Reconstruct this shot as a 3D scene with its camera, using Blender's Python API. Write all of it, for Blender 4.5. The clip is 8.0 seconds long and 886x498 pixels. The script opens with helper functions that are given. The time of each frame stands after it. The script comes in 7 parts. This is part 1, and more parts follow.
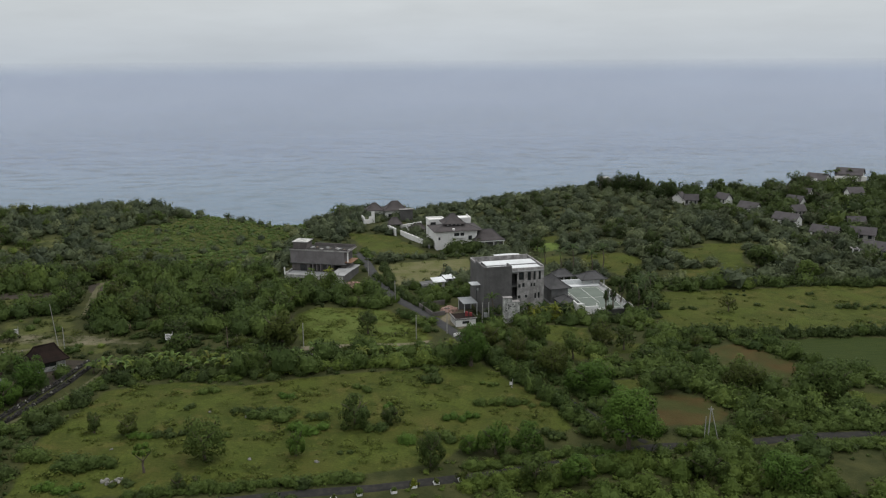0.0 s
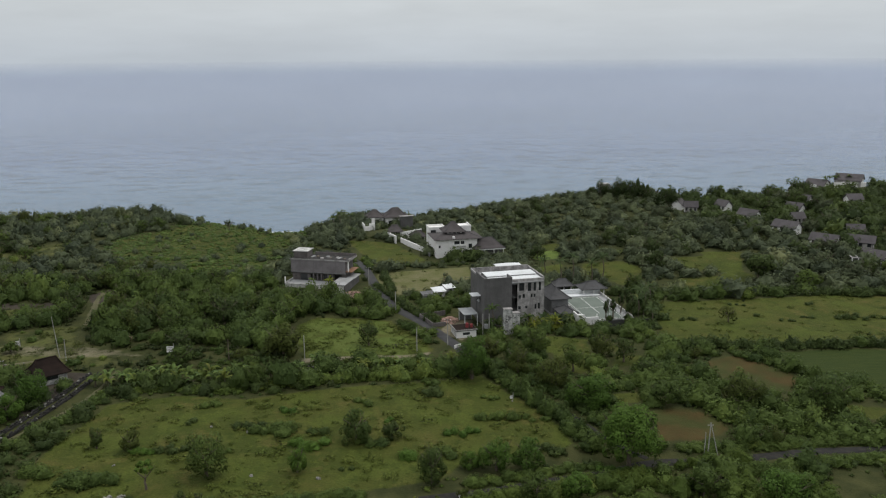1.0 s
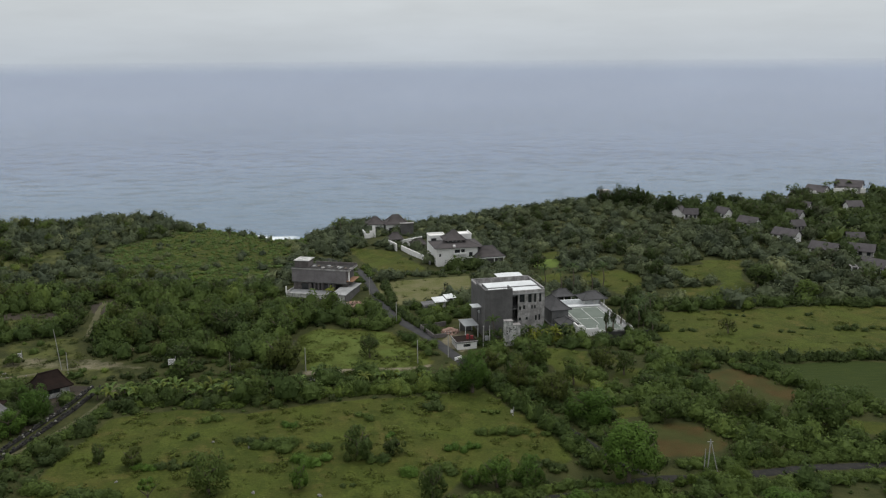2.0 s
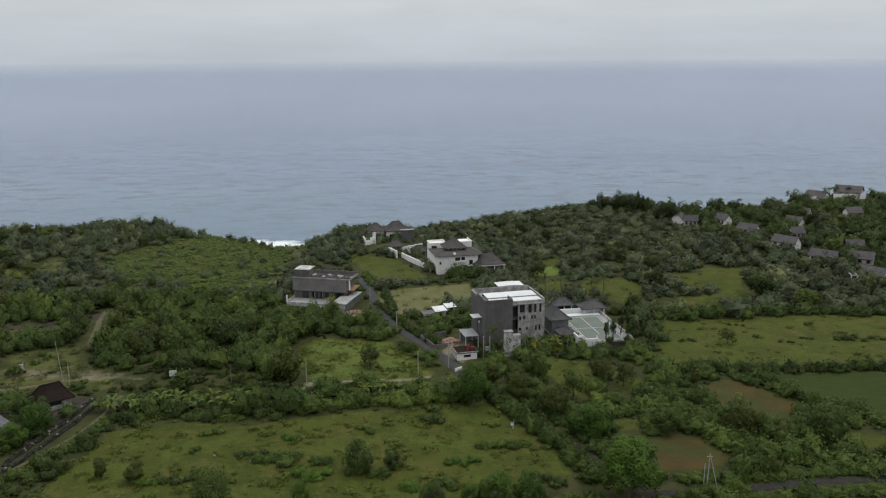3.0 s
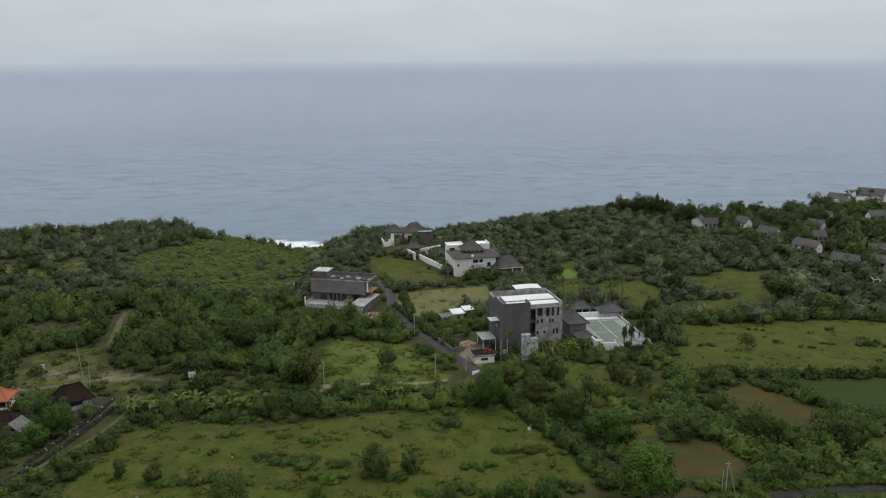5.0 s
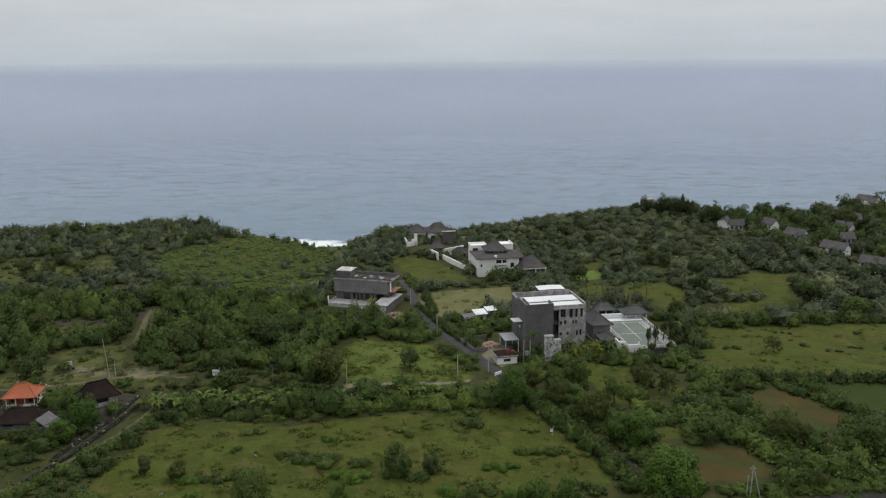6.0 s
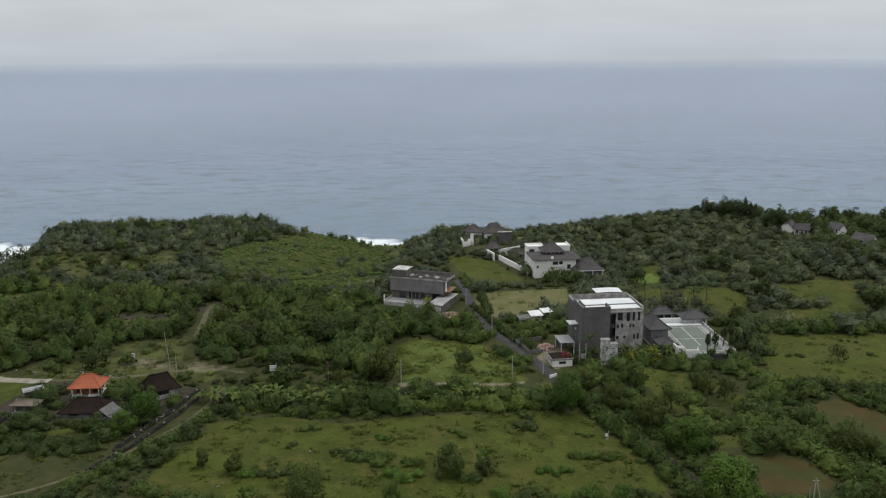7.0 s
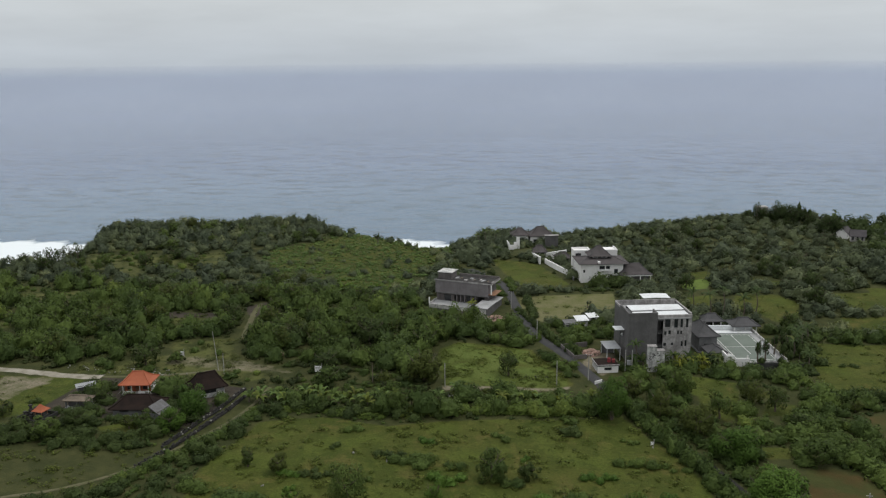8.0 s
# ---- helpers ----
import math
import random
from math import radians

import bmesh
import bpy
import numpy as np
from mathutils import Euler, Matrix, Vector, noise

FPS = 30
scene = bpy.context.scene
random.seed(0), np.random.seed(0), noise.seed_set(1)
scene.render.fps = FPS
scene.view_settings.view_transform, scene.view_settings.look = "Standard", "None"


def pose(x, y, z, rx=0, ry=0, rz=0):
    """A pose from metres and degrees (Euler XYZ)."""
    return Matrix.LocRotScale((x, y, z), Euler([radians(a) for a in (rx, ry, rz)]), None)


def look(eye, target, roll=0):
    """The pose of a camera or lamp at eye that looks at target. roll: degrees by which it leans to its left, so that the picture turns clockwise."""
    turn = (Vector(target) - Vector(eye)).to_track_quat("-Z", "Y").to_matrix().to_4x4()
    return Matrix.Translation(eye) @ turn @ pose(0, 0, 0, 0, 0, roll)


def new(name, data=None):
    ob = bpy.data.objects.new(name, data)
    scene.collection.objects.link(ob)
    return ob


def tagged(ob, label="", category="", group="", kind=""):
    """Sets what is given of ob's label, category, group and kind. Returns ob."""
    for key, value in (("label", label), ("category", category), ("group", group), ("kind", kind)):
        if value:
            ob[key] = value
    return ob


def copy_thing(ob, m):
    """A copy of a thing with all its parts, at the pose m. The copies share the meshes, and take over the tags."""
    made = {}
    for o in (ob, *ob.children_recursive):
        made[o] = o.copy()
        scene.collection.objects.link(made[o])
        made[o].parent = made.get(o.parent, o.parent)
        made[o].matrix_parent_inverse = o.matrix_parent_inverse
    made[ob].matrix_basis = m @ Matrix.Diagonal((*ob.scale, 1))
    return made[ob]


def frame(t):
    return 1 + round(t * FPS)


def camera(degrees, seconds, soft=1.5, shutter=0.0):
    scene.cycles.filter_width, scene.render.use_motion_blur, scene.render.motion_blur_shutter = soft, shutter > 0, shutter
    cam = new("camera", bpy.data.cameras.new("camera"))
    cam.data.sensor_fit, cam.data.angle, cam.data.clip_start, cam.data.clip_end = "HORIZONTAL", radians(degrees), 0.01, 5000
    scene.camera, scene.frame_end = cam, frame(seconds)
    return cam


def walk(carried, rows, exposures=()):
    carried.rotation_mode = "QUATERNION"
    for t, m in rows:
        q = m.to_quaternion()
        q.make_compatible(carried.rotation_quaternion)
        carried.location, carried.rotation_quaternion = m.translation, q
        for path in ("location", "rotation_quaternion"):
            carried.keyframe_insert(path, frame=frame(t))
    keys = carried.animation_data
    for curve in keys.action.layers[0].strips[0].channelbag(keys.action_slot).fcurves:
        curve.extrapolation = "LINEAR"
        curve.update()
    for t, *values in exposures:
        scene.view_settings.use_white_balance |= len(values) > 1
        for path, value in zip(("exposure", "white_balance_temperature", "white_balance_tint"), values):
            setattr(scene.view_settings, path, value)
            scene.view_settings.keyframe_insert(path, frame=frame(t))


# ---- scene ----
# ---- camera and its path: a slow climb, then a pan to the left ----
cam = camera(55.4, 8.0, soft=1.2)


def aim(x, y, z, yaw, pitch, lean):
    return pose(x, y, z, 90 + pitch, 0, yaw) @ pose(0, 0, 0, 0, 0, -lean)


PATH = [
    (0.0, aim(0.00, 0.00, 60.00, 0.00, -12.64, 0.38)),
    (0.5, aim(-0.08, 0.05, 61.41, -0.01, -12.64, 0.38)),
    (1.0, aim(-0.20, 0.08, 62.79, -0.03, -12.66, 0.38)),
    (2.5, aim(-0.33, 0.14, 67.08, -0.02, -12.68, 0.39)),
    (3.0, aim(-0.33, 0.14, 68.22, -0.01, -12.66, 0.40)),
    (3.5, aim(-0.30, 0.15, 68.76, 0.06, -12.66, 0.41)),
    (4.0, aim(-0.27, 0.16, 68.82, 0.34, -12.66, 0.42)),
    (4.5, aim(-0.21, 0.23, 68.88, 0.79, -12.66, 0.42)),
    (6.0, aim(-0.16, 0.45, 69.06, 2.89, -12.67, 0.43)),
    (6.5, aim(-0.18, 0.58, 69.10, 4.48, -12.66, 0.42)),
    (7.0, aim(-0.20, 0.78, 69.15, 6.79, -12.67, 0.42)),
    (7.5, aim(-0.12, 0.98, 69.22, 8.73, -12.65, 0.45)),
    (8.0, aim(0.00, 1.17, 69.38, 10.02, -12.52, 0.47)),
]
walk(cam, PATH, exposures=[(0.0, -0.05), (8.0, -0.05)])

# ---- overcast daylight ----
SUN_EL, SUN_AZ = radians(64), radians(58)
world = bpy.data.worlds.new("overcast")
scene.world = world
world.use_nodes = True
wn, wl = world.node_tree.nodes, world.node_tree.links
wn.clear()


def wnode(kind, **props):
    n = wn.new(kind)
    for k, v in props.items():
        n.inputs[k].default_value = v
    return n


sky = wn.new("ShaderNodeTexSky")
sky.sky_type = "NISHITA"
sky.sun_disc = False
sky.sun_elevation, sky.sun_rotation = SUN_EL, SUN_AZ
sky.dust_density = 3.0
coord = wn.new("ShaderNodeTexCoord")
sep = wn.new("ShaderNodeSeparateXYZ")
wl.new(coord.outputs["Generated"], sep.inputs[0])
ramp = wn.new("ShaderNodeValToRGB")
lifted = wn.new("ShaderNodeMath")
lifted.inputs[1].default_value = 0.02
wl.new(sep.outputs["Z"], lifted.inputs[0])
wl.new(lifted.outputs[0], ramp.inputs[0])
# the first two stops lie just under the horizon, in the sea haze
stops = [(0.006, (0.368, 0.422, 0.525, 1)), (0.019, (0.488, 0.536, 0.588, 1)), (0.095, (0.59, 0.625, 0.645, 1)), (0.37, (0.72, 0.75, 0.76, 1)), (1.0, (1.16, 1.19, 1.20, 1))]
while len(ramp.color_ramp.elements) < len(stops):
    ramp.color_ramp.elements.new(0.5)
for e, (p, c) in zip(ramp.color_ramp.elements, stops):
    e.position, e.color = p, c
stretch = wn.new("ShaderNodeMapping")
stretch.inputs["Scale"].default_value = (3.0, 3.0, 16.0)
wl.new(coord.outputs["Generated"], stretch.inputs[0])
cloud = wnode("ShaderNodeTexNoise", Scale=1.6, Detail=5.0, Roughness=0.55)
wl.new(stretch.outputs[0], cloud.inputs["Vector"])
cloud_map = wn.new("ShaderNodeMapRange")
cloud_map.inputs["From Min"].default_value, cloud_map.inputs["From Max"].default_value = 0.3, 0.7
cloud_map.inputs["To Min"].default_value, cloud_map.inputs["To Max"].default_value = 0.94, 1.06
wl.new(cloud.outputs["Fac"], cloud_map.inputs["Value"])
shade = wn.new("ShaderNodeVectorMath")
shade.operation = "MULTIPLY"
wl.new(ramp.outputs["Color"], shade.inputs[0])
wl.new(cloud_map.outputs[0], shade.inputs[1])
bg_cloud, bg_sky, both = wn.new("ShaderNodeBackground"), wn.new("ShaderNodeBackground"), wn.new("ShaderNodeAddShader")
bg_cloud.inputs["Strength"].default_value = 1.03
bg_sky.inputs["Strength"].default_value = 0.006
wl.new(shade.outputs[0], bg_cloud.inputs["Color"])
wl.new(sky.outputs[0], bg_sky.inputs["Color"])
wl.new(bg_cloud.outputs[0], both.inputs[0])
wl.new(bg_sky.outputs[0], both.inputs[1])
wl.new(both.outputs[0], wn.new("ShaderNodeOutputWorld").inputs["Surface"])

sun = new("sun", bpy.data.lights.new("sun", "SUN"))
sun.data.energy, sun.data.angle, sun.data.color = 1.1, radians(26), (1.0, 0.97, 0.92)
sun.matrix_world = look((0, 0, 0), (-math.sin(SUN_AZ) * math.cos(SUN_EL), -math.cos(SUN_AZ) * math.cos(SUN_EL), -math.sin(SUN_EL)))
# ---- materials ----
class Nodes:
    """A small builder for node materials."""

    def __init__(self, name, rough=0.8, spec=0.3, metal=0.0):
        self.mat = bpy.data.materials.new(name)
        self.mat.use_nodes = True
        self.n, self.l = self.mat.node_tree.nodes, self.mat.node_tree.links
        self.bsdf = self.n["Principled BSDF"]
        self.bsdf.inputs["Roughness"].default_value = rough
        self.bsdf.inputs["Specular IOR Level"].default_value = spec
        self.bsdf.inputs["Metallic"].default_value = metal
        self.pos = self.n.new("ShaderNodeNewGeometry").outputs["Position"]
        self.obj = self.n.new("ShaderNodeTexCoord").outputs["Object"]

    def noise(self, scale, detail=4.0, rough=0.6, where=None, stretch=None):
        v = where or self.pos
        if stretch:
            m = self.n.new("ShaderNodeMapping")
            m.inputs["Scale"].default_value = stretch
            self.l.new(v, m.inputs[0])
            v = m.outputs[0]
        t = self.n.new("ShaderNodeTexNoise")
        t.inputs["Scale"].default_value, t.inputs["Detail"].default_value, t.inputs["Roughness"].default_value = scale, detail, rough
        self.l.new(v, t.inputs["Vector"])
        return t.outputs["Fac"]

    def span(self, value, lo, hi, a=0.0, b=1.0):
        m = self.n.new("ShaderNodeMapRange")
        for k, x in (("From Min", lo), ("From Max", hi), ("To Min", a), ("To Max", b)):
            m.inputs[k].default_value = x
        self.l.new(value, m.inputs["Value"])
        return m.outputs[0]

    def mix(self, fac, a, b, blend="MIX"):
        m = self.n.new("ShaderNodeMix")
        m.data_type, m.blend_type = "RGBA", blend
        for sock, v in ((m.inputs[0], fac), (m.inputs[6], a), (m.inputs[7], b)):
            if isinstance(v, (int, float)):
                sock.default_value = v
            elif isinstance(v, tuple):
                sock.default_value = (*v, 1.0)
            else:
                self.l.new(v, sock)
        return m.outputs[2]

    def math(self, op, a, b=0.0):
        m = self.n.new("ShaderNodeMath")
        m.operation = op
        for sock, v in zip(m.inputs, (a, b)):
            if isinstance(v, (int, float)):
                sock.default_value = v
            else:
                self.l.new(v, sock)
        return m.outputs[0]

    def attr(self, name, out="Fac"):
        a = self.n.new("ShaderNodeAttribute")
        a.attribute_name = name
        return a.outputs[out]

    def colour(self, v):
        self.l.new(v, self.bsdf.inputs["Base Color"])
        return self

    def bump(self, height, strength=0.3, distance=0.05):
        b = self.n.new("ShaderNodeBump")
        b.inputs["Strength"].default_value, b.inputs["Distance"].default_value = strength, distance
        self.l.new(height, b.inputs["Height"])
        self.l.new(b.outputs[0], self.bsdf.inputs["Normal"])
        return self


def worn(name, base, dark, grain=9.0, stain=0.35, rough=0.85, spec=0.25, streak=True, bump=0.25, amount=0.75):
    """Plaster, concrete, tile or paint: fine grain, broad stains and runs of dirt."""
    m = Nodes(name, rough, spec)
    broad = m.span(m.noise(stain, 5.0, 0.65), 0.38, 0.68)
    c = m.mix(m.math("MULTIPLY", broad, amount), base, dark)
    if streak:
        runs = m.span(m.noise(1.0, 4.0, 0.6, stretch=(1.6, 1.6, 0.12)), 0.5, 0.75)
        c = m.mix(m.math("MULTIPLY", runs, amount * 0.7), c, dark)
    fine = m.noise(grain, 3.0, 0.7)
    c = m.mix(m.span(fine, 0.35, 0.65, 0.0, 0.35), c, tuple(0.6 * x for x in dark))
    m.colour(c).bump(fine, bump, 0.04)
    return m.mat


def foliage(name, low, high, odd, spread=0.30):
    """Leaves: tint per plant, a finer change per leaf cluster, some light through the blade."""
    m = Nodes(name, 0.65, 0.10)
    tint = m.attr("tint")
    info = m.n.new("ShaderNodeObjectInfo").outputs["Random"]
    isl = m.n.new("ShaderNodeNewGeometry").outputs["Random Per Island"]
    k = m.math("ADD", m.math("MULTIPLY", tint, 0.75), m.math("MULTIPLY", info, 0.25))
    c = m.mix(k, low, high)
    c = m.mix(m.span(tint, 0.82, 1.0, 0.0, 0.8), c, odd)
    c = m.mix(m.span(isl, 0.0, 1.0, 0.0, spread), c, tuple(0.45 * x for x in low))
    m.colour(c)
    turn = m.n.new("ShaderNodeVectorTransform")
    turn.vector_type, turn.convert_from, turn.convert_to = "NORMAL", "OBJECT", "WORLD"
    m.l.new(m.attr("facing", "Vector"), turn.inputs[0])
    m.l.new(turn.outputs[0], m.bsdf.inputs["Normal"])
    tr = m.n.new("ShaderNodeBsdfTranslucent")
    m.l.new(c, tr.inputs["Color"])
    mx = m.n.new("ShaderNodeMixShader")
    mx.inputs[0].default_value = 0.16
    m.l.new(m.bsdf.outputs[0], mx.inputs[1])
    m.l.new(tr.outputs[0], mx.inputs[2])
    m.l.new(mx.outputs[0], m.n["Material Output"].inputs["Surface"])
    return m.mat


LEAF = foliage("shrub_leaves", (0.034, 0.057, 0.016), (0.122, 0.170, 0.037), (0.165, 0.204, 0.041))
LEAF_BUSH = foliage("roadside_leaves", (0.053, 0.084, 0.017), (0.120, 0.162, 0.031), (0.162, 0.194, 0.041))
LEAF_GRASSY = foliage("low_scrub_leaves", (0.072, 0.114, 0.034), (0.127, 0.189, 0.050), (0.172, 0.212, 0.060))
# distant foliage: aerial haze painted into the leaf colours, paler and bluer
LEAF_HAZE = foliage("hazed_far_leaves", (0.052, 0.068, 0.041), (0.148, 0.174, 0.081), (0.198, 0.210, 0.094))
LEAF_DARK = foliage("dark_leaves", (0.031, 0.048, 0.016), (0.089, 0.122, 0.032), (0.119, 0.150, 0.034))
# undergrowth darker than its own green: shade between crowns painted into the leaves
LEAF_GAP_SHADE = foliage("shade_painted_undergrowth", (0.027, 0.040, 0.014), (0.057, 0.072, 0.021), (0.075, 0.088, 0.022))
LEAF_FRESH = foliage("fresh_leaves", (0.047, 0.091, 0.017), (0.104, 0.177, 0.028), (0.157, 0.200, 0.033))
LEAF_DRY = foliage("olive_leaves", (0.053, 0.072, 0.017), (0.099, 0.116, 0.027), (0.142, 0.129, 0.038))
LEAF_YELLOW = foliage("yellow_green_leaves", (0.104, 0.128, 0.018), (0.168, 0.184, 0.025), (0.208, 0.208, 0.032))
LEAF_LIME = foliage("lime_green_leaves", (0.085, 0.140, 0.022), (0.120, 0.185, 0.030), (0.15, 0.20, 0.035))
LEAF_PALM = foliage("palm_leaves", (0.030, 0.052, 0.016), (0.062, 0.090, 0.026), (0.12, 0.13, 0.04))
WEED = foliage("meadow_weeds", (0.073, 0.102, 0.019), (0.120, 0.143, 0.028), (0.150, 0.150, 0.042))

BARK = worn("bark", (0.16, 0.13, 0.10), (0.06, 0.05, 0.04), 12.0, 1.2, 0.9, 0.2)
CONCRETE_DARK = worn("dark_concrete", (0.132, 0.127, 0.126), (0.072, 0.069, 0.068), 6.0, 0.5)
CONCRETE_MID = worn("grey_concrete", (0.22, 0.22, 0.22), (0.11, 0.11, 0.11), 6.0, 0.45)
CONCRETE_WARM = worn("weathered_concrete", (0.178, 0.160, 0.156), (0.080, 0.070, 0.067), 6.0, 0.5, amount=0.9)
CONCRETE_BAND = worn("smooth_grey_concrete", (0.205, 0.190, 0.195), (0.120, 0.108, 0.108), 5.0, 0.4, amount=0.7)
CONCRETE_PALE = worn("pale_concrete", (0.45, 0.43, 0.42), (0.13, 0.122, 0.118), 5.0, 0.6, amount=0.9)
CONCRETE_RAW = worn("raw_slab", (0.36, 0.36, 0.36), (0.20, 0.20, 0.20), 6.0, 0.3, streak=False)
PLASTER = worn("white_plaster", (0.84, 0.825, 0.81), (0.62, 0.605, 0.59), 6.0, 0.4, amount=0.3)
PLASTER_OLD = worn("weathered_plaster", (0.66, 0.65, 0.62), (0.12, 0.12, 0.12), 5.0, 0.9, amount=0.9)
SHINGLE = worn("dark_shingle", (0.094, 0.084, 0.084), (0.054, 0.048, 0.048), 7.0, 0.5, 0.9, 0.12, streak=False, bump=0.5)
SHINGLE_GREY = worn("grey_shingle", (0.095, 0.093, 0.096), (0.055, 0.055, 0.055), 7.0, 0.5, 0.9, 0.12, streak=False, bump=0.5)
# paler, slightly purple-grey shingle for the distant houses
SHINGLE_FAR = worn("far_shingle", (0.112, 0.102, 0.106), (0.066, 0.060, 0.062), 7.0, 0.5, 0.9, 0.12, streak=False, bump=0.5)
SHEET_WHITE = worn("white_sheet", (0.74, 0.76, 0.77), (0.48, 0.48, 0.48), 4.0, 0.25, 0.5, 0.4, streak=False, bump=0.05, amount=0.5)
SHEET_OLD = worn("rusted_dull_sheet", (0.16, 0.16, 0.165), (0.075, 0.07, 0.065), 4.0, 0.6, 0.75, 0.25, streak=False, bump=0.1)
SHEET_GREY = worn("zinc_sheet", (0.30, 0.31, 0.32), (0.18, 0.18, 0.18), 4.0, 0.4, 0.5, 0.5, streak=False, bump=0.1)
TILE_ORANGE = worn("orange_tile", (0.36, 0.105, 0.050), (0.24, 0.068, 0.034), 8.0, 0.6, 0.75, streak=False, bump=0.5, amount=0.5)
TILE_BROWN = worn("brown_tile", (0.027, 0.018, 0.015), (0.012, 0.010, 0.009), 8.0, 0.7, 0.95, 0.08, streak=False, bump=0.5)
TIMBER = worn("orange_timber", (0.30, 0.165, 0.095), (0.18, 0.095, 0.055), 9.0, 0.8, 0.6)
TIMBER_OLD = worn("old_timber", (0.20, 0.16, 0.12), (0.09, 0.075, 0.06), 9.0, 0.9)
STONE = worn("lava_stone", (0.050, 0.047, 0.045), (0.022, 0.021, 0.020), 5.0, 0.9, 0.95)
STONE_PALE = worn("limestone", (0.30, 0.29, 0.265), (0.14, 0.135, 0.12), 5.0, 0.8, 0.95)
POLE = worn("pole_concrete", (0.40, 0.39, 0.37), (0.24, 0.23, 0.215), 4.0, 0.8)
RUBBLE = worn("brick_rubble", (0.42, 0.27, 0.22), (0.24, 0.17, 0.14), 4.0, 0.9)
COURT = worn("court_green", (0.150, 0.176, 0.150), (0.105, 0.125, 0.106), 5.0, 0.2, 0.8, streak=False, bump=0.05)
PAINT_RED = worn("red_paint", (0.26, 0.045, 0.05), (0.15, 0.03, 0.03), 5.0, 0.8)
METAL_DARK = worn("dark_metal", (0.06, 0.06, 0.06), (0.03, 0.03, 0.03), 8.0, 0.9, 0.5, 0.5)

g = Nodes("window_glass", 0.08, 0.5)
g.colour(g.mix(g.span(g.noise(0.7), 0.35, 0.65), (0.018, 0.02, 0.022), (0.04, 0.043, 0.045)))
GLASS = g.mat

a = Nodes("asphalt", 0.9, 0.25)
asp = a.mix(a.span(a.noise(0.35, 5.0), 0.35, 0.7), (0.034, 0.034, 0.036), (0.060, 0.059, 0.058))
asp = a.mix(a.span(a.noise(14.0, 2.0), 0.4, 0.7, 0.0, 0.5), asp, (0.03, 0.03, 0.03))
a.colour(asp).bump(a.noise(20.0), 0.3, 0.02)
ASPHALT = a.mat
a = Nodes("worn_dark_asphalt", 0.9, 0.15)
asp = a.mix(a.span(a.noise(0.35, 5.0), 0.35, 0.7), (0.018, 0.018, 0.017), (0.031, 0.029, 0.027))
asp = a.mix(a.span(a.noise(1.3, 4.0), 0.5, 0.7, 0.0, 0.6), asp, (0.055, 0.05, 0.04))
a.colour(asp).bump(a.noise(20.0), 0.3, 0.02)
ASPHALT_DARK = a.mat

d = Nodes("track_soil", 0.95, 0.1)
soil = d.mix(d.span(d.noise(0.25, 6.0), 0.35, 0.65), (0.125, 0.110, 0.070), (0.080, 0.078, 0.040))
soil = d.mix(d.span(d.noise(2.5, 4.0), 0.45, 0.7, 0.0, 0.8), soil, (0.07, 0.085, 0.032))
d.colour(soil).bump(d.noise(5.0), 0.4, 0.1)
SOIL = d.mat
d = Nodes("pale_track", 0.95, 0.1)
d.colour(d.mix(d.span(d.noise(0.4, 6.0), 0.35, 0.65), (0.30, 0.275, 0.23), (0.165, 0.15, 0.11))).bump(d.noise(5.0), 0.4, 0.1)
PALE_TRACK = d.mat

# ground: grass with dry and lush patches, bare soil, ploughed and planted plots
e = Nodes("ground_cover", 0.95, 0.12)
big, mid, fine = e.noise(0.035, 5.0, 0.6), e.noise(0.22, 6.0, 0.65), e.noise(2.2, 5.0, 0.7)
grass = e.mix(e.span(big, 0.38, 0.62), (0.044, 0.059, 0.010), (0.072, 0.077, 0.016))
grass = e.mix(e.span(mid, 0.50, 0.64, 0.0, 0.9), grass, (0.108, 0.091, 0.028))
grass = e.mix(e.span(e.noise(0.11, 4.0, 0.6), 0.50, 0.60, 0.0, 0.8), grass, (0.068, 0.089, 0.015))
grass = e.mix(e.span(e.noise(0.33, 6.0, 0.7), 0.52, 0.66, 0.0, 0.9), grass, (0.035, 0.050, 0.008))
grass = e.mix(e.span(e.noise(0.75, 5.0, 0.7), 0.55, 0.70, 0.0, 0.8), grass, (0.093, 0.113, 0.021))
grass = e.mix(e.span(fine, 0.42, 0.70, 0.0, 0.75), grass, (0.029, 0.038, 0.007))
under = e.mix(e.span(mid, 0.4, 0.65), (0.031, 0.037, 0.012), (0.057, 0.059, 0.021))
zone = e.n.new("ShaderNodeSeparateColor")
e.l.new(e.attr("zone", "Color"), zone.inputs[0])
plot = e.n.new("ShaderNodeSeparateColor")
e.l.new(e.attr("plot", "Color"), plot.inputs[0])


def edge(v):
    """A patch's weight, broken up along its border."""
    return e.span(e.math("ADD", v, e.math("MULTIPLY", e.math("SUBTRACT", mid, 0.5), 0.9)), 0.35, 0.65)


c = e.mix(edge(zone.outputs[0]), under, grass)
dry = e.mix(e.span(mid, 0.4, 0.62), (0.150, 0.141, 0.070), (0.100, 0.106, 0.036))
c = e.mix(e.math("MULTIPLY", edge(zone.outputs[2]), 0.85), c, dry)
bare = e.mix(e.span(fine, 0.35, 0.65), (0.21, 0.18, 0.135), (0.12, 0.11, 0.065))
c = e.mix(edge(zone.outputs[1]), c, bare)
red = e.mix(e.span(e.noise(0.09, 5.0, 0.65), 0.42, 0.60), (0.094, 0.046, 0.018), (0.048, 0.056, 0.014))
c = e.mix(e.math("MULTIPLY", edge(plot.outputs[0]), 0.45), c, red)
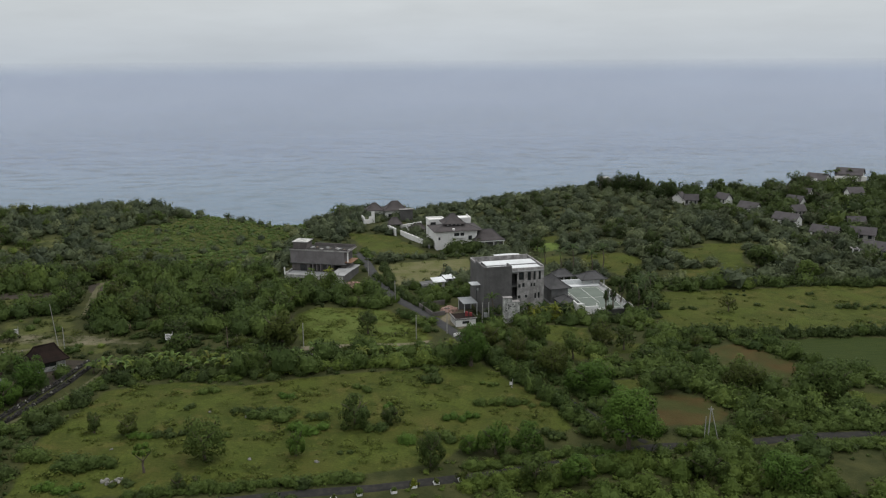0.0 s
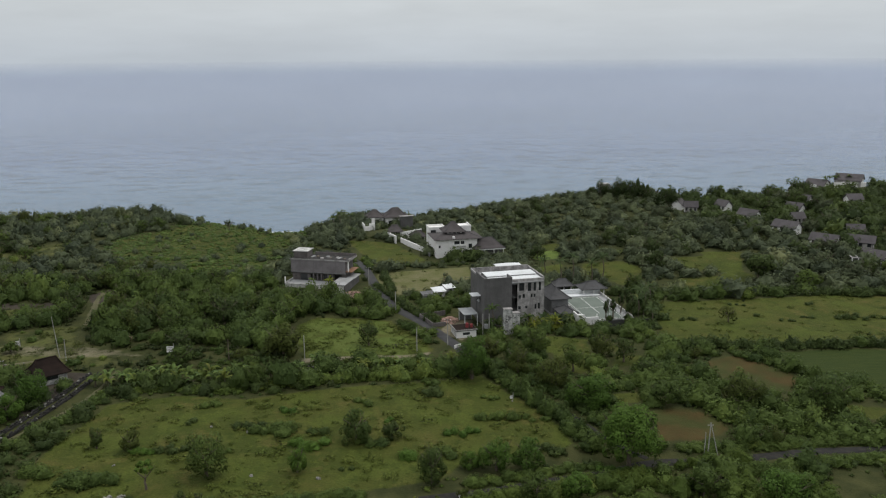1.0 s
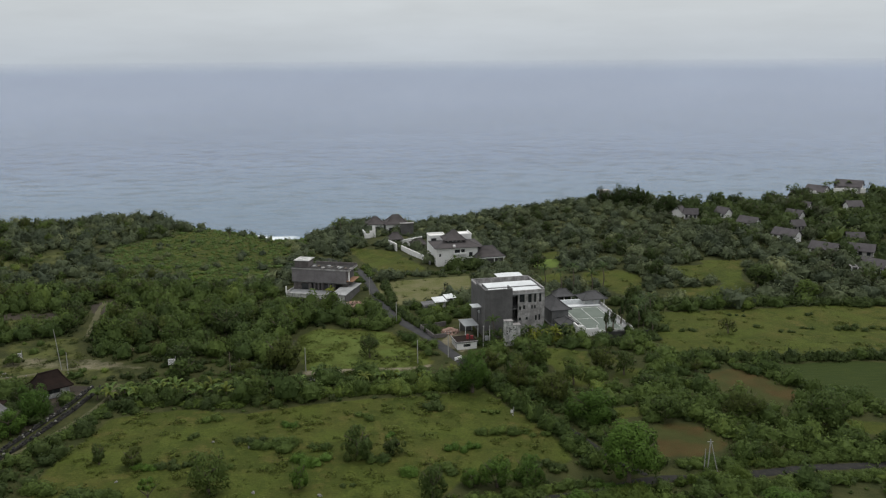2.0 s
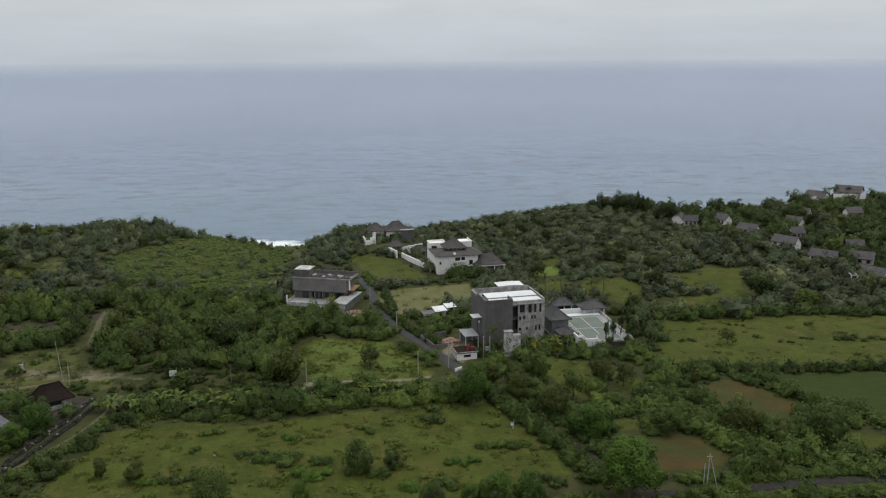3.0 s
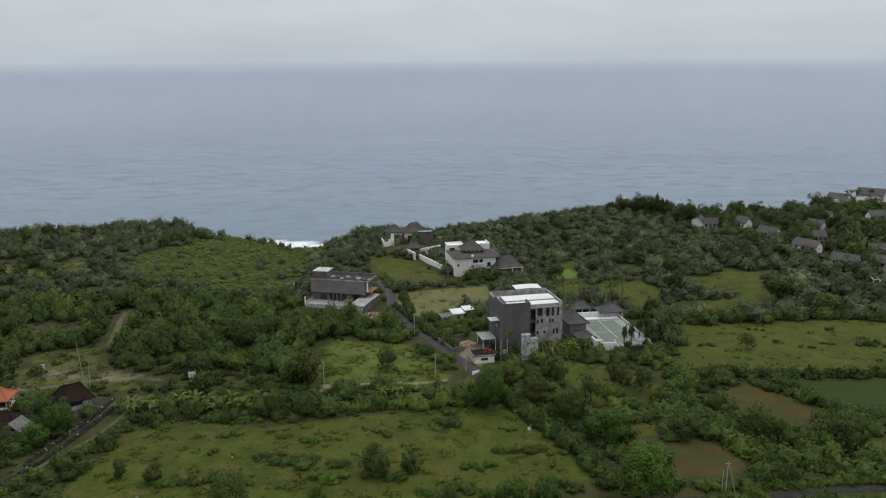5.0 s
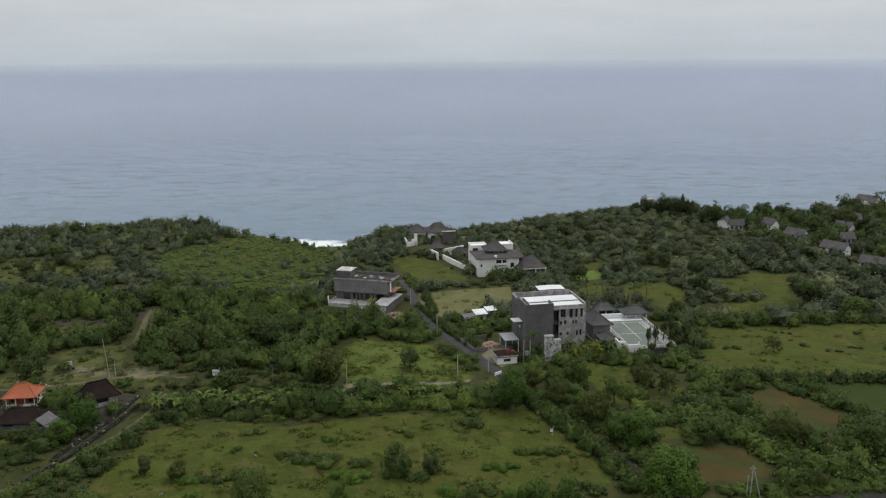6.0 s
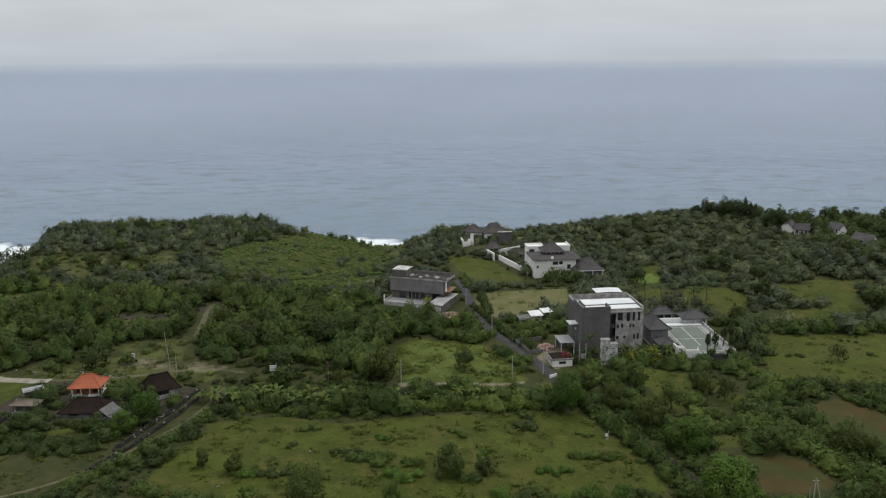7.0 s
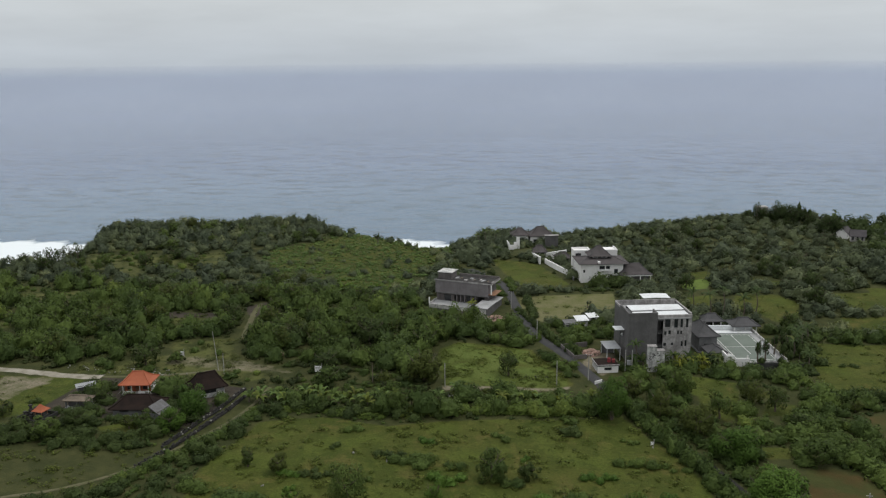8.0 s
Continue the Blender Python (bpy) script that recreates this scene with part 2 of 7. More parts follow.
crop = e.mix(e.span(e.noise(1.2, 3.0, stretch=(0.2, 1.6, 1.0)), 0.4, 0.6), (0.027, 0.042, 0.010), (0.038, 0.052, 0.012))
c = e.mix(edge(plot.outputs[1]), c, crop)
yard = e.mix(e.span(mid, 0.4, 0.65), (0.036, 0.030, 0.025), (0.064, 0.054, 0.040))
c = e.mix(edge(e.attr("yard")), c, yard)
lush = e.mix(e.span(mid, 0.4, 0.6), (0.115, 0.160, 0.034), (0.088, 0.122, 0.028))
c = e.mix(edge(plot.outputs[2]), c, lush)
c = e.mix(e.span(e.attr("cliff"), 0.2, 0.8), c, e.mix(e.span(mid, 0.4, 0.6), (0.20, 0.18, 0.15), (0.07, 0.085, 0.04)))
e.colour(c).bump(e.math("ADD", fine, mid), 0.6, 0.35)
GROUND = e.mat

# sea: slate blue water with wind lanes, swell and foam on the shore
s = Nodes("sea_water", 0.22, 0.32)
lanes = s.span(s.noise(0.012, 5.0, 0.6, stretch=(0.30, 1.6, 1.0)), 0.36, 0.66)
water = s.mix(lanes, (0.080, 0.121, 0.214), (0.110, 0.157, 0.258))
chop = s.span(s.noise(0.05, 6.0, 0.65, stretch=(0.8, 1.3, 1.0)), 0.50, 0.64)
water = s.mix(s.math("MULTIPLY", chop, 0.95), water, (0.040, 0.064, 0.116))
shoal = s.attr("shoal")
water = s.mix(s.math("MULTIPLY", shoal, 0.45), water, (0.12, 0.195, 0.235))
foam_shape = s.math("ADD", s.attr("foam"), s.math("MULTIPLY", s.math("SUBTRACT", s.noise(0.045, 7.0, 0.72, stretch=(0.7, 1.0, 1.0)), 0.5), 1.9))
foam = s.span(foam_shape, 0.50, 0.80)
water = s.mix(foam, water, (0.70, 0.74, 0.76))
s.colour(water)
s.l.new(s.span(foam, 0.0, 1.0, 0.22, 0.9), s.bsdf.inputs["Roughness"])
swell = s.math("ADD", s.noise(0.05, 5.0, 0.6, stretch=(0.4, 1.6, 1.0)), s.math("MULTIPLY", s.noise(0.35, 4.0, 0.6, stretch=(0.5, 1.4, 1.0)), 0.35))
s.bump(swell, 0.62, 3.2)
# haze stand-in: far water thins out to the pale horizon colour behind it
haze_fade = s.n.new("ShaderNodeBsdfTransparent")
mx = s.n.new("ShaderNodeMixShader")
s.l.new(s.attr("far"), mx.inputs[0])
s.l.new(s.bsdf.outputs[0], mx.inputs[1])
s.l.new(haze_fade.outputs[0], mx.inputs[2])
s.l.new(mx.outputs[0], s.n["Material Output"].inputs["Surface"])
SEA = s.mat
# ---- builders ----
def part(name, bm, material, parent=None, label=""):
    """Links a bmesh as one mesh object, under a thing or a part where one is given."""
    me = bpy.data.meshes.new(name)
    bm.to_mesh(me)
    bm.free()
    me.materials.append(material)
    ob = new(name, me)
    ob.parent = parent
    if label:
        ob["label"] = label
    return ob


def thing(name, x, y, turn=0.0, z=None, label="", category="", group="", kind=""):
    """An empty at a thing's base."""
    ob = new(name)
    ob.matrix_world = pose(x, y, float(height(x, y)) if z is None else z, 0, 0, turn)
    return tagged(ob, label, category, group, kind)


def box(bm, x0, x1, y0, y1, z0, z1, bevel=0.0):
    vs = [bm.verts.new(p) for p in ((x0, y0, z0), (x1, y0, z0), (x1, y1, z0), (x0, y1, z0), (x0, y0, z1), (x1, y0, z1), (x1, y1, z1), (x0, y1, z1))]
    fs = [bm.faces.new([vs[i] for i in q]) for q in ((3, 2, 1, 0), (4, 5, 6, 7), (0, 1, 5, 4), (1, 2, 6, 5), (2, 3, 7, 6), (3, 0, 4, 7))]
    if bevel:
        bmesh.ops.bevel(bm, geom=list({ed for f in fs for ed in f.edges}), offset=bevel, segments=1, affect="EDGES")
    return bm


def boxes(*rows, bevel=0.0):
    bm = bmesh.new()
    for r in rows:
        box(bm, *r, bevel=bevel)
    return bm


def rod(bm, a, b, r0, r1, sides=8):
    """A tapered round bar from a to b."""
    a, b = Vector(a), Vector(b)
    q = (b - a).to_track_quat("Z", "Y").to_matrix()
    rings = []
    for p, r in ((a, r0), (b, r1)):
        rings.append([bm.verts.new(p + q @ Vector((r * math.cos(k * math.tau / sides), r * math.sin(k * math.tau / sides), 0))) for k in range(sides)])
    for k in range(sides):
        bm.faces.new((rings[0][k], rings[0][(k + 1) % sides], rings[1][(k + 1) % sides], rings[1][k]))
    bm.faces.new(rings[0][::-1])
    bm.faces.new(rings[1])
    return bm


def facade(width, tall, thick, holes, z0=0.0):
    """A wall along x with its outer face at y = 0; holes are (x0, x1, z0, z1) and go right through."""
    bm = bmesh.new()
    xs = sorted({0.0, width, *(h[0] for h in holes), *(h[1] for h in holes)})
    zs = sorted({z0, tall, *(h[2] for h in holes), *(h[3] for h in holes)})
    for a0, a1 in zip(xs, xs[1:]):
        run = None
        for b0, b1 in zip(zs, zs[1:]):
            open_here = any(h[0] < (a0 + a1) / 2 < h[1] and h[2] < (b0 + b1) / 2 < h[3] for h in holes)
            if open_here:
                if run:
                    box(bm, a0, a1, 0, thick, *run)
                run = None
            else:
                run = (run[0], b1) if run else (b0, b1)
        if run:
            box(bm, a0, a1, 0, thick, *run)
    bmesh.ops.remove_doubles(bm, verts=bm.verts, dist=0.001)
    return bm


def hip(x0, x1, y0, y1, z, rise, ridge=0.4, thick=0.18, curve=0.12):
    """A hipped roof with a flared eave; ridge: its length as a share of the longer side."""
    bm = bmesh.new()
    cx, cy, w, dd = (x0 + x1) / 2, (y0 + y1) / 2, (x1 - x0) / 2, (y1 - y0) / 2
    long_x = w >= dd
    rings = []
    for f in (0.0, 0.35, 0.7, 1.0):
        rx = w * ((1 - f) + f * (ridge if long_x else 0.02))
        ry = dd * ((1 - f) + f * (0.02 if long_x else ridge))
        zz = z + rise * (f - curve * math.sin(math.pi * f))
        rings.append([bm.verts.new((cx + sx * rx, cy + sy * ry, zz)) for sx, sy in ((-1, -1), (1, -1), (1, 1), (-1, 1))])
    under = [bm.verts.new((v.co.x, v.co.y, v.co.z - thick)) for v in rings[0]]
    rings.insert(0, under)
    for lo, hi_ in zip(rings, rings[1:]):
        for k in range(4):
            bm.faces.new((lo[k], lo[(k + 1) % 4], hi_[(k + 1) % 4], hi_[k]))
    bm.faces.new(rings[-1])
    bm.faces.new(under[::-1])
    return bm


def tube(path, r, sides=6):
    """A round bar bent along a path, in one piece."""
    bm, rings = bmesh.new(), []
    pts = [Vector(p) for p in path]
    for k, p in enumerate(pts):
        way = pts[min(k + 1, len(pts) - 1)] - pts[max(k - 1, 0)]
        q = way.to_track_quat("Z", "Y").to_matrix()
        rings.append([bm.verts.new(p + q @ Vector((r * math.cos(j * math.tau / sides), r * math.sin(j * math.tau / sides), 0))) for j in range(sides)])
    for lo, hi_ in zip(rings, rings[1:]):
        for j in range(sides):
            bm.faces.new((lo[j], lo[(j + 1) % sides], hi_[(j + 1) % sides], hi_[j]))
    bm.faces.new(rings[0][::-1])
    bm.faces.new(rings[-1])
    return bm


def hip_caps(parent, material, x0, x1, y0, y1, z, rise, ridge=0.4, r=0.13, curve=0.12):
    """Ridge and hip capping for the same roof, a piece for each line."""
    cx, cy, w, dd = (x0 + x1) / 2, (y0 + y1) / 2, (x1 - x0) / 2, (y1 - y0) / 2
    long_x = w >= dd
    ends = []
    for sx, sy in ((-1, -1), (1, -1), (1, 1), (-1, 1)):
        path = []
        for f in (0.0, 0.35, 0.7, 1.0):
            rx = w * ((1 - f) + f * (ridge if long_x else 0.02))
            ry = dd * ((1 - f) + f * (0.02 if long_x else ridge))
            path.append((cx + sx * rx, cy + sy * ry, z + rise * (f - curve * math.sin(math.pi * f)) + 0.03))
        part("hip_cap", tube(path, r), material, parent)
        ends.append(path[-1])
    part("ridge_cap", tube([ends[0], ends[2]], r * 1.2), material, parent)


# ---- lie of the land ----
SEA_Z = -36.0
COAST = np.array([(-900, -400), (-900, 225), (-270, 240), (-222, 266), (-193, 276), (-191, 291), (-207, 327), (-216, 354), (-172, 358), (-126, 370), (-105, 346),
                  (-84, 336), (-66, 317), (-57, 320), (-39, 352), (-10, 354), (23, 362), (46, 366), (69, 369), (92, 376), (100, 357), (110, 350),
                  (131, 357), (153, 369), (183, 391), (205, 381), (300, 388), (900, 420), (900, -400)], float)


def inside(poly, x, y):
    """Signed distance to a polygon, positive inside."""
    poly = np.asarray(poly, float)
    x, y = np.asarray(x, float), np.asarray(y, float)
    best, odd = np.full(x.shape, 1e9), np.zeros(x.shape, bool)
    for (ax, ay), (bx, by) in zip(poly, np.roll(poly, -1, 0)):
        ex, ey = bx - ax, by - ay
        t = np.clip(((x - ax) * ex + (y - ay) * ey) / (ex * ex + ey * ey + 1e-9), 0, 1)
        best = np.minimum(best, np.hypot(x - ax - t * ex, y - ay - t * ey))
        if by != ay:
            odd ^= ((ay > y) != (by > y)) & (x < ax + (y - ay) * ex / ey)
    return np.where(odd, best, -best)


def along(line, x, y):
    """Distance to a polyline."""
    x, y = np.asarray(x, float), np.asarray(y, float)
    best = np.full(x.shape, 1e9)
    for (ax, ay), (bx, by) in zip(line, line[1:]):
        ex, ey = bx - ax, by - ay
        t = np.clip(((x - ax) * ex + (y - ay) * ey) / (ex * ex + ey * ey + 1e-9), 0, 1)
        best = np.minimum(best, np.hypot(x - ax - t * ex, y - ay - t * ey))
    return best


def step(v, lo, hi_):
    t = np.clip((np.asarray(v, float) - lo) / (hi_ - lo), 0, 1)
    return t * t * (3 - 2 * t)


def waves(x, y, size, seed=0.0):
    """Smooth uneven field in -1..1, with its main length about size."""
    k = math.tau / size
    return (np.sin(k * (x * 0.8 + y * 0.6) + 1.7 * np.sin(k * 0.6 * y + seed) + seed) + np.sin(k * 1.7 * (x * 0.5 - y * 0.9) + 1.3 * np.sin(k * 0.9 * x) + 2 * seed)
            + 0.6 * np.sin(k * 3.1 * (x * 0.9 + y * 0.3) + 3 * seed)) / 2.6


def height(x, y):
    x, y = np.asarray(x, float), np.asarray(y, float)
    far = step(y, 215, 345)
    z = far * (-1.2 + 6.7 * step(x, -10, 90)) + 0.25 * waves(x, y, 60, 1.0) * step(y, 60, 120) + 1.1 * far * waves(x, y, 95, 2.0)
    z = z + 2.0 * step(y, 295, 345) * step(x, -14, 18) * (1 - step(x, 52, 82))
    z = z - 2.2 * np.exp(-(((x + 38) / 9) ** 2 + ((y - 228) / 5) ** 2))
    z = z + 1.7 * np.exp(-(((x + 80) / 20) ** 2 + ((y - 328) / 16) ** 2))
    out = -inside(COAST, x, y)
    return z - 60 * step(out, -3, 38) - 1.2 * step(out, -22, 0)


MEADOWS = [
    [(-66, 128), (-63, 149), (-50, 153), (-38, 150), (-25, 155), (-5, 158), (5, 160), (7.5, 162), (11.8, 153.5), (16.0, 146.5), (20.2, 138), (21.5, 130), (14, 126.5), (4, 125), (-1, 118), (-19, 113), (-31, 110), (-62, 108)],
    [(-36, 197), (-32, 202), (-20, 201), (-13, 199), (-7, 187), (-2, 178), (-6, 173), (-30, 172), (-33, 182)],
    [(-34, 296), (-26, 295), (-16, 289.5), (-8, 270), (-5.5, 263), (-14, 259.5), (-21, 261.5), (-26, 274), (-31, 287)],
    [(56, 214), (77, 216), (93, 218), (109, 220), (122, 215), (104, 180), (87, 179), (65, 180), (52, 182), (51, 195)],
    [(43, 254), (55, 256), (60, 248), (57, 236), (51, 230), (46, 240), (41.5, 243)],
    [(83, 266), (96, 265), (89, 243), (92, 239), (79, 226), (64, 227), (60, 224), (68, 236), (82, 239)],
    [(49, 276.5), (60, 269.5), (58, 264), (49, 270)],
    [(28, 251.5), (37, 255), (34.5, 243), (31, 242.5)],
    [(72, 259.5), (83, 261), (87, 260.5), (83, 247), (75, 243.5), (70.5, 250.5)],
    [(30, 280), (39, 284.5), (42, 274), (38.5, 274.5), (33, 273.5)],
    [(21, 187), (33, 184), (31, 175), (22, 175)],
    [(73, 146), (82, 144), (79, 137), (73, 142)],
    [(-136, 163), (-114, 165), (-111, 164), (-110, 152), (-113, 144), (-118, 138), (-128, 150)],
    [(-94, 140), (-88, 144), (-85, 141), (-89, 137)],
    [(24.5, 182.5), (30, 183), (32.8, 180), (29.3, 163), (25, 163), (23.1, 165)],
    [(36.7, 173), (43.5, 172.5), (42, 167), (35.5, 167)],
    [(32, 152), (37.3, 152.5), (36.8, 147.6), (32, 147)],
    [(33, 177.5), (42.4, 180.4), (40, 175)],
]
ROUGH = [[(-110, 129), (-82, 132), (-72, 133), (-78, 119), (-96, 108)], [(59, 117), (66, 119), (65, 113), (60, 112)], [(-102, 183), (-88, 182.5), (-76, 181), (-66, 176.5), (-62, 174.5), (-80, 174), (-98, 175)]]
DRY = [
    [(-20, 246), (-14, 249), (8, 256), (8, 238), (-2, 229), (-14, 220), (-19, 235)],
]
BARE = [
    [(-132, 164), (-119, 164.5), (-117, 161), (-120, 157), (-119.5, 152), (-122, 149), (-130, 154)],
    [(-31, 170.3), (-31, 172.3), (-8, 175.2), (-3, 176.8), (-3, 174.6), (-10, 172.8)],
    [(-104, 164), (-95, 166), (-84, 166), (-84, 162), (-100, 161)],
    [(-130, 306.5), (-128.6, 306), (-121.6, 291), (-112.8, 273.5), (-113.8, 273), (-123, 291.5)],
    [(-1, 190), (2, 199), (7, 200), (8, 190), (4, 184)],
]
RED_PLOTS = [[(54, 168), (63, 173), (66, 171), (71, 158), (66, 152), (61, 151), (61, 158), (54, 162)], [(38, 144), (43, 145), (48, 141), (49, 135), (43, 131), (36, 131)]]
CROP_PLOTS = [[(71, 175), (89, 176), (99, 175), (86, 152), (80, 159), (75, 161), (71, 171)]]
LUSH_PLOTS = [[(28.8, 263.4), (30.7, 271.6), (37.6, 274.2), (38.3, 269), (36, 262), (30.3, 259.3)]]
LOW_FRONT = [[(-24, 253), (10, 253), (14, 268), (-6, 268), (-22, 261)], [(25, 246), (40, 246), (42, 263), (27, 263)], [(40, 222), (60, 222), (60, 236), (48, 234), (42, 242)]]
SCRUB = [[(-122, 301), (-115, 314), (-104, 330), (-99, 352), (-84, 346), (-68, 328), (-56, 330), (-50, 306), (-52, 284), (-56, 267), (-54, 250), (-66, 240), (-74, 245), (-90, 261), (-99, 258), (-111, 272)]]
GLADES = [[(-192, 290), (-168, 291), (-142, 281), (-131, 262), (-142, 263), (-152, 264), (-144, 245), (-146, 244), (-158, 258), (-172, 257)],
          [(-182, 230), (-180, 240), (-173, 234), (-161, 233), (-148, 242), (-145, 233), (-153, 223), (-163, 219), (-171, 214)],
          [(-118, 209), (-112, 216.5), (-101, 217), (-97, 208), (-103, 203), (-110, 200)],
          [(-166, 209), (-159, 208), (-152, 197), (-147, 189), (-156, 189)],
          [(-121, 174), (-111, 175.5), (-102, 183), (-105, 194), (-99, 193), (-93, 197), (-88, 197), (-82, 181), (-74, 178), (-70, 174), (-72, 168), (-94, 166), (-116, 167)],
          [(-145, 288), (-133, 300), (-126, 286), (-130, 273), (-139, 275)]]

LOW_BAND = [[(-75, 177.5), (-70, 182), (-58, 183), (-44, 178), (-35, 174.5), (-30, 172), (-29, 160), (-41, 159), (-66, 159), (-72, 168)]]
YARD = [[(-98, 223), (-93, 231), (-88.5, 223), (-91.5, 213)],
        [(-110, 160), (-108, 166), (-96, 165.5), (-84, 166), (-73, 165), (-74, 150), (-77, 141), (-84, 143), (-92, 145), (-104, 144), (-111, 142), (-111, 152)],
        [(-120.5, 216.5), (-110, 216), (-102, 217.3), (-99.3, 211.5), (-108, 212.5), (-116.7, 210)]]

ROAD_UP = [(4.5, 176), (2.2, 182), (-5.8, 198), (-13.2, 211.5), (-16.8, 223), (-20.6, 238), (-25.0, 256), (-31, 270), (-40, 282)]
ROAD_LANE = [(32.5, 125), (28.2, 131), (25, 137.5), (21, 146), (16.5, 155), (11.2, 166), (4.5, 177)]
ROAD_LOW = [(150, 141), (110, 134), (72, 128), (61, 127), (51, 125.3), (41, 123.5), (33, 123.5), (24, 120), (15, 117.5), (5, 114.3), (-7, 111.3), (-23, 108.6), (-60, 103), (-120, 96)]
TRACK = [(-99, 108), (-94, 113), (-86.4, 117), (-80, 123.7), (-75.2, 132), (-71.8, 139.5), (-69.0, 148), (-67.8, 157), (-68, 166)]
TRACK_PALE = [(-200, 172), (-134, 167), (-118, 165.8), (-108, 166)]
TRACK_BACK = [(-108, 166), (-100, 167.5), (-90, 171), (-84, 174), (-80, 175)]
FOOTPATH = [(-87.5, 197), (-88.5, 201), (-90.3, 208), (-93, 218.5), (-94.5, 227)]
ROADS = [(ROAD_UP, 1.0), (ROAD_LANE, 0.5), (ROAD_LOW, 1.3), (TRACK, 1.0), (TRACK_PALE, 1.6), (TRACK_BACK, 0.7), (FOOTPATH, 0.9)]
STONE_LINE = [(-77.5, 126), (-74.8, 134.2), (-73.2, 142), (-71.4, 152), (-70.8, 164)]
ROADS.append((STONE_LINE, 1.8))


def weight(polys, x, y, soft=1.3):
    v = np.full(np.shape(x), -1e9)
    for p in polys:
        v = np.maximum(v, inside(p, x, y))
    return step(v, -soft, soft)


def sheet(name, xs, ys, z_of, material):
    """One grid sheet over the plan; gives the object and the plan coordinates of its vertices."""
    gx, gy = np.meshgrid(xs, ys)
    x, y = gx.ravel(), gy.ravel()
    n, m = len(xs), len(ys)
    i = np.arange(n * (m - 1)).reshape(m - 1, n)[:, :-1].ravel()
    quads = np.stack([i, i + 1, i + n + 1, i + n], 1)
    me = bpy.data.meshes.new(name)
    fill(me, np.stack([x, y, z_of(x, y)], 1), quads)
    me.materials.append(material)
    me.shade_smooth()
    return new(name, me), x, y


def fill(me, verts, quads):
    me.vertices.add(len(verts))
    me.vertices.foreach_set("co", np.ascontiguousarray(verts, np.float32).ravel())
    me.loops.add(quads.size)
    me.loops.foreach_set("vertex_index", np.ascontiguousarray(quads, np.int32).ravel())
    me.polygons.add(len(quads))
    me.polygons.foreach_set("loop_start", np.arange(0, quads.size, quads.shape[1], dtype=np.int32))
    me.update(calc_edges=True)


def attribute(me, name, values, kind="FLOAT"):
    at = me.attributes.new(name, kind, "POINT")
    at.data.foreach_set("value" if kind == "FLOAT" else "color", np.ascontiguousarray(values, np.float32).ravel())


xs = np.concatenate([np.arange(-900, -262, 26.0), np.arange(-260, 246, 1.6), np.arange(268, 901, 26.0)])
ys = np.concatenate([np.arange(-400, 92, 20.0), np.arange(94, 425, 1.6), np.arange(450, 800, 50.0)])
ground, gx, gy = sheet("ground", xs, ys, height, GROUND)
tagged(ground, "green and tan grass ground with bare soil patches falling to a sea cliff", "ground", kind="structure")
one = np.ones_like(gx)
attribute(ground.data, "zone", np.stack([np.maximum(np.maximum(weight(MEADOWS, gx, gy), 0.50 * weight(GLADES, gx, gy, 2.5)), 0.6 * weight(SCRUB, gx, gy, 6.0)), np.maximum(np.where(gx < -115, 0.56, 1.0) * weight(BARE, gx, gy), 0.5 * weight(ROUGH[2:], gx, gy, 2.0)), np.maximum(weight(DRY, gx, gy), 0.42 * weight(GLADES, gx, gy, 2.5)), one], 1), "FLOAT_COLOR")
attribute(ground.data, "plot", np.stack([weight(RED_PLOTS, gx, gy), weight(CROP_PLOTS, gx, gy), np.maximum(weight(LUSH_PLOTS, gx, gy), 0.47 * weight(MEADOWS[1:2], gx, gy)), one], 1), "FLOAT_COLOR")
attribute(ground.data, "yard", weight(YARD, gx, gy))
attribute(ground.data, "cliff", step(-inside(COAST, gx, gy), 2, 14))


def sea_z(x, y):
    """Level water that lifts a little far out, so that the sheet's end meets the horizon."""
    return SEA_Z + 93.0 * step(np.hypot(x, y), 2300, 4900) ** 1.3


reach = np.concatenate([np.arange(-400, 200, 100.0), np.arange(200, 1200, 14.0), np.geomspace(1200, 4940, 60)])
fan = np.linspace(-1.15, 1.15, 150)
ang, rad = np.meshgrid(fan, reach)
wx, wy = np.where(rad > 0, np.sin(ang) * np.abs(rad), np.tan(ang * 0.9) * 300), np.where(rad > 0, np.cos(ang) * np.abs(rad), rad)
rows = np.arange(150 * (len(reach) - 1)).reshape(len(reach) - 1, 150)[:, :-1].ravel()
sea_mesh = bpy.data.meshes.new("water")
wx, wy = wx.ravel(), wy.ravel()
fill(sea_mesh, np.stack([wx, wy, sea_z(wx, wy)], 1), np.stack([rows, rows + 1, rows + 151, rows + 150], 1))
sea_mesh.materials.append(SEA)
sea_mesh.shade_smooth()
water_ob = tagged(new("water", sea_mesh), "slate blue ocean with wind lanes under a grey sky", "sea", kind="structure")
off = -inside(COAST, wx, wy)
attribute(sea_mesh, "foam", 1.25 * np.maximum(step(-off, -139, -104), step(-wx, 190, 220) * step(-wy, -459, -447) * step(-off, -270, -230)) * step(wy, 230, 300))
attribute(sea_mesh, "shoal", step(-off, -620, -150))
# how much sea haze is put in, growing with distance
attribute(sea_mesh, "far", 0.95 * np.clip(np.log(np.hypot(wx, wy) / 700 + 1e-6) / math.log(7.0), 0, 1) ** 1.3)


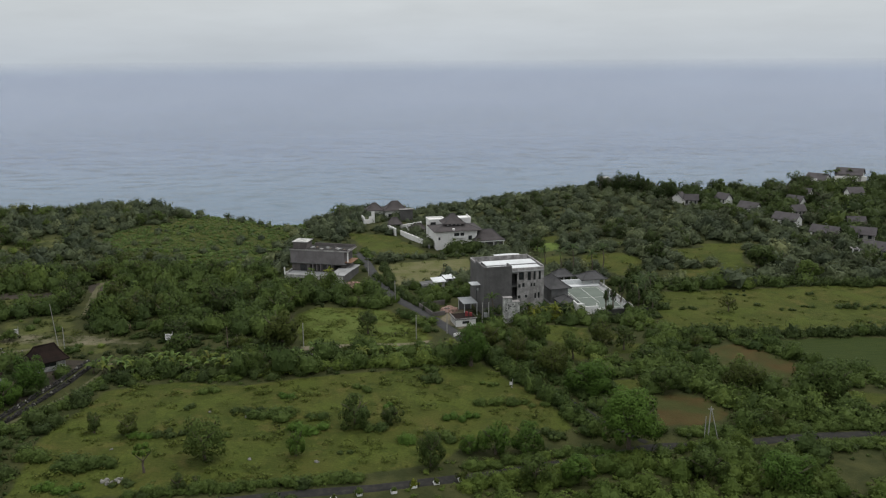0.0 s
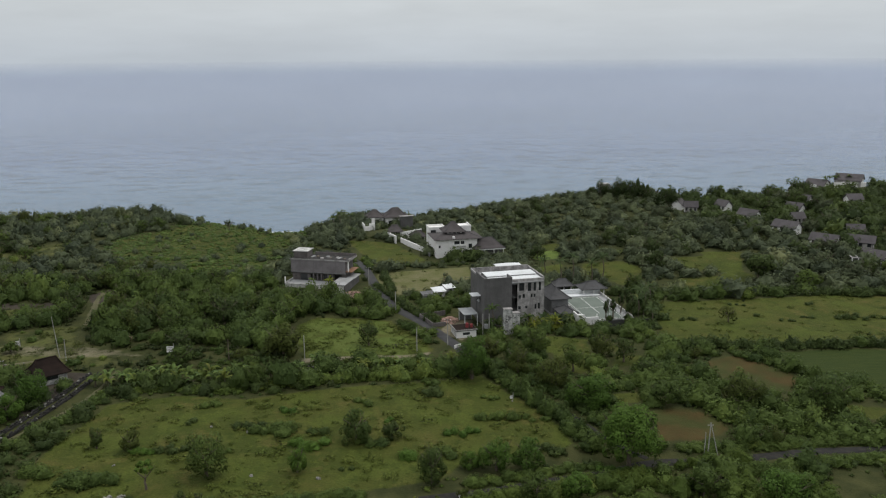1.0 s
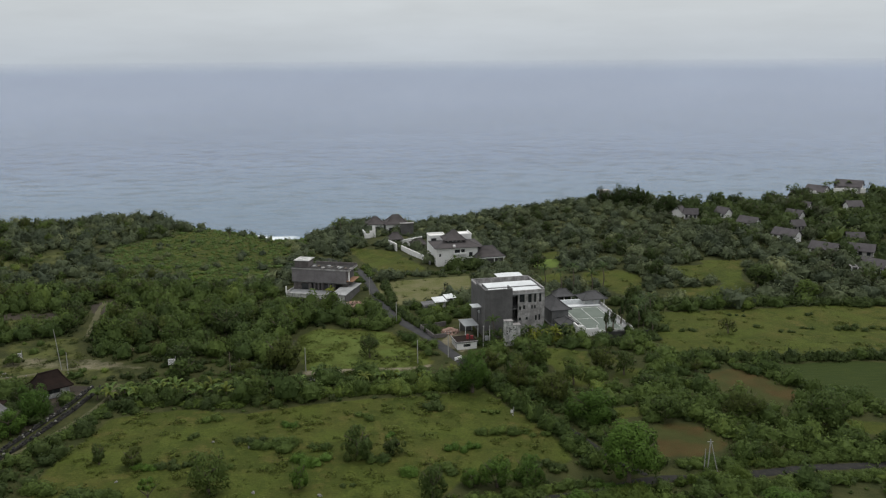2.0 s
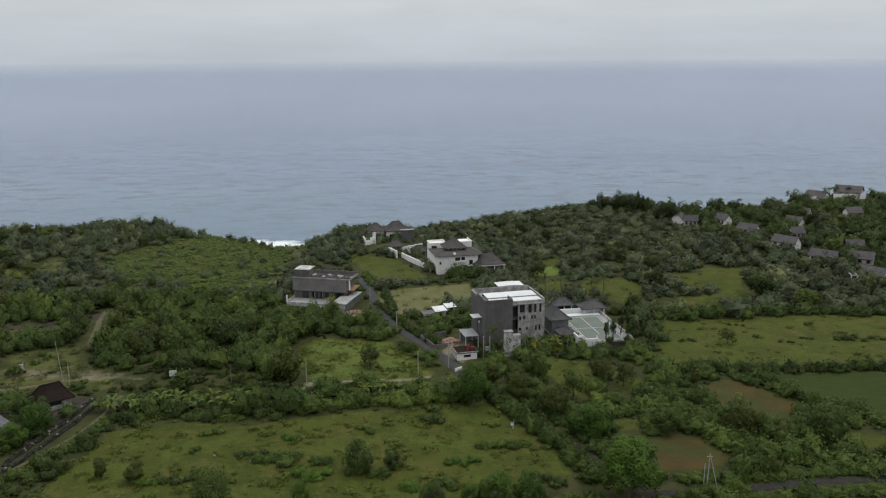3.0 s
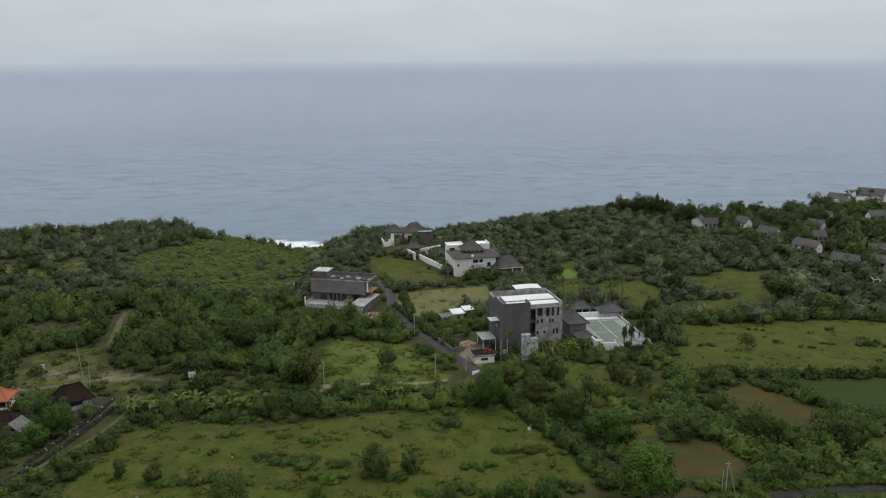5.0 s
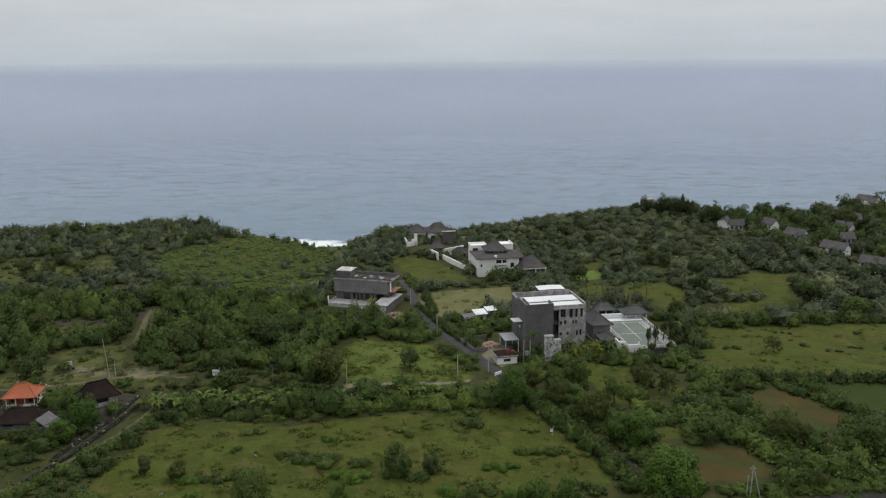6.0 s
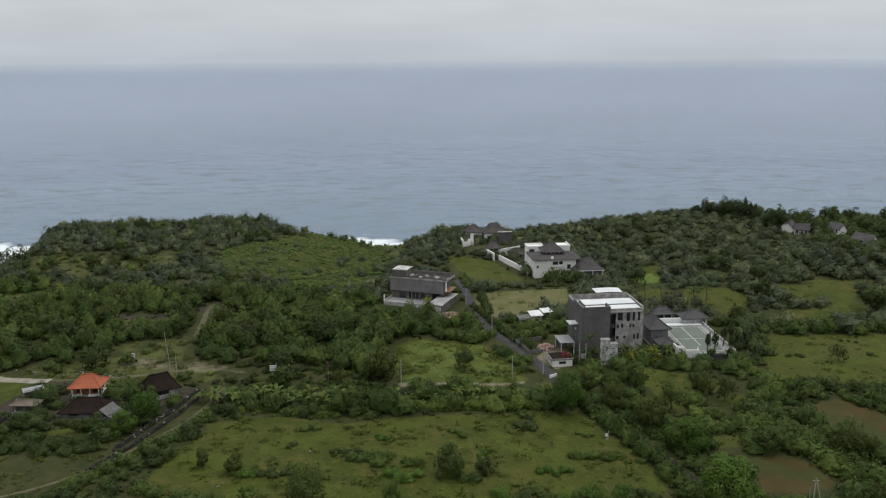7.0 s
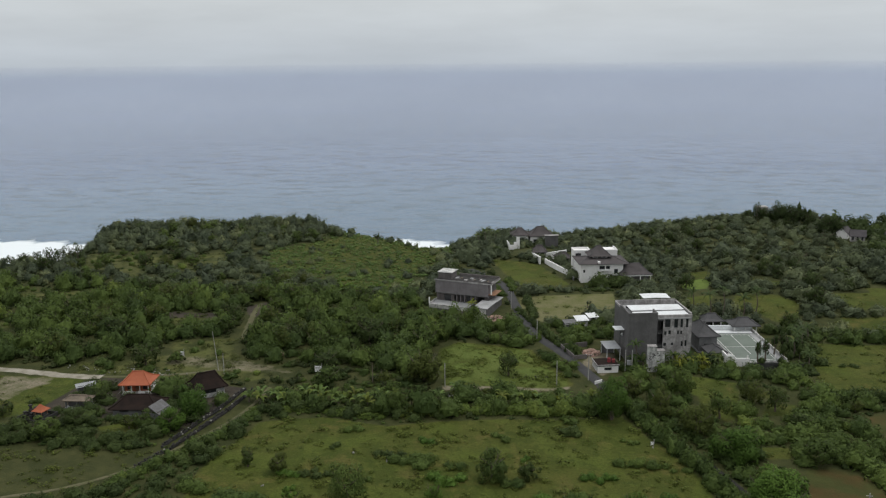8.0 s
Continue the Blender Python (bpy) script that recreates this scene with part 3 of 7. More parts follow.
def ribbon(name, line, half, material, label, category, lift=0.06, ragged=0.0, seed=1.0):
    """A road or track that follows the ground along a smoothed line."""
    pts = [Vector((*p, 0)) for p in line]
    path = []
    for k in range(len(pts) - 1):
        p0, p1, p2, p3 = pts[max(k - 1, 0)], pts[k], pts[k + 1], pts[min(k + 2, len(pts) - 1)]
        n = max(2, int((p2 - p1).length / 1.5))
        for j in range(n):
            t = j / n
            path.append(0.5 * ((2 * p1) + (p2 - p0) * t + (2 * p0 - 5 * p1 + 4 * p2 - p3) * t * t + (3 * p1 - p0 - 3 * p2 + p3) * t ** 3))
    path.append(pts[-1])
    bm, last = bmesh.new(), None
    for k, p in enumerate(path):
        way = (path[min(k + 1, len(path) - 1)] - path[max(k - 1, 0)]).normalized()
        side = Vector((way.y, -way.x, 0))
        row = []
        for j in range(7):
            f = -1 + j / 3
            q = p + side * f * half * (1 + (ragged * float(waves(p.x * 3 + j * 9, p.y * 3, 17, seed)) if abs(f) == 1 else 0))
            row.append(bm.verts.new((q.x, q.y, float(height(q.x, q.y)) + lift + 0.04 * (1 - f * f) - (0.10 if abs(f) == 1 else 0))))
        if last:
            for j in range(6):
                bm.faces.new((last[j], last[j + 1], row[j + 1], row[j]))
        last = row
    bmesh.ops.recalc_face_normals(bm, faces=bm.faces)
    return tagged(part(name, bm, material), label, category, kind="structure")


ribbon("road_1", ROAD_UP, 1.4, ASPHALT, "narrow grey asphalt road climbing past hedges towards the coast", "road", 0.11, 0.07)
ribbon("road_2", ROAD_LANE, 0.6, ASPHALT_DARK, "narrow asphalt lane between a hedge and trees", "road", 0.07, 0.08)
ribbon("road_3", ROAD_LOW, 1.15, ASPHALT_DARK, "worn dark asphalt road bordered by bushes", "road", 0.09, 0.08)
ribbon("track_1", TRACK, 0.48, SOIL, "rutted dirt track beside a stone wall", "dirt track", 0.07, 0.25)
ribbon("track_2", TRACK_PALE, 1.35, PALE_TRACK, "pale limestone track behind the houses", "dirt track", 0.09, 0.25)
ribbon("track_4", TRACK_BACK, 0.6, SOIL, "narrow dirt track behind old houses", "dirt track", 0.08, 0.4)
ribbon("track_3", FOOTPATH, 0.75, SOIL, "bare earth footpath climbing through scrub", "dirt track", 0.07, 0.6)
# ---- plants ----
rng = np.random.default_rng(7)


def leaf_blades(centres, normals, sizes, slim=0.8):
    """Three-cornered leaf clusters: their corners."""
    n = normals / (np.linalg.norm(normals, axis=1, keepdims=True) + 1e-9)
    r = rng.normal(size=n.shape)
    t = np.cross(n, r)
    t /= np.linalg.norm(t, axis=1, keepdims=True) + 1e-9
    b = np.cross(n, t) * slim
    s = sizes[:, None] * 0.62
    return np.stack([centres - t * s - b * s * 0.6, centres + t * s - b * s * 0.5, centres + b * s * 1.15], 1)


def crown(count, lobes, leaf, flat=0.75, skirt=-0.15, lobe_r=0.42, droop=0.0, core=(12, 5)):
    """A unit crown (radius 1, sitting on z = 0 .. 2 * flat) of lobes, each set with small leaf clusters that lie on an inner mass of foliage."""
    k = np.arange(lobes) + 0.5
    up_ = 1 - (1 - skirt) * k / lobes
    az = k * 2.39996 + 6.28 * rng.random()
    out_ = np.sqrt(np.maximum(1 - up_ ** 2, 0))
    c = np.stack([np.cos(az) * out_, np.sin(az) * out_, up_], 1) + 0.22 * rng.normal(size=(lobes, 3))
    c *= 0.50 + 0.26 * rng.random((lobes, 1))
    r = lobe_r * (0.65 + 0.6 * rng.random(lobes))
    which = rng.choice(lobes, count, p=(r ** 2) / (r ** 2).sum())
    v = rng.normal(size=(count, 3)) + 0.55 * c[which] + np.array((0, 0, 0.2))
    v /= np.linalg.norm(v, axis=1, keepdims=True)
    p = c[which] + v * r[which][:, None] * (0.80 + 0.32 * rng.random((count, 1)))
    sizes = leaf * (0.6 + 0.8 * rng.random(count))
    lean = v + 0.45 * rng.normal(size=v.shape) + np.array((0, 0, 0.3))
    q = leaf_blades(p, lean, sizes)
    whole = p / (np.linalg.norm(p, axis=1, keepdims=True) + 1e-9)
    face = 0.60 * v + 0.30 * whole + 0.13 * rng.normal(size=v.shape) + np.array((0, 0, 0.03))
    if core:
        na, ne = core
        az, el = np.meshgrid(np.arange(na + 1) * math.tau / na, np.linspace(-0.45, math.pi / 2, ne + 1))
        d_ = np.stack([np.cos(az) * np.cos(el), np.sin(az) * np.cos(el), np.sin(el)], -1)
        b = d_ @ c.T
        reach_ = b + np.sqrt(np.maximum(r ** 2 - (c ** 2).sum(1) + b * b, 0))
        hit_ = r ** 2 - (c ** 2).sum(1) + b * b > 0
        rad_ = np.maximum(np.where(hit_, reach_, 0).max(-1), 0.35)
        rad_[:, -1] = rad_[:, 0]
        rad_[-1] = rad_[-1, 0]
        g_ = d_ * rad_[..., None] * 0.76
        tri = np.concatenate([np.stack([g_[:-1, :-1], g_[:-1, 1:], g_[1:, 1:]], 2).reshape(-1, 3, 3), np.stack([g_[:-1, :-1], g_[1:, 1:], g_[1:, :-1]], 2)[:-1].reshape(-1, 3, 3)])
        flat_n = np.cross(tri[:, 1] - tri[:, 0], tri[:, 2] - tri[:, 0])
        flat_n /= np.linalg.norm(flat_n, axis=1, keepdims=True) + 1e-9
        mid_ = tri.mean(1)
        mid_ /= np.linalg.norm(mid_, axis=1, keepdims=True) + 1e-9
        q = np.concatenate([q, tri])
        face = np.concatenate([face, 0.6 * flat_n + 0.5 * mid_ + 0.08 * rng.normal(size=mid_.shape)])
    q[..., 2] = (q[..., 2] - droop * np.hypot(q[..., 0], q[..., 1]) ** 2) * flat + 0.28 * flat
    return np.concatenate([q, (face / (np.linalg.norm(face, axis=1, keepdims=True) + 1e-9))[:, None]], 1)


def parted(plant):
    """The leaf corners and the way each leaf faces."""
    return plant[:, :3].copy(), plant[:, 3].copy()


def leaf_mesh(name, corners, tint, material, face):
    """corners: (n, 3, 3); tint: one value a leaf."""
    me = bpy.data.meshes.new(name)
    n = len(corners)
    fill(me, corners.reshape(-1, 3), np.arange(3 * n).reshape(n, 3))
    attribute(me, "tint", np.repeat(tint, 3))
    at = me.attributes.new("facing", "FLOAT_VECTOR", "POINT")
    at.data.foreach_set("vector", np.ascontiguousarray(np.repeat(face, 3, 0), np.float32).ravel())
    me.materials.append(material)
    return me


SHRUBS_FINE = [crown(540, 22, 0.125, 0.85, skirt=-0.05, lobe_r=0.34, core=(10, 4)) for _ in range(12)]
SHRUBS = [crown(430, 21, 0.128, 0.95, skirt=-0.1, lobe_r=0.34, core=(11, 4)) for _ in range(12)]
SHRUBS_LOW = [crown(52, 6, 0.27, 0.8, skirt=0.05, core=(7, 3)) for _ in range(8)]
SHRUBS_FAR = [crown(200, 15, 0.165, 0.95, skirt=-0.05, lobe_r=0.36, core=(10, 4)) for _ in range(12)]


def planted(places, templates, sink=0.12):
    """Joined leaf corners and tints of many plants; places are rows of x, y, radius, height factor, tint."""
    out, tints, faces = [], [], []
    zs = height(places[:, 0], places[:, 1])
    for (x, y, r, tall, tint), z in zip(places, zs):
        t, f = parted(templates[rng.integers(len(templates))])
        a = rng.random() * math.tau
        ca, sa = math.cos(a), math.sin(a)
        p = t.copy()
        p[..., 0], p[..., 1] = (t[..., 0] * ca - t[..., 1] * sa) * r + x, (t[..., 0] * sa + t[..., 1] * ca) * r + y
        p[..., 2] = t[..., 2] * r * tall + z - sink * r
        out.append(p)
        faces.append(np.stack([f[:, 0] * ca - f[:, 1] * sa, f[:, 0] * sa + f[:, 1] * ca, f[:, 2]], 1))
        tints.append(np.clip(tint + 0.10 * rng.normal(size=len(t)) * 0.6, 0, 1))
    return np.concatenate(out), np.concatenate(tints), np.concatenate(faces)


# distant houses: x, y, width, depth, turn, walls
FAR_HOUSES = [(92, 325, 9, 7, 60, PLASTER), (95, 319, 8, 5, -10, CONCRETE_PALE), (108, 320.5, 9, 7, -62, PLASTER), (113, 306.5, 12, 8, -52, PLASTER), (119, 286.5, 14, 9, -50, PLASTER),
              (125, 270, 14, 8, -46, PLASTER), (136.5, 269, 13, 8, -30, CONCRETE_PALE), (132.5, 252, 12, 9, -50, PLASTER), (163.5, 381, 12, 11, -50, PLASTER), (172, 384, 12, 11, -50, PLASTER)]
FAR_HOUSES += [(185, 381, 15, 11, -35, CONCRETE_PALE), (135, 319, 10, 8, -50, CONCRETE_PALE), (141, 283, 9, 7, -12, CONCRETE_PALE), (146, 337, 9, 7, -50, PLASTER), (165, 335, 10, 8, 5, CONCRETE_PALE), (128, 300, 8, 6, 15, CONCRETE_PALE)]
BUILT = [  # ground kept free of growth round buildings: x, y, half width, half depth, turn
    (15.5, 201, 9.5, 9.5, 14), (15.5, 189, 4, 2.5, 10), (40, 208, 9.5, 14, 12), (30, 206, 5, 7, 13), (37, 220, 9, 5, 13), (4, 187.5, 4.5, 5, 15), (3, 197, 5.5, 5, 18),
    (-35, 238, 10, 5, -14), (-38, 229.5, 7.0, 5.0, -14), (-26.5, 230, 4.2, 6.5, -14), (-25.5, 222, 5.5, 3.5, -14), (4, 274, 8.5, 9, 12), (14, 273, 6, 5, 14), (-0.5, 221.5, 4.5, 2.6, 22), (-21, 309, 9, 6, 15),
    (-94.5, 159, 5, 4, 10), (-91, 149, 5.5, 4.5, 8), (-79.5, 160, 4.5, 3.5, 35), (-105.5, 150.5, 4, 2, 10), (-108.5, 157, 2.5, 2, 18), (-110.7, 143.5, 4.5, 3.6, 12), (18, 230, 5, 4, 13)]
BUILT += [(174, 374, 20, 6.5, -6), (-10.7, 285, 2.2, 9.5, 28)]
BUILT += [(h[0], h[1], h[2] * 0.36, h[3] * 0.33, h[4]) for h in FAR_HOUSES]


def built(x, y, margin=0.0):
    v = np.zeros(np.shape(x), bool)
    for bx, by, hx, hy, turn in BUILT:
        ca, sa = math.cos(radians(turn)), math.sin(radians(turn))
        u, w = (x - bx) * ca + (y - by) * sa, -(x - bx) * sa + (y - by) * ca
        v |= (np.abs(u) < hx + margin) & (np.abs(w) < hy + margin)
    return v


def roads_near(x, y, margin):
    v = np.zeros(np.shape(x), bool)
    for line, half in ROADS:
        v |= along(line, x, y) < half + margin
    return v


ALL_OPEN = MEADOWS + ROUGH + DRY + BARE + RED_PLOTS + CROP_PLOTS + LUSH_PLOTS


def scatter(x0, x1, y0, y1, gap):
    gx_, gy_ = np.meshgrid(np.arange(x0, x1, gap), np.arange(y0, y1, gap))
    x, y = gx_.ravel() + (rng.random(gx_.size) - 0.5) * gap * 1.1, gy_.ravel() + (rng.random(gx_.size) - 0.5) * gap * 1.1
    seen = (np.abs(x + 0.09 * y) < 0.68 * y + 8) & (x < 0.56 * y + 12)
    return x[seen], y[seen]


def thicket(label, x0, x1, y0, y1, gap, r_lo, r_hi, templates, material, keep, category="thicket", tall=(0.85, 1.25), big=0.0):
    x, y = scatter(x0, x1, y0, y1, gap)
    open_w = np.full(x.shape, -1e9)
    for p in ALL_OPEN:
        open_w = np.maximum(open_w, inside(p, x, y))
    r = r_lo + (r_hi - r_lo) * rng.random(len(x)) ** 1.3
    r = np.where(rng.random(len(x)) < big, r * 1.5, r)
    ok = (open_w < -0.4 * r) & (inside(COAST, x, y) > -9) & ~built(x, y, 0.5) & ~roads_near(x, y, 0.5) & keep(x, y)
    ok &= ~(roads_near(x, y, 0.2 + 0.7 * r_hi) & (r > 0.6 * r_hi))
    x, y, r = x[ok], y[ok], r[ok]
    scrub = weight(SCRUB, x, y, 4.0)
    few = (weight(SCRUB, x, y, 9.0) + 0.3 * waves(x, y, 31, 2.0) < 0.25 + 0.5 * rng.random(len(x))) | (rng.random(len(x)) < 0.22) | (material is LEAF_GRASSY)
    x, y, r, scrub = x[few], y[few], r[few], scrub[few]
    r = r * (1 - 0.45 * scrub) * (1 - 0.5 * weight(LOW_FRONT, x, y, 2.0))
    tint = np.clip(0.36 + 0.18 * waves(x, y, 34, 3.0) + 0.20 * waves(x, y, 14, 7.0) + 0.24 * rng.normal(size=len(x)) + 0.15 * scrub, 0, 0.95)
    hi_ = tall[0] + (tall[1] - tall[0]) * rng.random(len(x))
    corners, tints, face = planted(np.stack([x, y, r, hi_, tint], 1), templates)
    return tagged(new("shrub_thicket", leaf_mesh("shrub_thicket", corners, tints, material, face)), label, category, kind="stuff")


def clearings(x, y):
    return (waves(x, y, 42, 5.0) + 0.7 * waves(x, y, 17, 4.0) < 1.15) & (weight(GLADES + LOW_BAND, x, y, 1.0) < 0.5)


def anywhere(x, y):
    return waves(x, y, 50, 6.0) < 0.95


def under_trees(x, y):
    return weight(GLADES, x, y, 1.0) < 0.5


# two layers each: crowns that just touch, and lower growth in the gaps between them, mostly coloured dark as gap shade
thicket("dense green scrub of rounded small trees on a hillside", -235, -18, 158, 240, 4.7, 1.8, 3.7, SHRUBS, LEAF, clearings, tall=(1.0, 1.6))
thicket("low undergrowth between hillside bushes, coloured dark as painted gap shade", -235, -18, 158, 240, 3.4, 0.8, 1.6, SHRUBS_LOW, LEAF_GAP_SHADE, under_trees)
thicket("windswept green bushes over a headland above the sea", -260, -18, 240, 378, 4.9, 1.7, 3.7, SHRUBS_FAR, LEAF_HAZE, clearings, tall=(0.8, 1.25))
thicket("low scrub between bushes on a headland", -260, -18, 240, 378, 4.6, 0.8, 1.7, SHRUBS_LOW, LEAF_GAP_SHADE, under_trees)
thicket("mixed green woodland and bushes behind the fields", -18, 130, 222, 300, 4.4, 1.8, 3.8, SHRUBS_FAR, LEAF_HAZE, anywhere, "woodland", (0.8, 1.1), 0.08)
thicket("low undergrowth in woodland behind the fields", -18, 130, 222, 300, 4.2, 0.9, 1.7, SHRUBS_LOW, LEAF_GAP_SHADE, anywhere, "undergrowth")
thicket("coastal woodland of rounded trees along a cliff edge", -50, 100, 300, 392, 4.4, 1.7, 3.2, SHRUBS_FAR, LEAF_HAZE, anywhere, "woodland", (0.65, 1.0))
thicket("dark garden trees round distant houses on a cliff top", 100, 245, 300, 392, 4.8, 2.0, 3.9, SHRUBS_FAR, LEAF_DARK, anywhere, "woodland", (0.8, 1.15), 0.1)
thicket("low undergrowth beneath coastal trees", -50, 245, 300, 392, 5.4, 1.0, 1.9, SHRUBS_LOW, LEAF_GAP_SHADE, anywhere, "undergrowth")
thicket("dark woodland and garden trees among distant houses", 130, 245, 222, 300, 4.6, 1.9, 3.9, SHRUBS_FAR, LEAF_DARK, lambda x, y: x > 130, "woodland", (0.85, 1.2), 0.15)
thicket("rounded bushes and small trees between fields and lanes", -18, 130, 118, 222, 3.9, 1.4, 3.0, SHRUBS, LEAF, lambda x, y: (waves(x, y, 30, 8.0) < 0.7) & ~((y < 126) & (x > 0) & (x < 30)), tall=(0.8, 1.25))
thicket("low green undergrowth between fields and lanes", -18, 130, 118, 222, 3.3, 0.5, 1.3, SHRUBS_LOW, LEAF_DARK, lambda x, y: waves(x, y, 30, 8.0) < 0.9, tall=(0.7, 1.1))
thicket("rounded green roadside bushes over dark undergrowth", -18, 90, 98, 118, 3.1, 1.2, 2.6, SHRUBS, LEAF_BUSH, lambda x, y: (x > 8) & (waves(x, y, 25, 3.0) < 0.75), tall=(0.85, 1.2))
thicket("low weedy growth along a road", -18, 90, 98, 118, 2.4, 0.4, 1.0, SHRUBS_LOW, LEAF_BUSH, lambda x, y: x > -6, tall=(0.6, 1.0))
thicket("low bright green bushes over a grassy headland slope", -190, -48, 185, 352, 1.75, 0.7, 2.3, SHRUBS_LOW, LEAF_GRASSY, lambda x, y: (weight(SCRUB, x, y, 9.0) + 0.18 * waves(x, y, 23, 1.0) > 0.25 + 0.5 * rng.random(len(x))) & (waves(x, y, 19, 6.0) < 0.8), tall=(0.35, 0.8), big=0.12)
thicket("scattered bushes over grassy glades on a hillside", -190, -60, 165, 300, 4.0, 0.6, 2.0, SHRUBS_FAR, LEAF, lambda x, y: (weight(GLADES, x, y, 1.0) > 0.5) & (rng.random(len(x)) < 0.5), tall=(0.7, 1.1))
thicket("low tangled bushes and saplings round a roadside sign", -76, -28, 158, 184, 2.2, 0.6, 1.8, SHRUBS_FINE, LEAF, lambda x, y: (weight(LOW_BAND, x, y, 1.0) > 0.4) & (rng.random(len(x)) < 0.62), tall=(0.6, 1.0))
thicket("bushes and small trees beside a dirt track", -140, -18, 100, 158, 3.4, 1.1, 2.5, SHRUBS_FINE, LEAF_DARK, lambda x, y: waves(x, y, 26, 9.0) < 0.85, tall=(0.9, 1.35))
thicket("tangled low growth beside a dirt track", -140, -18, 100, 158, 2.6, 0.5, 1.2, SHRUBS_LOW, LEAF, lambda x, y: waves(x, y, 26, 9.0) < 1.1, tall=(0.7, 1.1))


def weeds(label, polys, count, r_lo, r_hi, material):
    x, y = [], []
    for p in polys:
        q = np.array(p, float)
        area = 0.5 * abs(np.dot(q[:, 0], np.roll(q[:, 1], 1)) - np.dot(q[:, 1], np.roll(q[:, 0], 1)))
        n = int(area * count)
        px_, py_ = rng.uniform(q[:, 0].min(), q[:, 0].max(), 3 * n), rng.uniform(q[:, 1].min(), q[:, 1].max(), 3 * n)
        ok = (inside(p, px_, py_) > 0) & (waves(px_, py_, 21, 2.5) + 0.5 * rng.normal(size=3 * n) > 0.25)
        x.append(px_[ok][:n]), y.append(py_[ok][:n])
    x, y = np.concatenate(x), np.concatenate(y)
    ok = ~roads_near(x, y, 0.2) & ~built(x, y, 0.3)
    x, y = x[ok], y[ok]
    r = r_lo + (r_hi - r_lo) * rng.random(len(x)) ** 3.5
    tint = np.clip(0.4 + 0.25 * waves(x, y, 15, 1.0) + 0.2 * rng.normal(size=len(x)), 0, 1)
    corners, tints, face = planted(np.stack([x, y, r, np.full(len(x), 0.95), tint], 1), [crown(70, 9, 0.24, 0.6, skirt=0.0, core=None) for _ in range(8)])
    return tagged(new("meadow_weeds", leaf_mesh("meadow_weeds", corners, tints, material, face)), label, "weeds", kind="stuff")


weeds("low weeds and grass tufts scattered over a meadow", MEADOWS[:1], 0.30, 0.25, 1.5, WEED)
weeds("low weeds over a dark lawn beside a track", ROUGH[:1], 0.3, 0.3, 1.3, WEED)
weeds("dry tufts and low weeds on a tan clearing", ROUGH[2:], 0.35, 0.3, 1.0, LEAF_DRY)
weeds("tall weeds and young bushes over a grass plot", MEADOWS[1:2], 0.55, 0.3, 1.3, WEED)
weeds("dry tufts and weeds over grassy hillside glades", GLADES, 0.30, 0.3, 1.2, LEAF_DRY)
weeds("small weeds and tufts over rough grass plots", MEADOWS[2:] + DRY, 0.10, 0.3, 1.3, WEED)


def trunk_mesh(tall, spread, thick, limbs=5, lean=0.0):
    """A tapered trunk that parts into limbs."""
    bm = bmesh.new()
    p, r = Vector((0, 0, -0.2)), thick
    fork = tall * 0.38
    for k in range(3):
        q = Vector((lean * (k + 1) / 3 + rng.normal() * 0.06, rng.normal() * 0.06, fork * (k + 1) / 3))
        rod(bm, p, q, r, r * 0.86, 6)
        p, r = q, r * 0.86
    for k in range(limbs):
        a = math.tau * k / limbs + rng.random()
        m = p + Vector((math.cos(a) * spread * 0.24, math.sin(a) * spread * 0.24, (tall - fork) * 0.35))
        e_ = p + Vector((math.cos(a) * spread * 0.42, math.sin(a) * spread * 0.42, (tall - fork) * (0.55 + 0.25 * rng.random())))
        rod(bm, p, m, r * 0.6, r * 0.4, 5)
        rod(bm, m, e_, r * 0.4, r * 0.12, 4)
        rod(bm, m, m + Vector((math.cos(a + 0.9) * spread * 0.2, math.sin(a + 0.9) * spread * 0.2, (tall - fork) * 0.25)), r * 0.3, r * 0.1, 4)
    return bm


def tree(x, y, tall, wide, material, label, leaves=1500, leaf=0.13, lobes=26, base=0.22, lobe_r=0.30, droop=0.0, tint=0.45, category="tree", turn=0.0, dense=False):
    """A tree: tapered trunk with limbs and a crown of many lobes of leaves, with gaps."""
    t = thing("tree", x, y, turn, label=label, category=category)
    if y < 165:
        leaves, leaf = int(leaves * 1.9), leaf * 0.73
    part("trunk", trunk_mesh(tall, wide, 0.035 * tall + 0.04), BARK, t)
    r = wide / 2
    c, face = parted(crown(leaves, lobes, leaf, 1.0, skirt=-0.55, lobe_r=lobe_r, droop=droop, core=(14, 7) if dense else None))
    lo, hi_ = c[..., 2].min(), c[..., 2].max()
    # a tree leafy to the ground carries its widest part low
    c[..., 2] = ((c[..., 2] - lo) / (hi_ - lo)) ** (1.15 if base < 0.06 else 1.0) * tall * (1 - base) + tall * base
    c[..., :2] *= r / np.percentile(np.hypot(c[..., 0], c[..., 1]), 97)
    shade_ = np.clip(tint + 0.15 * rng.normal(size=len(c)) * 0.6, 0, 1)
    # leaves keep their size whatever the crown's proportions
    mid_ = c.mean(1, keepdims=True)
    want = leaf * r * (0.8 + 0.5 * rng.random((len(c), 1, 1)))
    have = np.linalg.norm(c[:, 2:3] - c[:, 0:1], axis=2, keepdims=True)
    c = mid_ + (c - mid_) * np.clip(want / (have + 1e-6), 0.3, 1.6)
    ob = new("crown", leaf_mesh("crown", c, shade_, material, face))
    ob.parent = t
    return t


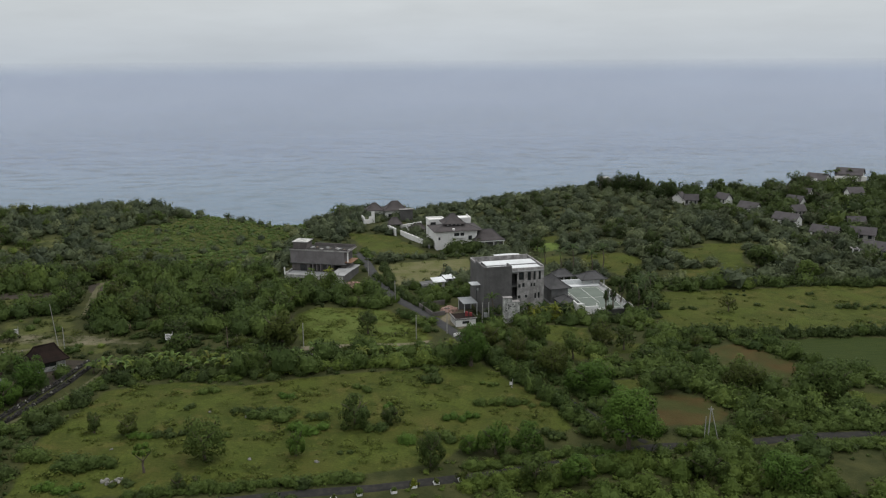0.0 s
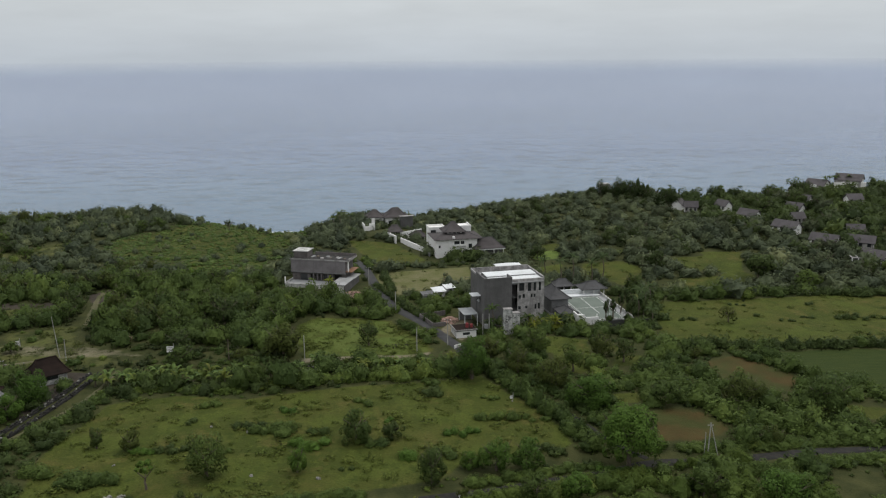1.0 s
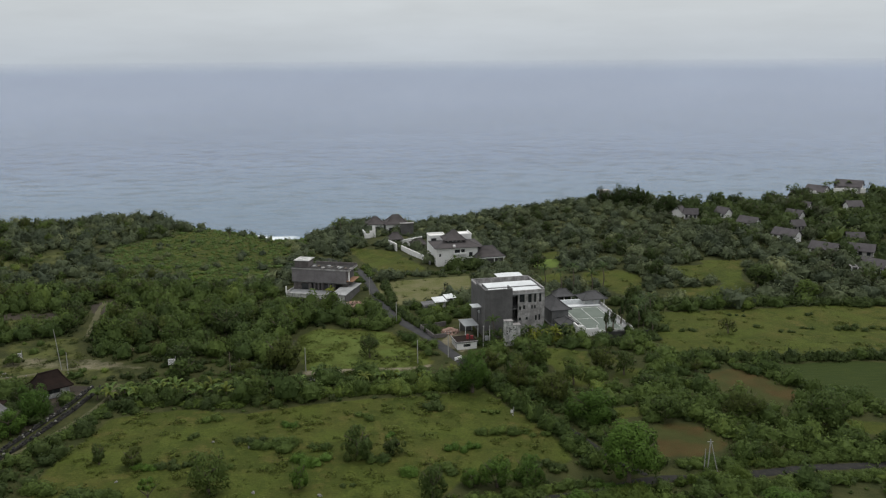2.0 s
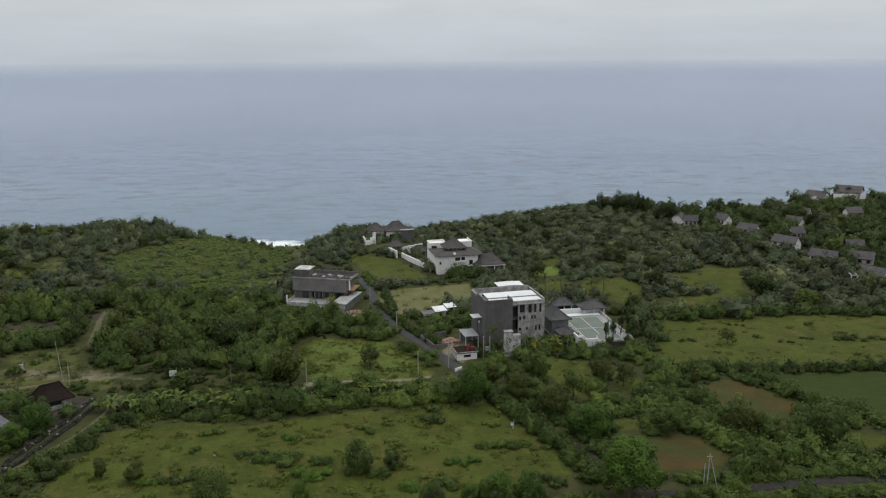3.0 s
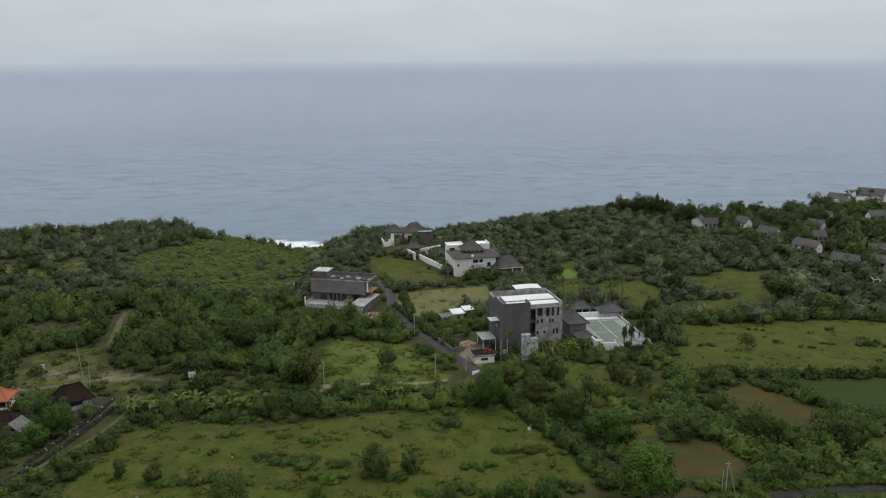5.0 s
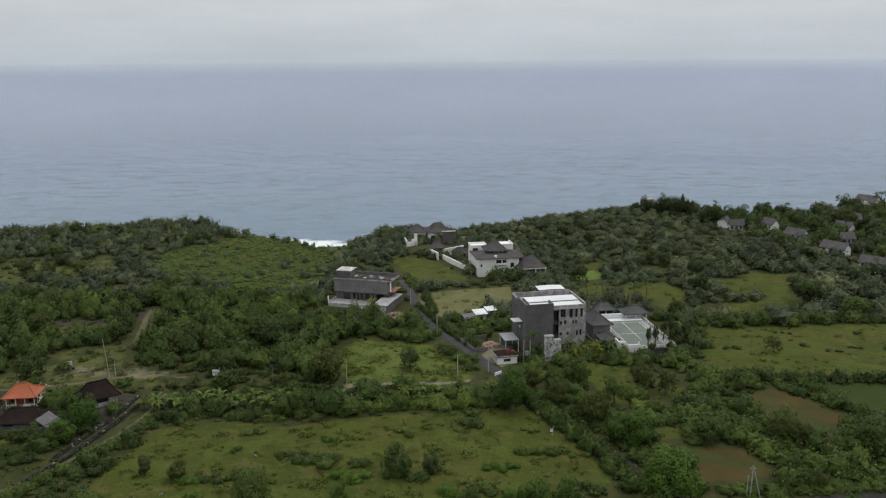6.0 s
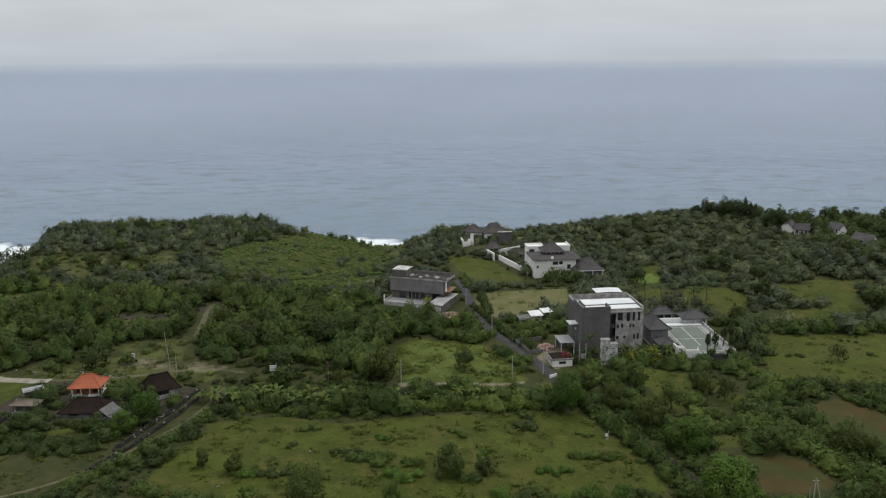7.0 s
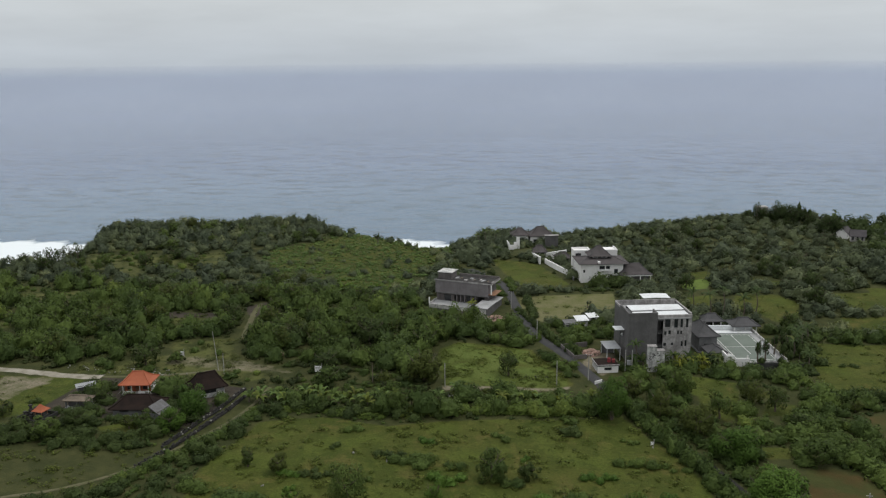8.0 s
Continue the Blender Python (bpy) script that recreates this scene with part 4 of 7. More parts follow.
def bush(x, y, wide, tall, material, label, tint=0.45):
    """A bush of several overlapping rounded heads."""
    n = max(2, int(wide / 1.3))
    rows = []
    for k in range(n):
        f = (k + 0.5) / n - 0.5
        rows.append((x + f * (wide - tall * 0.6) + 0.3 * rng.normal(), y + 0.5 * rng.normal() + 0.1 * wide * math.sin(k * 2.1), max(0.55, tall * (0.45 + 0.25 * rng.random())) * 1.15, 0.8 + 0.25 * rng.random(), tint + 0.12 * rng.normal()))
    corners, tints, face = planted(np.array(rows), SHRUBS_FINE if y < 150 else SHRUBS_FAR)
    base = np.array((x, y, float(height(x, y))))
    ob = new("bush", leaf_mesh("bush", corners - base, tints, material, face))
    ob.location = base
    return tagged(ob, label, "bush", "bushes in the meadow")


ROUND, LOOSE, YOUNG = "leafy green tree with a broad rounded crown", "olive green tree with a loose open crown", "slender young tree with sparse bright leaves"
# the broad trees round the lanes
tree(29, 122.5, 10.5, 10.2, LEAF_FRESH, "large dense green tree with a rounded crown beside a road", 4200, 0.085, 46, 0.07, tint=0.62, dense=True)
tree(5.5, 160, 9.3, 7.6, LEAF_FRESH, "bright green rounded tree at the end of an asphalt road", 3000, 0.09, 36, 0.02, tint=0.35, dense=True)
tree(27, 146, 6.8, 9.2, LEAF_FRESH, "wide low green tree with a spreading crown", 3000, 0.09, 36, 0.02, tint=0.3, dense=True)
tree(69, 143, 7.0, 9.7, LEAF, "wide green tree with a dense domed crown", 3000, 0.09, 36, 0.02, tint=0.4, dense=True)
tree(55, 145, 6.2, 7.8, LEAF_DRY, "brownish green tree with a flat dense crown", 2600, 0.09, 32, 0.02, tint=0.2, dense=True)
tree(48, 108.5, 6.2, 8.0, LEAF_FRESH, ROUND, 2600, 0.09, 32, 0.02, dense=True)
tree(91, 236, 7.5, 9.5, LEAF_DARK, ROUND, 1700, 0.12, 28, 0.1)
tree(100, 225, 5.9, 8.4, LEAF, ROUND, 1500, 0.12, 26, 0.08, tint=0.7)
tree(-35, 174, 8.0, 8.5, LEAF_DRY, LOOSE, 2400, 0.10, 32, 0.02, dense=True)
tree(63, 243, 7.0, 6.7, LEAF_DARK, ROUND, 1300, 0.13)
tree(41, 147, 4.4, 6.3, LEAF, ROUND, 1300, 0.13)
tree(15, 163, 7.0, 5.4, LEAF_DRY, LOOSE, 2000, 0.10, 28, 0.02, dense=True)
tree(21, 155, 6.8, 6.8, LEAF_DRY, LOOSE, 2200, 0.10, 28, 0.02, tint=0.3, dense=True)
tree(20, 174, 6.2, 6.0, LEAF, ROUND, 2000, 0.10, 26, 0.02, dense=True)
tree(34, 173, 5.8, 5.2, LEAF_DRY, LOOSE, 1800, 0.10, 24, 0.02, dense=True)
tree(38, 169, 5.4, 4.8, LEAF_DARK, ROUND, 1200, 0.12, 24, 0.08)
tree(26.5, 164, 5.8, 5.4, LEAF, ROUND, 1200, 0.12, 24, 0.08)
tree(10, 172, 5.4, 4.6, LEAF_DRY, LOOSE, 1200, 0.12, 24, 0.06)
tree(38, 113, 4.3, 5.8, LEAF, ROUND, 1300, 0.13)
tree(19, 112, 4.3, 5.0, LEAF_FRESH, ROUND, 1200, 0.13)
tree(13, 111, 5.0, 4.6, LEAF, ROUND, 1200, 0.13)
# trees standing in the meadow
tree(-37, 120, 7.3, 6.8, LEAF, "olive green tree with an open crown in a meadow", 2200, 0.10, 26, 0.02, 0.32, 0.1)
tree(-15, 132, 6.0, 5.7, LEAF, "drooping olive tree with hanging branches in a meadow", 2200, 0.10, 26, 0.0, 0.32, 0.3, 0.25)
tree(-2, 117, 6.6, 4.2, LEAF, "dark green upright tree beside a road", 2000, 0.12, 26, 0.03, tint=0.25, dense=True)
tree(-23, 121, 4.9, 3.2, LEAF_FRESH, "small light green tree with a pointed crown", 1300, 0.14, 20, 0.02, tint=0.75, dense=True)
tree(-45, 116, 4.8, 3.8, LEAF_FRESH, YOUNG, 420, 0.15, 9, 0.45, 0.26, tint=0.8)
tree(-58, 130, 3.9, 2.6, LEAF_DARK, ROUND, 1000, 0.15, 16, 0.02, dense=True)
tree(-52, 129, 3.7, 3.4, LEAF_DRY, LOOSE, 1200, 0.14, 18, 0.02, tint=0.2)
tree(-9, 133, 3.2, 3.9, LEAF_DARK, ROUND, 1200, 0.13, 18, 0.02, dense=True)
tree(-38, 110, 3.0, 2.4, LEAF_DARK, ROUND, 700, 0.17, 14, 0.05)
tree(-36, 112, 1.7, 1.5, LEAF_DARK, YOUNG, 400, 0.2, 10, 0.05)
tree(8, 121.5, 5.8, 5.6, LEAF_FRESH, ROUND, 1700, 0.11, 26, 0.02, tint=0.3, dense=True)
tree(13, 122, 5.4, 5.4, LEAF_FRESH, ROUND, 1700, 0.11, 26, 0.02, tint=0.35, dense=True)
tree(4, 122, 3.2, 3.4, LEAF_FRESH, ROUND, 1200, 0.13, 20, 0.02, dense=True)
tree(69, 196, 4.3, 4.8, LEAF_DRY, "thin open tree standing in a field", 500, 0.13, 14, 0.1, tint=0.6)
tree(-17, 181, 5.6, 4.8, LEAF_DARK, LOOSE.replace('olive', 'dark'), 1500, 0.11, 24, 0.02, dense=True)
tree(-37, 157, 5.0, 5.6, LEAF, ROUND, 1800, 0.11, 24, 0.02, dense=True)
# trees round the family compound
tree(-78.6, 141.6, 5.4, 6.0, LEAF_FRESH, ROUND, 1600, 0.11, 22, 0.03, dense=True)
tree(-77.2, 147.5, 6.6, 6.8, LEAF_FRESH, "rounded green tree beside tiled roofs and a stone wall", 2400, 0.10, 28, 0.03, tint=0.25, dense=True)
tree(-87, 141, 2.9, 3.3, LEAF_DRY, LOOSE, 700, 0.15, 14, 0.05)
tree(-84.5, 142.2, 3.8, 4.6, LEAF, ROUND, 1300, 0.13, 20, 0.03, dense=True)
tree(-97.5, 139.5, 4.4, 5.6, LEAF_DARK, ROUND, 1300, 0.13, 20, 0.03, dense=True)
tree(-100.5, 134.5, 4.4, 6.0, LEAF, ROUND, 1300, 0.13, 20, 0.03, dense=True)
tree(-83.5, 156.5, 3.6, 4.2, LEAF_DARK, ROUND, 1100, 0.13, 20, 0.03, dense=True)
tree(-100, 153, 3.2, 3.8, LEAF_DARK, ROUND, 1100, 0.13, 20, 0.03, dense=True)
tree(-96, 178, 2.6, 4.4, LEAF, ROUND, 900, 0.13, 18, 0.02, dense=True)
tree(-80, 191, 7.2, 7.0, LEAF, ROUND, 1400, 0.13, 24, 0.05)
tree(-116, 143, 3.6, 4.6, LEAF_DARK, ROUND, 900, 0.14, 18, 0.05)
tree(-82, 318, 5.0, 4.2, LEAF_DARK, "lone flat-topped tree on the skyline above the sea", 420, 0.13, 10, 0.5)

BUSHES = [(-30, 135, 9.7, 2.7), (-34, 138, 6, 1.8), (-23, 130, 6.6, 2.1), (-22, 135, 4.8, 1.7), (-43, 147, 4.4, 1.7), (-45, 139, 2.8, 1.2), (3, 135, 6.8, 1.5), (9, 141, 8.1, 2),
          (-13, 131, 5.7, 2.1), (-2, 151, 4.3, 2.1), (-10, 140, 3, 1.2), (-56, 118, 6.9, 2.9), (-52, 119, 5.2, 2.3), (-45, 129, 6.1, 1.7), (-50, 128, 5.6, 1.7)]
BUSHES += [(16, 140, 7, 1.3), (9, 150, 4.6, 1.2), (17, 128, 6, 2.0), (-6, 126, 3.7, 2), (0, 126, 4.6, 2.2), (-64, 121, 5.3, 2.6), (-47, 112, 4.9, 1.3), (-56, 111, 7.3, 1.9), (-36, 128, 2.8, 1.3),
           (-3, 157, 4, 1.6), (-16, 122, 3.6, 0.7), (-29, 144, 4.1, 1.4), (-15, 148, 4.2, 1.5)]
for k, (bx, by, bw, bh) in enumerate(BUSHES):
    bush(bx, by, bw, bh, (LEAF, LEAF_DARK, LEAF_FRESH, LEAF)[k % 4], "low spreading green bush in rough meadow grass", 0.35 + 0.3 * rng.random())
for bx, by, bw, bh in [(60, 198, 5, 1.3), (78, 201, 2.6, 1.2), (90, 200, 4, 1.0), (100, 199, 9, 1.8), (84, 197, 5, 0.9), (108, 200, 5, 1.3), (95, 211, 4, 1.1), (76, 210, 5, 0.9)]:
    bush(bx, by, bw, bh, LEAF_DARK, "low dark bush on a grassy field boundary", 0.4)

for bx, by, bw, bh in [(-76, 251, 8, 1.7), (-72, 247, 7, 1.6), (-54.5, 252, 6, 1.8), (-60, 250, 6, 1.5), (-81, 257, 7, 1.5), (-66, 253, 5, 1.3), (-90, 268, 6, 1.2)]:
    bush(bx, by, bw, bh, LEAF_LIME, "bright green bush at the edge of hillside scrub", 0.7)


def hedge(line, half, tall, material, label, gap=1.1, tint=0.45):
    """A hedge grown together out of bushes along a line."""
    rows = []
    for (ax, ay), (bx, by) in zip(line, line[1:]):
        n = max(2, int(math.hypot(bx - ax, by - ay) / (1.45 * gap)))
        for k in range(n):
            for j in range(2):
                f = (k + rng.random()) / n
                o = (rng.random() - 0.5) * half
                rows.append((ax + (bx - ax) * f + o, ay + (by - ay) * f + o, half * (0.65 + 0.55 * rng.random()), tall / half * (0.50 + 0.35 * rng.random()) * 0.85, np.clip(tint + 0.18 * rng.normal(), 0, 1)))
    base = np.array((*line[0], float(height(*line[0]))))
    corners, tints, face = planted(np.array(rows), SHRUBS_FINE if line[0][1] < 150 else SHRUBS_FAR)
    ob = new("hedge", leaf_mesh("hedge", corners - base, tints, material, face))
    ob.location = base
    return tagged(ob, label, "hedge")


hedge([(8.3, 167), (12.8, 156.3), (16.6, 148.2), (20.4, 140.7), (22.9, 134), (24.8, 128)], 1.6, 3.7, LEAF, "thick straight dark green hedge along a lane", 0.8, 0.2)
hedge([(13.8, 167), (19.0, 156.3), (23.6, 147), (27.4, 138.8), (30, 133.5)], 1.4, 2.2, LEAF, "dark bushes on the far side of a lane", 1.2, 0.3)
hedge([(3, 110.6), (15, 114.3), (24, 117.0), (31, 120.0)], 1.9, 2.9, LEAF_BUSH, "rounded light green bushes in front of a road", 0.9, 0.6)
hedge([(3, 116.3), (14, 120), (24, 122.8)], 1.3, 2.0, LEAF, "low green hedge between a road and trees", 0.9, 0.5)
hedge([(24.0, 121.8), (27, 120.8), (31.0, 120.2)], 1.2, 1.5, LEAF_FRESH, "green bushes at the foot of a large tree", 0.8, 0.3)
hedge([(46, 177), (64, 178.5), (80, 177.5), (104, 178.5)], 1.8, 3.2, LEAF_DARK, "tall ragged hedge between two fields")
hedge([(62, 176), (67, 168), (75, 159.5)], 1.6, 2.4, LEAF, "green hedge between a brown plot and a green crop", tint=0.5)
hedge([(36, 159), (49, 148), (52, 139), (62, 135), (73, 130)], 2.6, 3.2, LEAF, "broad overgrown green hedgerow", 1.0, 0.5)
hedge([(77, 160), (84, 150), (92, 142)], 2.0, 2.8, LEAF, "leafy hedge at the edge of a crop")
hedge([(40, 165), (52, 161.5)], 2.0, 3.0, LEAF, "leafy green hedge above a brown plot")
hedge([(52, 221.5), (79, 220.5), (97, 221.5), (118, 218)], 2.0, 3.4, LEAF_DARK, "dark hedge along the top of a field")
hedge([(-16, 255.5), (8, 259)], 1.2, 1.7, LEAF_DARK, "dark hedge below a white villa")
hedge([(-67, 153.5), (-54, 156), (-39, 154)], 1.5, 1.5, LEAF_BUSH, "low uneven hedge below a row of banana plants", 0.9, 0.5)
hedge([(-37, 156), (-25, 159), (-10, 161), (3, 163)], 2.0, 2.4, LEAF_BUSH, "uneven green hedge along the top of a meadow", 0.9, 0.5)
hedge([(-12, 217), (-7, 205), (-1, 197)], 1.2, 2.2, LEAF_DARK, "clipped dark hedge beside an asphalt road")
hedge([(-29, 262), (-33.5, 272)], 1.6, 2.0, LEAF_DARK, "dark bushes at a bend of the road")
hedge([(-22, 252), (-26, 268)], 1.3, 1.9, LEAF, "tall green bushes along the road")
hedge([(-25, 246), (-29, 258)], 1.4, 2.0, LEAF, "green bushes behind a concrete house")
hedge([(-19, 232), (-16, 224), (-9.5, 209), (-3, 196)], 0.9, 2.2, LEAF_DARK, "overgrown dark edge of an asphalt road", 0.9, 0.3)
hedge([(-18, 244), (-14, 224)], 1.3, 2.6, LEAF_DARK, "dark roadside hedge by a dry meadow")
hedge([(26, 188), (40, 189), (52, 193)], 1.6, 2.6, LEAF_DARK, "dark green hedge in front of a walled court")
hedge([(-12, 113.5), (-25, 111.5), (-45, 109)], 1.3, 2.0, LEAF, "low hedge beside an asphalt road", 0.9)
hedge([(35.8, 122.0), (41, 122.6), (48.5, 124.0)], 1.3, 3.0, LEAF_BUSH, "rounded bushes on the near side of a road", 1.0, 0.5)
hedge([(44, 120), (60, 123), (74, 124.5)], 1.8, 2.2, LEAF, "leafy green hedge beside an asphalt road", 1.0, 0.55)
hedge([(38, 128), (50, 128.5), (70, 131)], 1.6, 2.2, LEAF, "roadside hedge of rounded bushes", 1.0, 0.5)
hedge([(-65.5, 152), (-69.2, 138), (-73.5, 129), (-79, 119.5)], 1.5, 2.5, LEAF, "bushes along a dirt track", 1.2, 0.5)


def frond(bm, a, length, lift, width):
    """A drooping palm or banana frond: a folded strip that narrows to its tip."""
    last = None
    for k in range(7):
        f = k / 6
        rr = length * f
        z = lift * math.sin(f * 2.2) * length * 0.5 - 0.35 * length * f ** 3
        w = width * math.sin(math.pi * min(0.97, 0.12 + 0.86 * f))
        c, sde = Vector((math.cos(a) * rr, math.sin(a) * rr, z)), Vector((-math.sin(a), math.cos(a), 0))
        row = [bm.verts.new(c + sde * w + Vector((0, 0, -w * 0.5))), bm.verts.new(c), bm.verts.new(c - sde * w + Vector((0, 0, -w * 0.5)))]
        if last:
            bm.faces.new((last[0], last[1], row[1], row[0]))
            bm.faces.new((last[1], last[2], row[2], row[1]))
        last = row


def palm(x, y, tall, length, label, fronds=13, width=0.22, lift=0.9, material=None, name="palm_tree", category="palm tree"):
    t = thing(name, x, y, label=label, category=category)
    if tall > 0.6:
        bm = bmesh.new()
        p = Vector((0, 0, -0.1))
        for k in range(5):
            q = Vector((0.04 * tall * math.sin(k), 0.03 * k, tall * (k + 1) / 5))
            rod(bm, p, q, 0.20 - 0.02 * k, 0.18 - 0.02 * k, 7)
            p = q
        part("trunk", bm, BARK, t)
        top = p
    else:
        top = Vector((0, 0, 0.1))
    for k in range(fronds):
        bm = bmesh.new()
        frond(bm, 0, length * (0.8 + 0.35 * rng.random()), lift * (0.5 + rng.random()), width)
        ob = part("frond", bm, material or LEAF_PALM, t)
        n = len(ob.data.vertices)
        up_ = np.tile(np.array((0.0, 0.0, 1.0)), (n, 1)) + 0.25 * rng.normal(size=(n, 3))
        attribute(ob.data, "tint", np.full(n, rng.random()))
        at = ob.data.attributes.new("facing", "FLOAT_VECTOR", "POINT")
        at.data.foreach_set("vector", np.ascontiguousarray(up_ / np.linalg.norm(up_, axis=1, keepdims=True), np.float32).ravel())
        ob.matrix_basis = Matrix.Translation(top) @ pose(0, 0, 0, 0, -25 + 55 * rng.random(), 360 * k / fronds + 20 * rng.random())
    return t


for px_, py_, tall, ln in [(11.5, 190, 5.5, 2.4), (20, 191, 3.2, 2.2), (23.5, 192, 2.6, 2.2), (26, 193, 2.2, 2.0), (48.5, 202, 4.6, 2.4), (50, 206, 5.2, 2.5), (52, 210, 4.2, 2.4),
                           (50.5, 196, 3.6, 2.2), (33, 231, 7.0, 2.8), (37, 234, 7.5, 2.8), (29, 235, 6.5, 2.6), (42, 232, 6.0, 2.6), (46, 236, 6.5, 2.6), (22, 222, 5.0, 2.4), (54, 213, 4.4, 2.4)]:
    palm(px_, py_, tall, ln, "coconut palm with drooping green fronds beside a building")
for k in range(26):
    bx = -70 + 40 * (k + rng.random()) / 26
    palm(bx, 158.8 + 1.5 * rng.normal() + 0.03 * (bx + 70), 1.0 + 0.9 * rng.random(), 2.0, "banana plant with broad arching leaves in a row", 8, 0.34, 1.3, (LEAF, LEAF_GRASSY, WEED)[k % 3], "banana_plant", "banana plant")


def emergent(label, spots, protos):
    """Single trees that stand out of the scrub, each a copy of one of a few grown trees."""
    for x, y, k in spots:
        sc = k * (0.85 + 0.3 * rng.random())
        t = copy_thing(protos[rng.integers(len(protos))], pose(x, y, float(height(x, y)) - 0.15, 0, 0, 360 * rng.random()) @ Matrix.Diagonal((sc, sc * (0.9 + 0.2 * rng.random()), sc * (0.85 + 0.3 * rng.random()), 1)))
        t["label"] = label


hill = [tree(-60 - 14 * k, 205 + 9 * k, 4.6, 5.2, mt, "rounded green tree standing out of hillside scrub", 700, 0.13, 22, 0.04, tint=tn, dense=True) for k, (mt, tn) in enumerate([(LEAF, 0.35), (LEAF_DARK, 0.3), (LEAF, 0.65), (LEAF_DRY, 0.4)])]
wood = [tree(30 + 13 * k, 262 + 9 * k, 5.4, 6.2, mt, "broad dark tree in woodland", 700, 0.13, 22, 0.04, tint=tn, dense=True) for k, (mt, tn) in enumerate([(LEAF_DARK, 0.3), (LEAF_HAZE, 0.45), (LEAF_DARK, 0.6), (LEAF_HAZE, 0.7)])]


def spots(x0, x1, y0, y1, n, lo, hi_):
    out = []
    while len(out) < n:
        x, y = rng.uniform(x0, x1), rng.uniform(y0, y1)
        xx, yy = np.array([x]), np.array([y])
        if abs(x + 0.09 * y) < 0.64 * y and inside(COAST, xx, yy)[0] > 4 and weight(SCRUB, xx, yy, 3.0)[0] < 0.3 and not built(xx, yy, 3.0)[0] and not roads_near(xx, yy, 2.5)[0] and max(inside(p, xx, yy)[0] for p in ALL_OPEN) < -2.5:
            out.append((x, y, rng.uniform(lo, hi_)))
    return out


emergent("rounded green tree standing out of hillside scrub", spots(-150, -25, 165, 240, 80, 0.75, 1.35), hill)
emergent("wind-shaped green tree in scrub on a headland", spots(-210, -30, 240, 345, 50, 0.7, 1.2), hill)
emergent("broad dark tree in woodland behind the fields", spots(15, 125, 222, 345, 48, 0.65, 0.95), wood)
emergent("dark garden tree among distant houses", spots(95, 200, 245, 375, 40, 0.85, 1.35), wood)
emergent("small rounded tree in a hedgerow between fields", spots(37, 100, 122, 215, 18, 0.6, 0.9), hill)
tree(88, 328, 8.5, 12, LEAF_DARK, "very broad dark tree with a domed crown above woodland", 2600, 0.09, 40, 0.03, tint=0.15, dense=True)
tree(112, 344, 7.0, 8, LEAF_DARK, "broad dark tree on the skyline beside houses", 1500, 0.11, 28, 0.03, tint=0.2, dense=True)
tree(121, 347, 6.0, 9, LEAF_DARK, "broad dark tree on the skyline beside houses", 1500, 0.11, 28, 0.03, tint=0.2, dense=True)
for k in range(6):
    palm(174.5 + 2.0 * k, 382 + rng.normal(), 4.6 + rng.random(), 1.8, "dark palm on the skyline beside distant houses", 11, 0.3, 1.0, LEAF_DARK)
bush(-18, 168.5, 4.0, 1.8, LEAF_YELLOW, "yellow-green bush below a grass plot", 0.3)
bush(-11, 169.5, 3.4, 1.7, LEAF_YELLOW, "yellow-green bush below a grass plot", 0.5)
bush(-27, 168.0, 3.0, 1.6, LEAF_DRY, "olive bush below a grass plot", 0.5)
for tx, ty, th in ((-186, 271.5, 7.6), (-189.5, 271, 6.4), (-193, 270, 6.8), (-196, 268.5, 5.6), (-183, 273, 8.0), (-200, 266, 5.0), (-204, 264, 4.6), (-208, 262, 4.2), (-212, 260, 4.2)):
    tree(tx, ty, th, 5.0, LEAF_DARK, "dark wind-bent tree at a cliff edge above surf", 700, 0.14, 16, 0.05, tint=0.2)
for tx, ty, th in ((39.3, 196.0, 6.4), (41.2, 197.0, 6.8), (44.4, 203.0, 6.0), (46.6, 205.6, 6.2), (48.4, 208.0, 5.6), (49.8, 203.5, 5.0)):
    tree(tx, ty, th, 1.7, LEAF_PALM, "slender dark tree with a narrow crown beside a court", 420, 0.28, 14, 0.36, tint=0.4, dense=True)
for tx, ty, th in ((-40.5, 326, 5.5), (-36.5, 327, 4.8), (-43, 325, 4.2)):
    palm(tx, ty, th, 2.4, "dark palm beside a coastal house above the sea", 12, 0.3, 1.0, LEAF_DARK)
for k, (bx, by) in enumerate(((-30, 163.5), (-24, 166), (-17, 165.5), (-9, 167), (-3.5, 166.5), (1.5, 168), (-27, 169), (-13.5, 164.5))):
    palm(bx, by, 0.9 + 0.6 * rng.random(), 1.9, "banana plant with broad arching leaves below a plot", 8, 0.34, 1.3, (LEAF_GRASSY, LEAF, WEED)[k % 3], "banana_plant", "banana plant")
for bx, by, bw, bh, mt in ((-6, 168.5, 3.0, 1.8, LEAF_YELLOW), (-21, 163.5, 3.0, 1.5, LEAF_YELLOW), (-33, 165, 3.4, 2.2, LEAF_DARK), (-20, 170, 2.6, 1.6, LEAF_DRY)):
    bush(bx, by, bw, bh, mt, "garden bush between a meadow and a grass plot", 0.5)
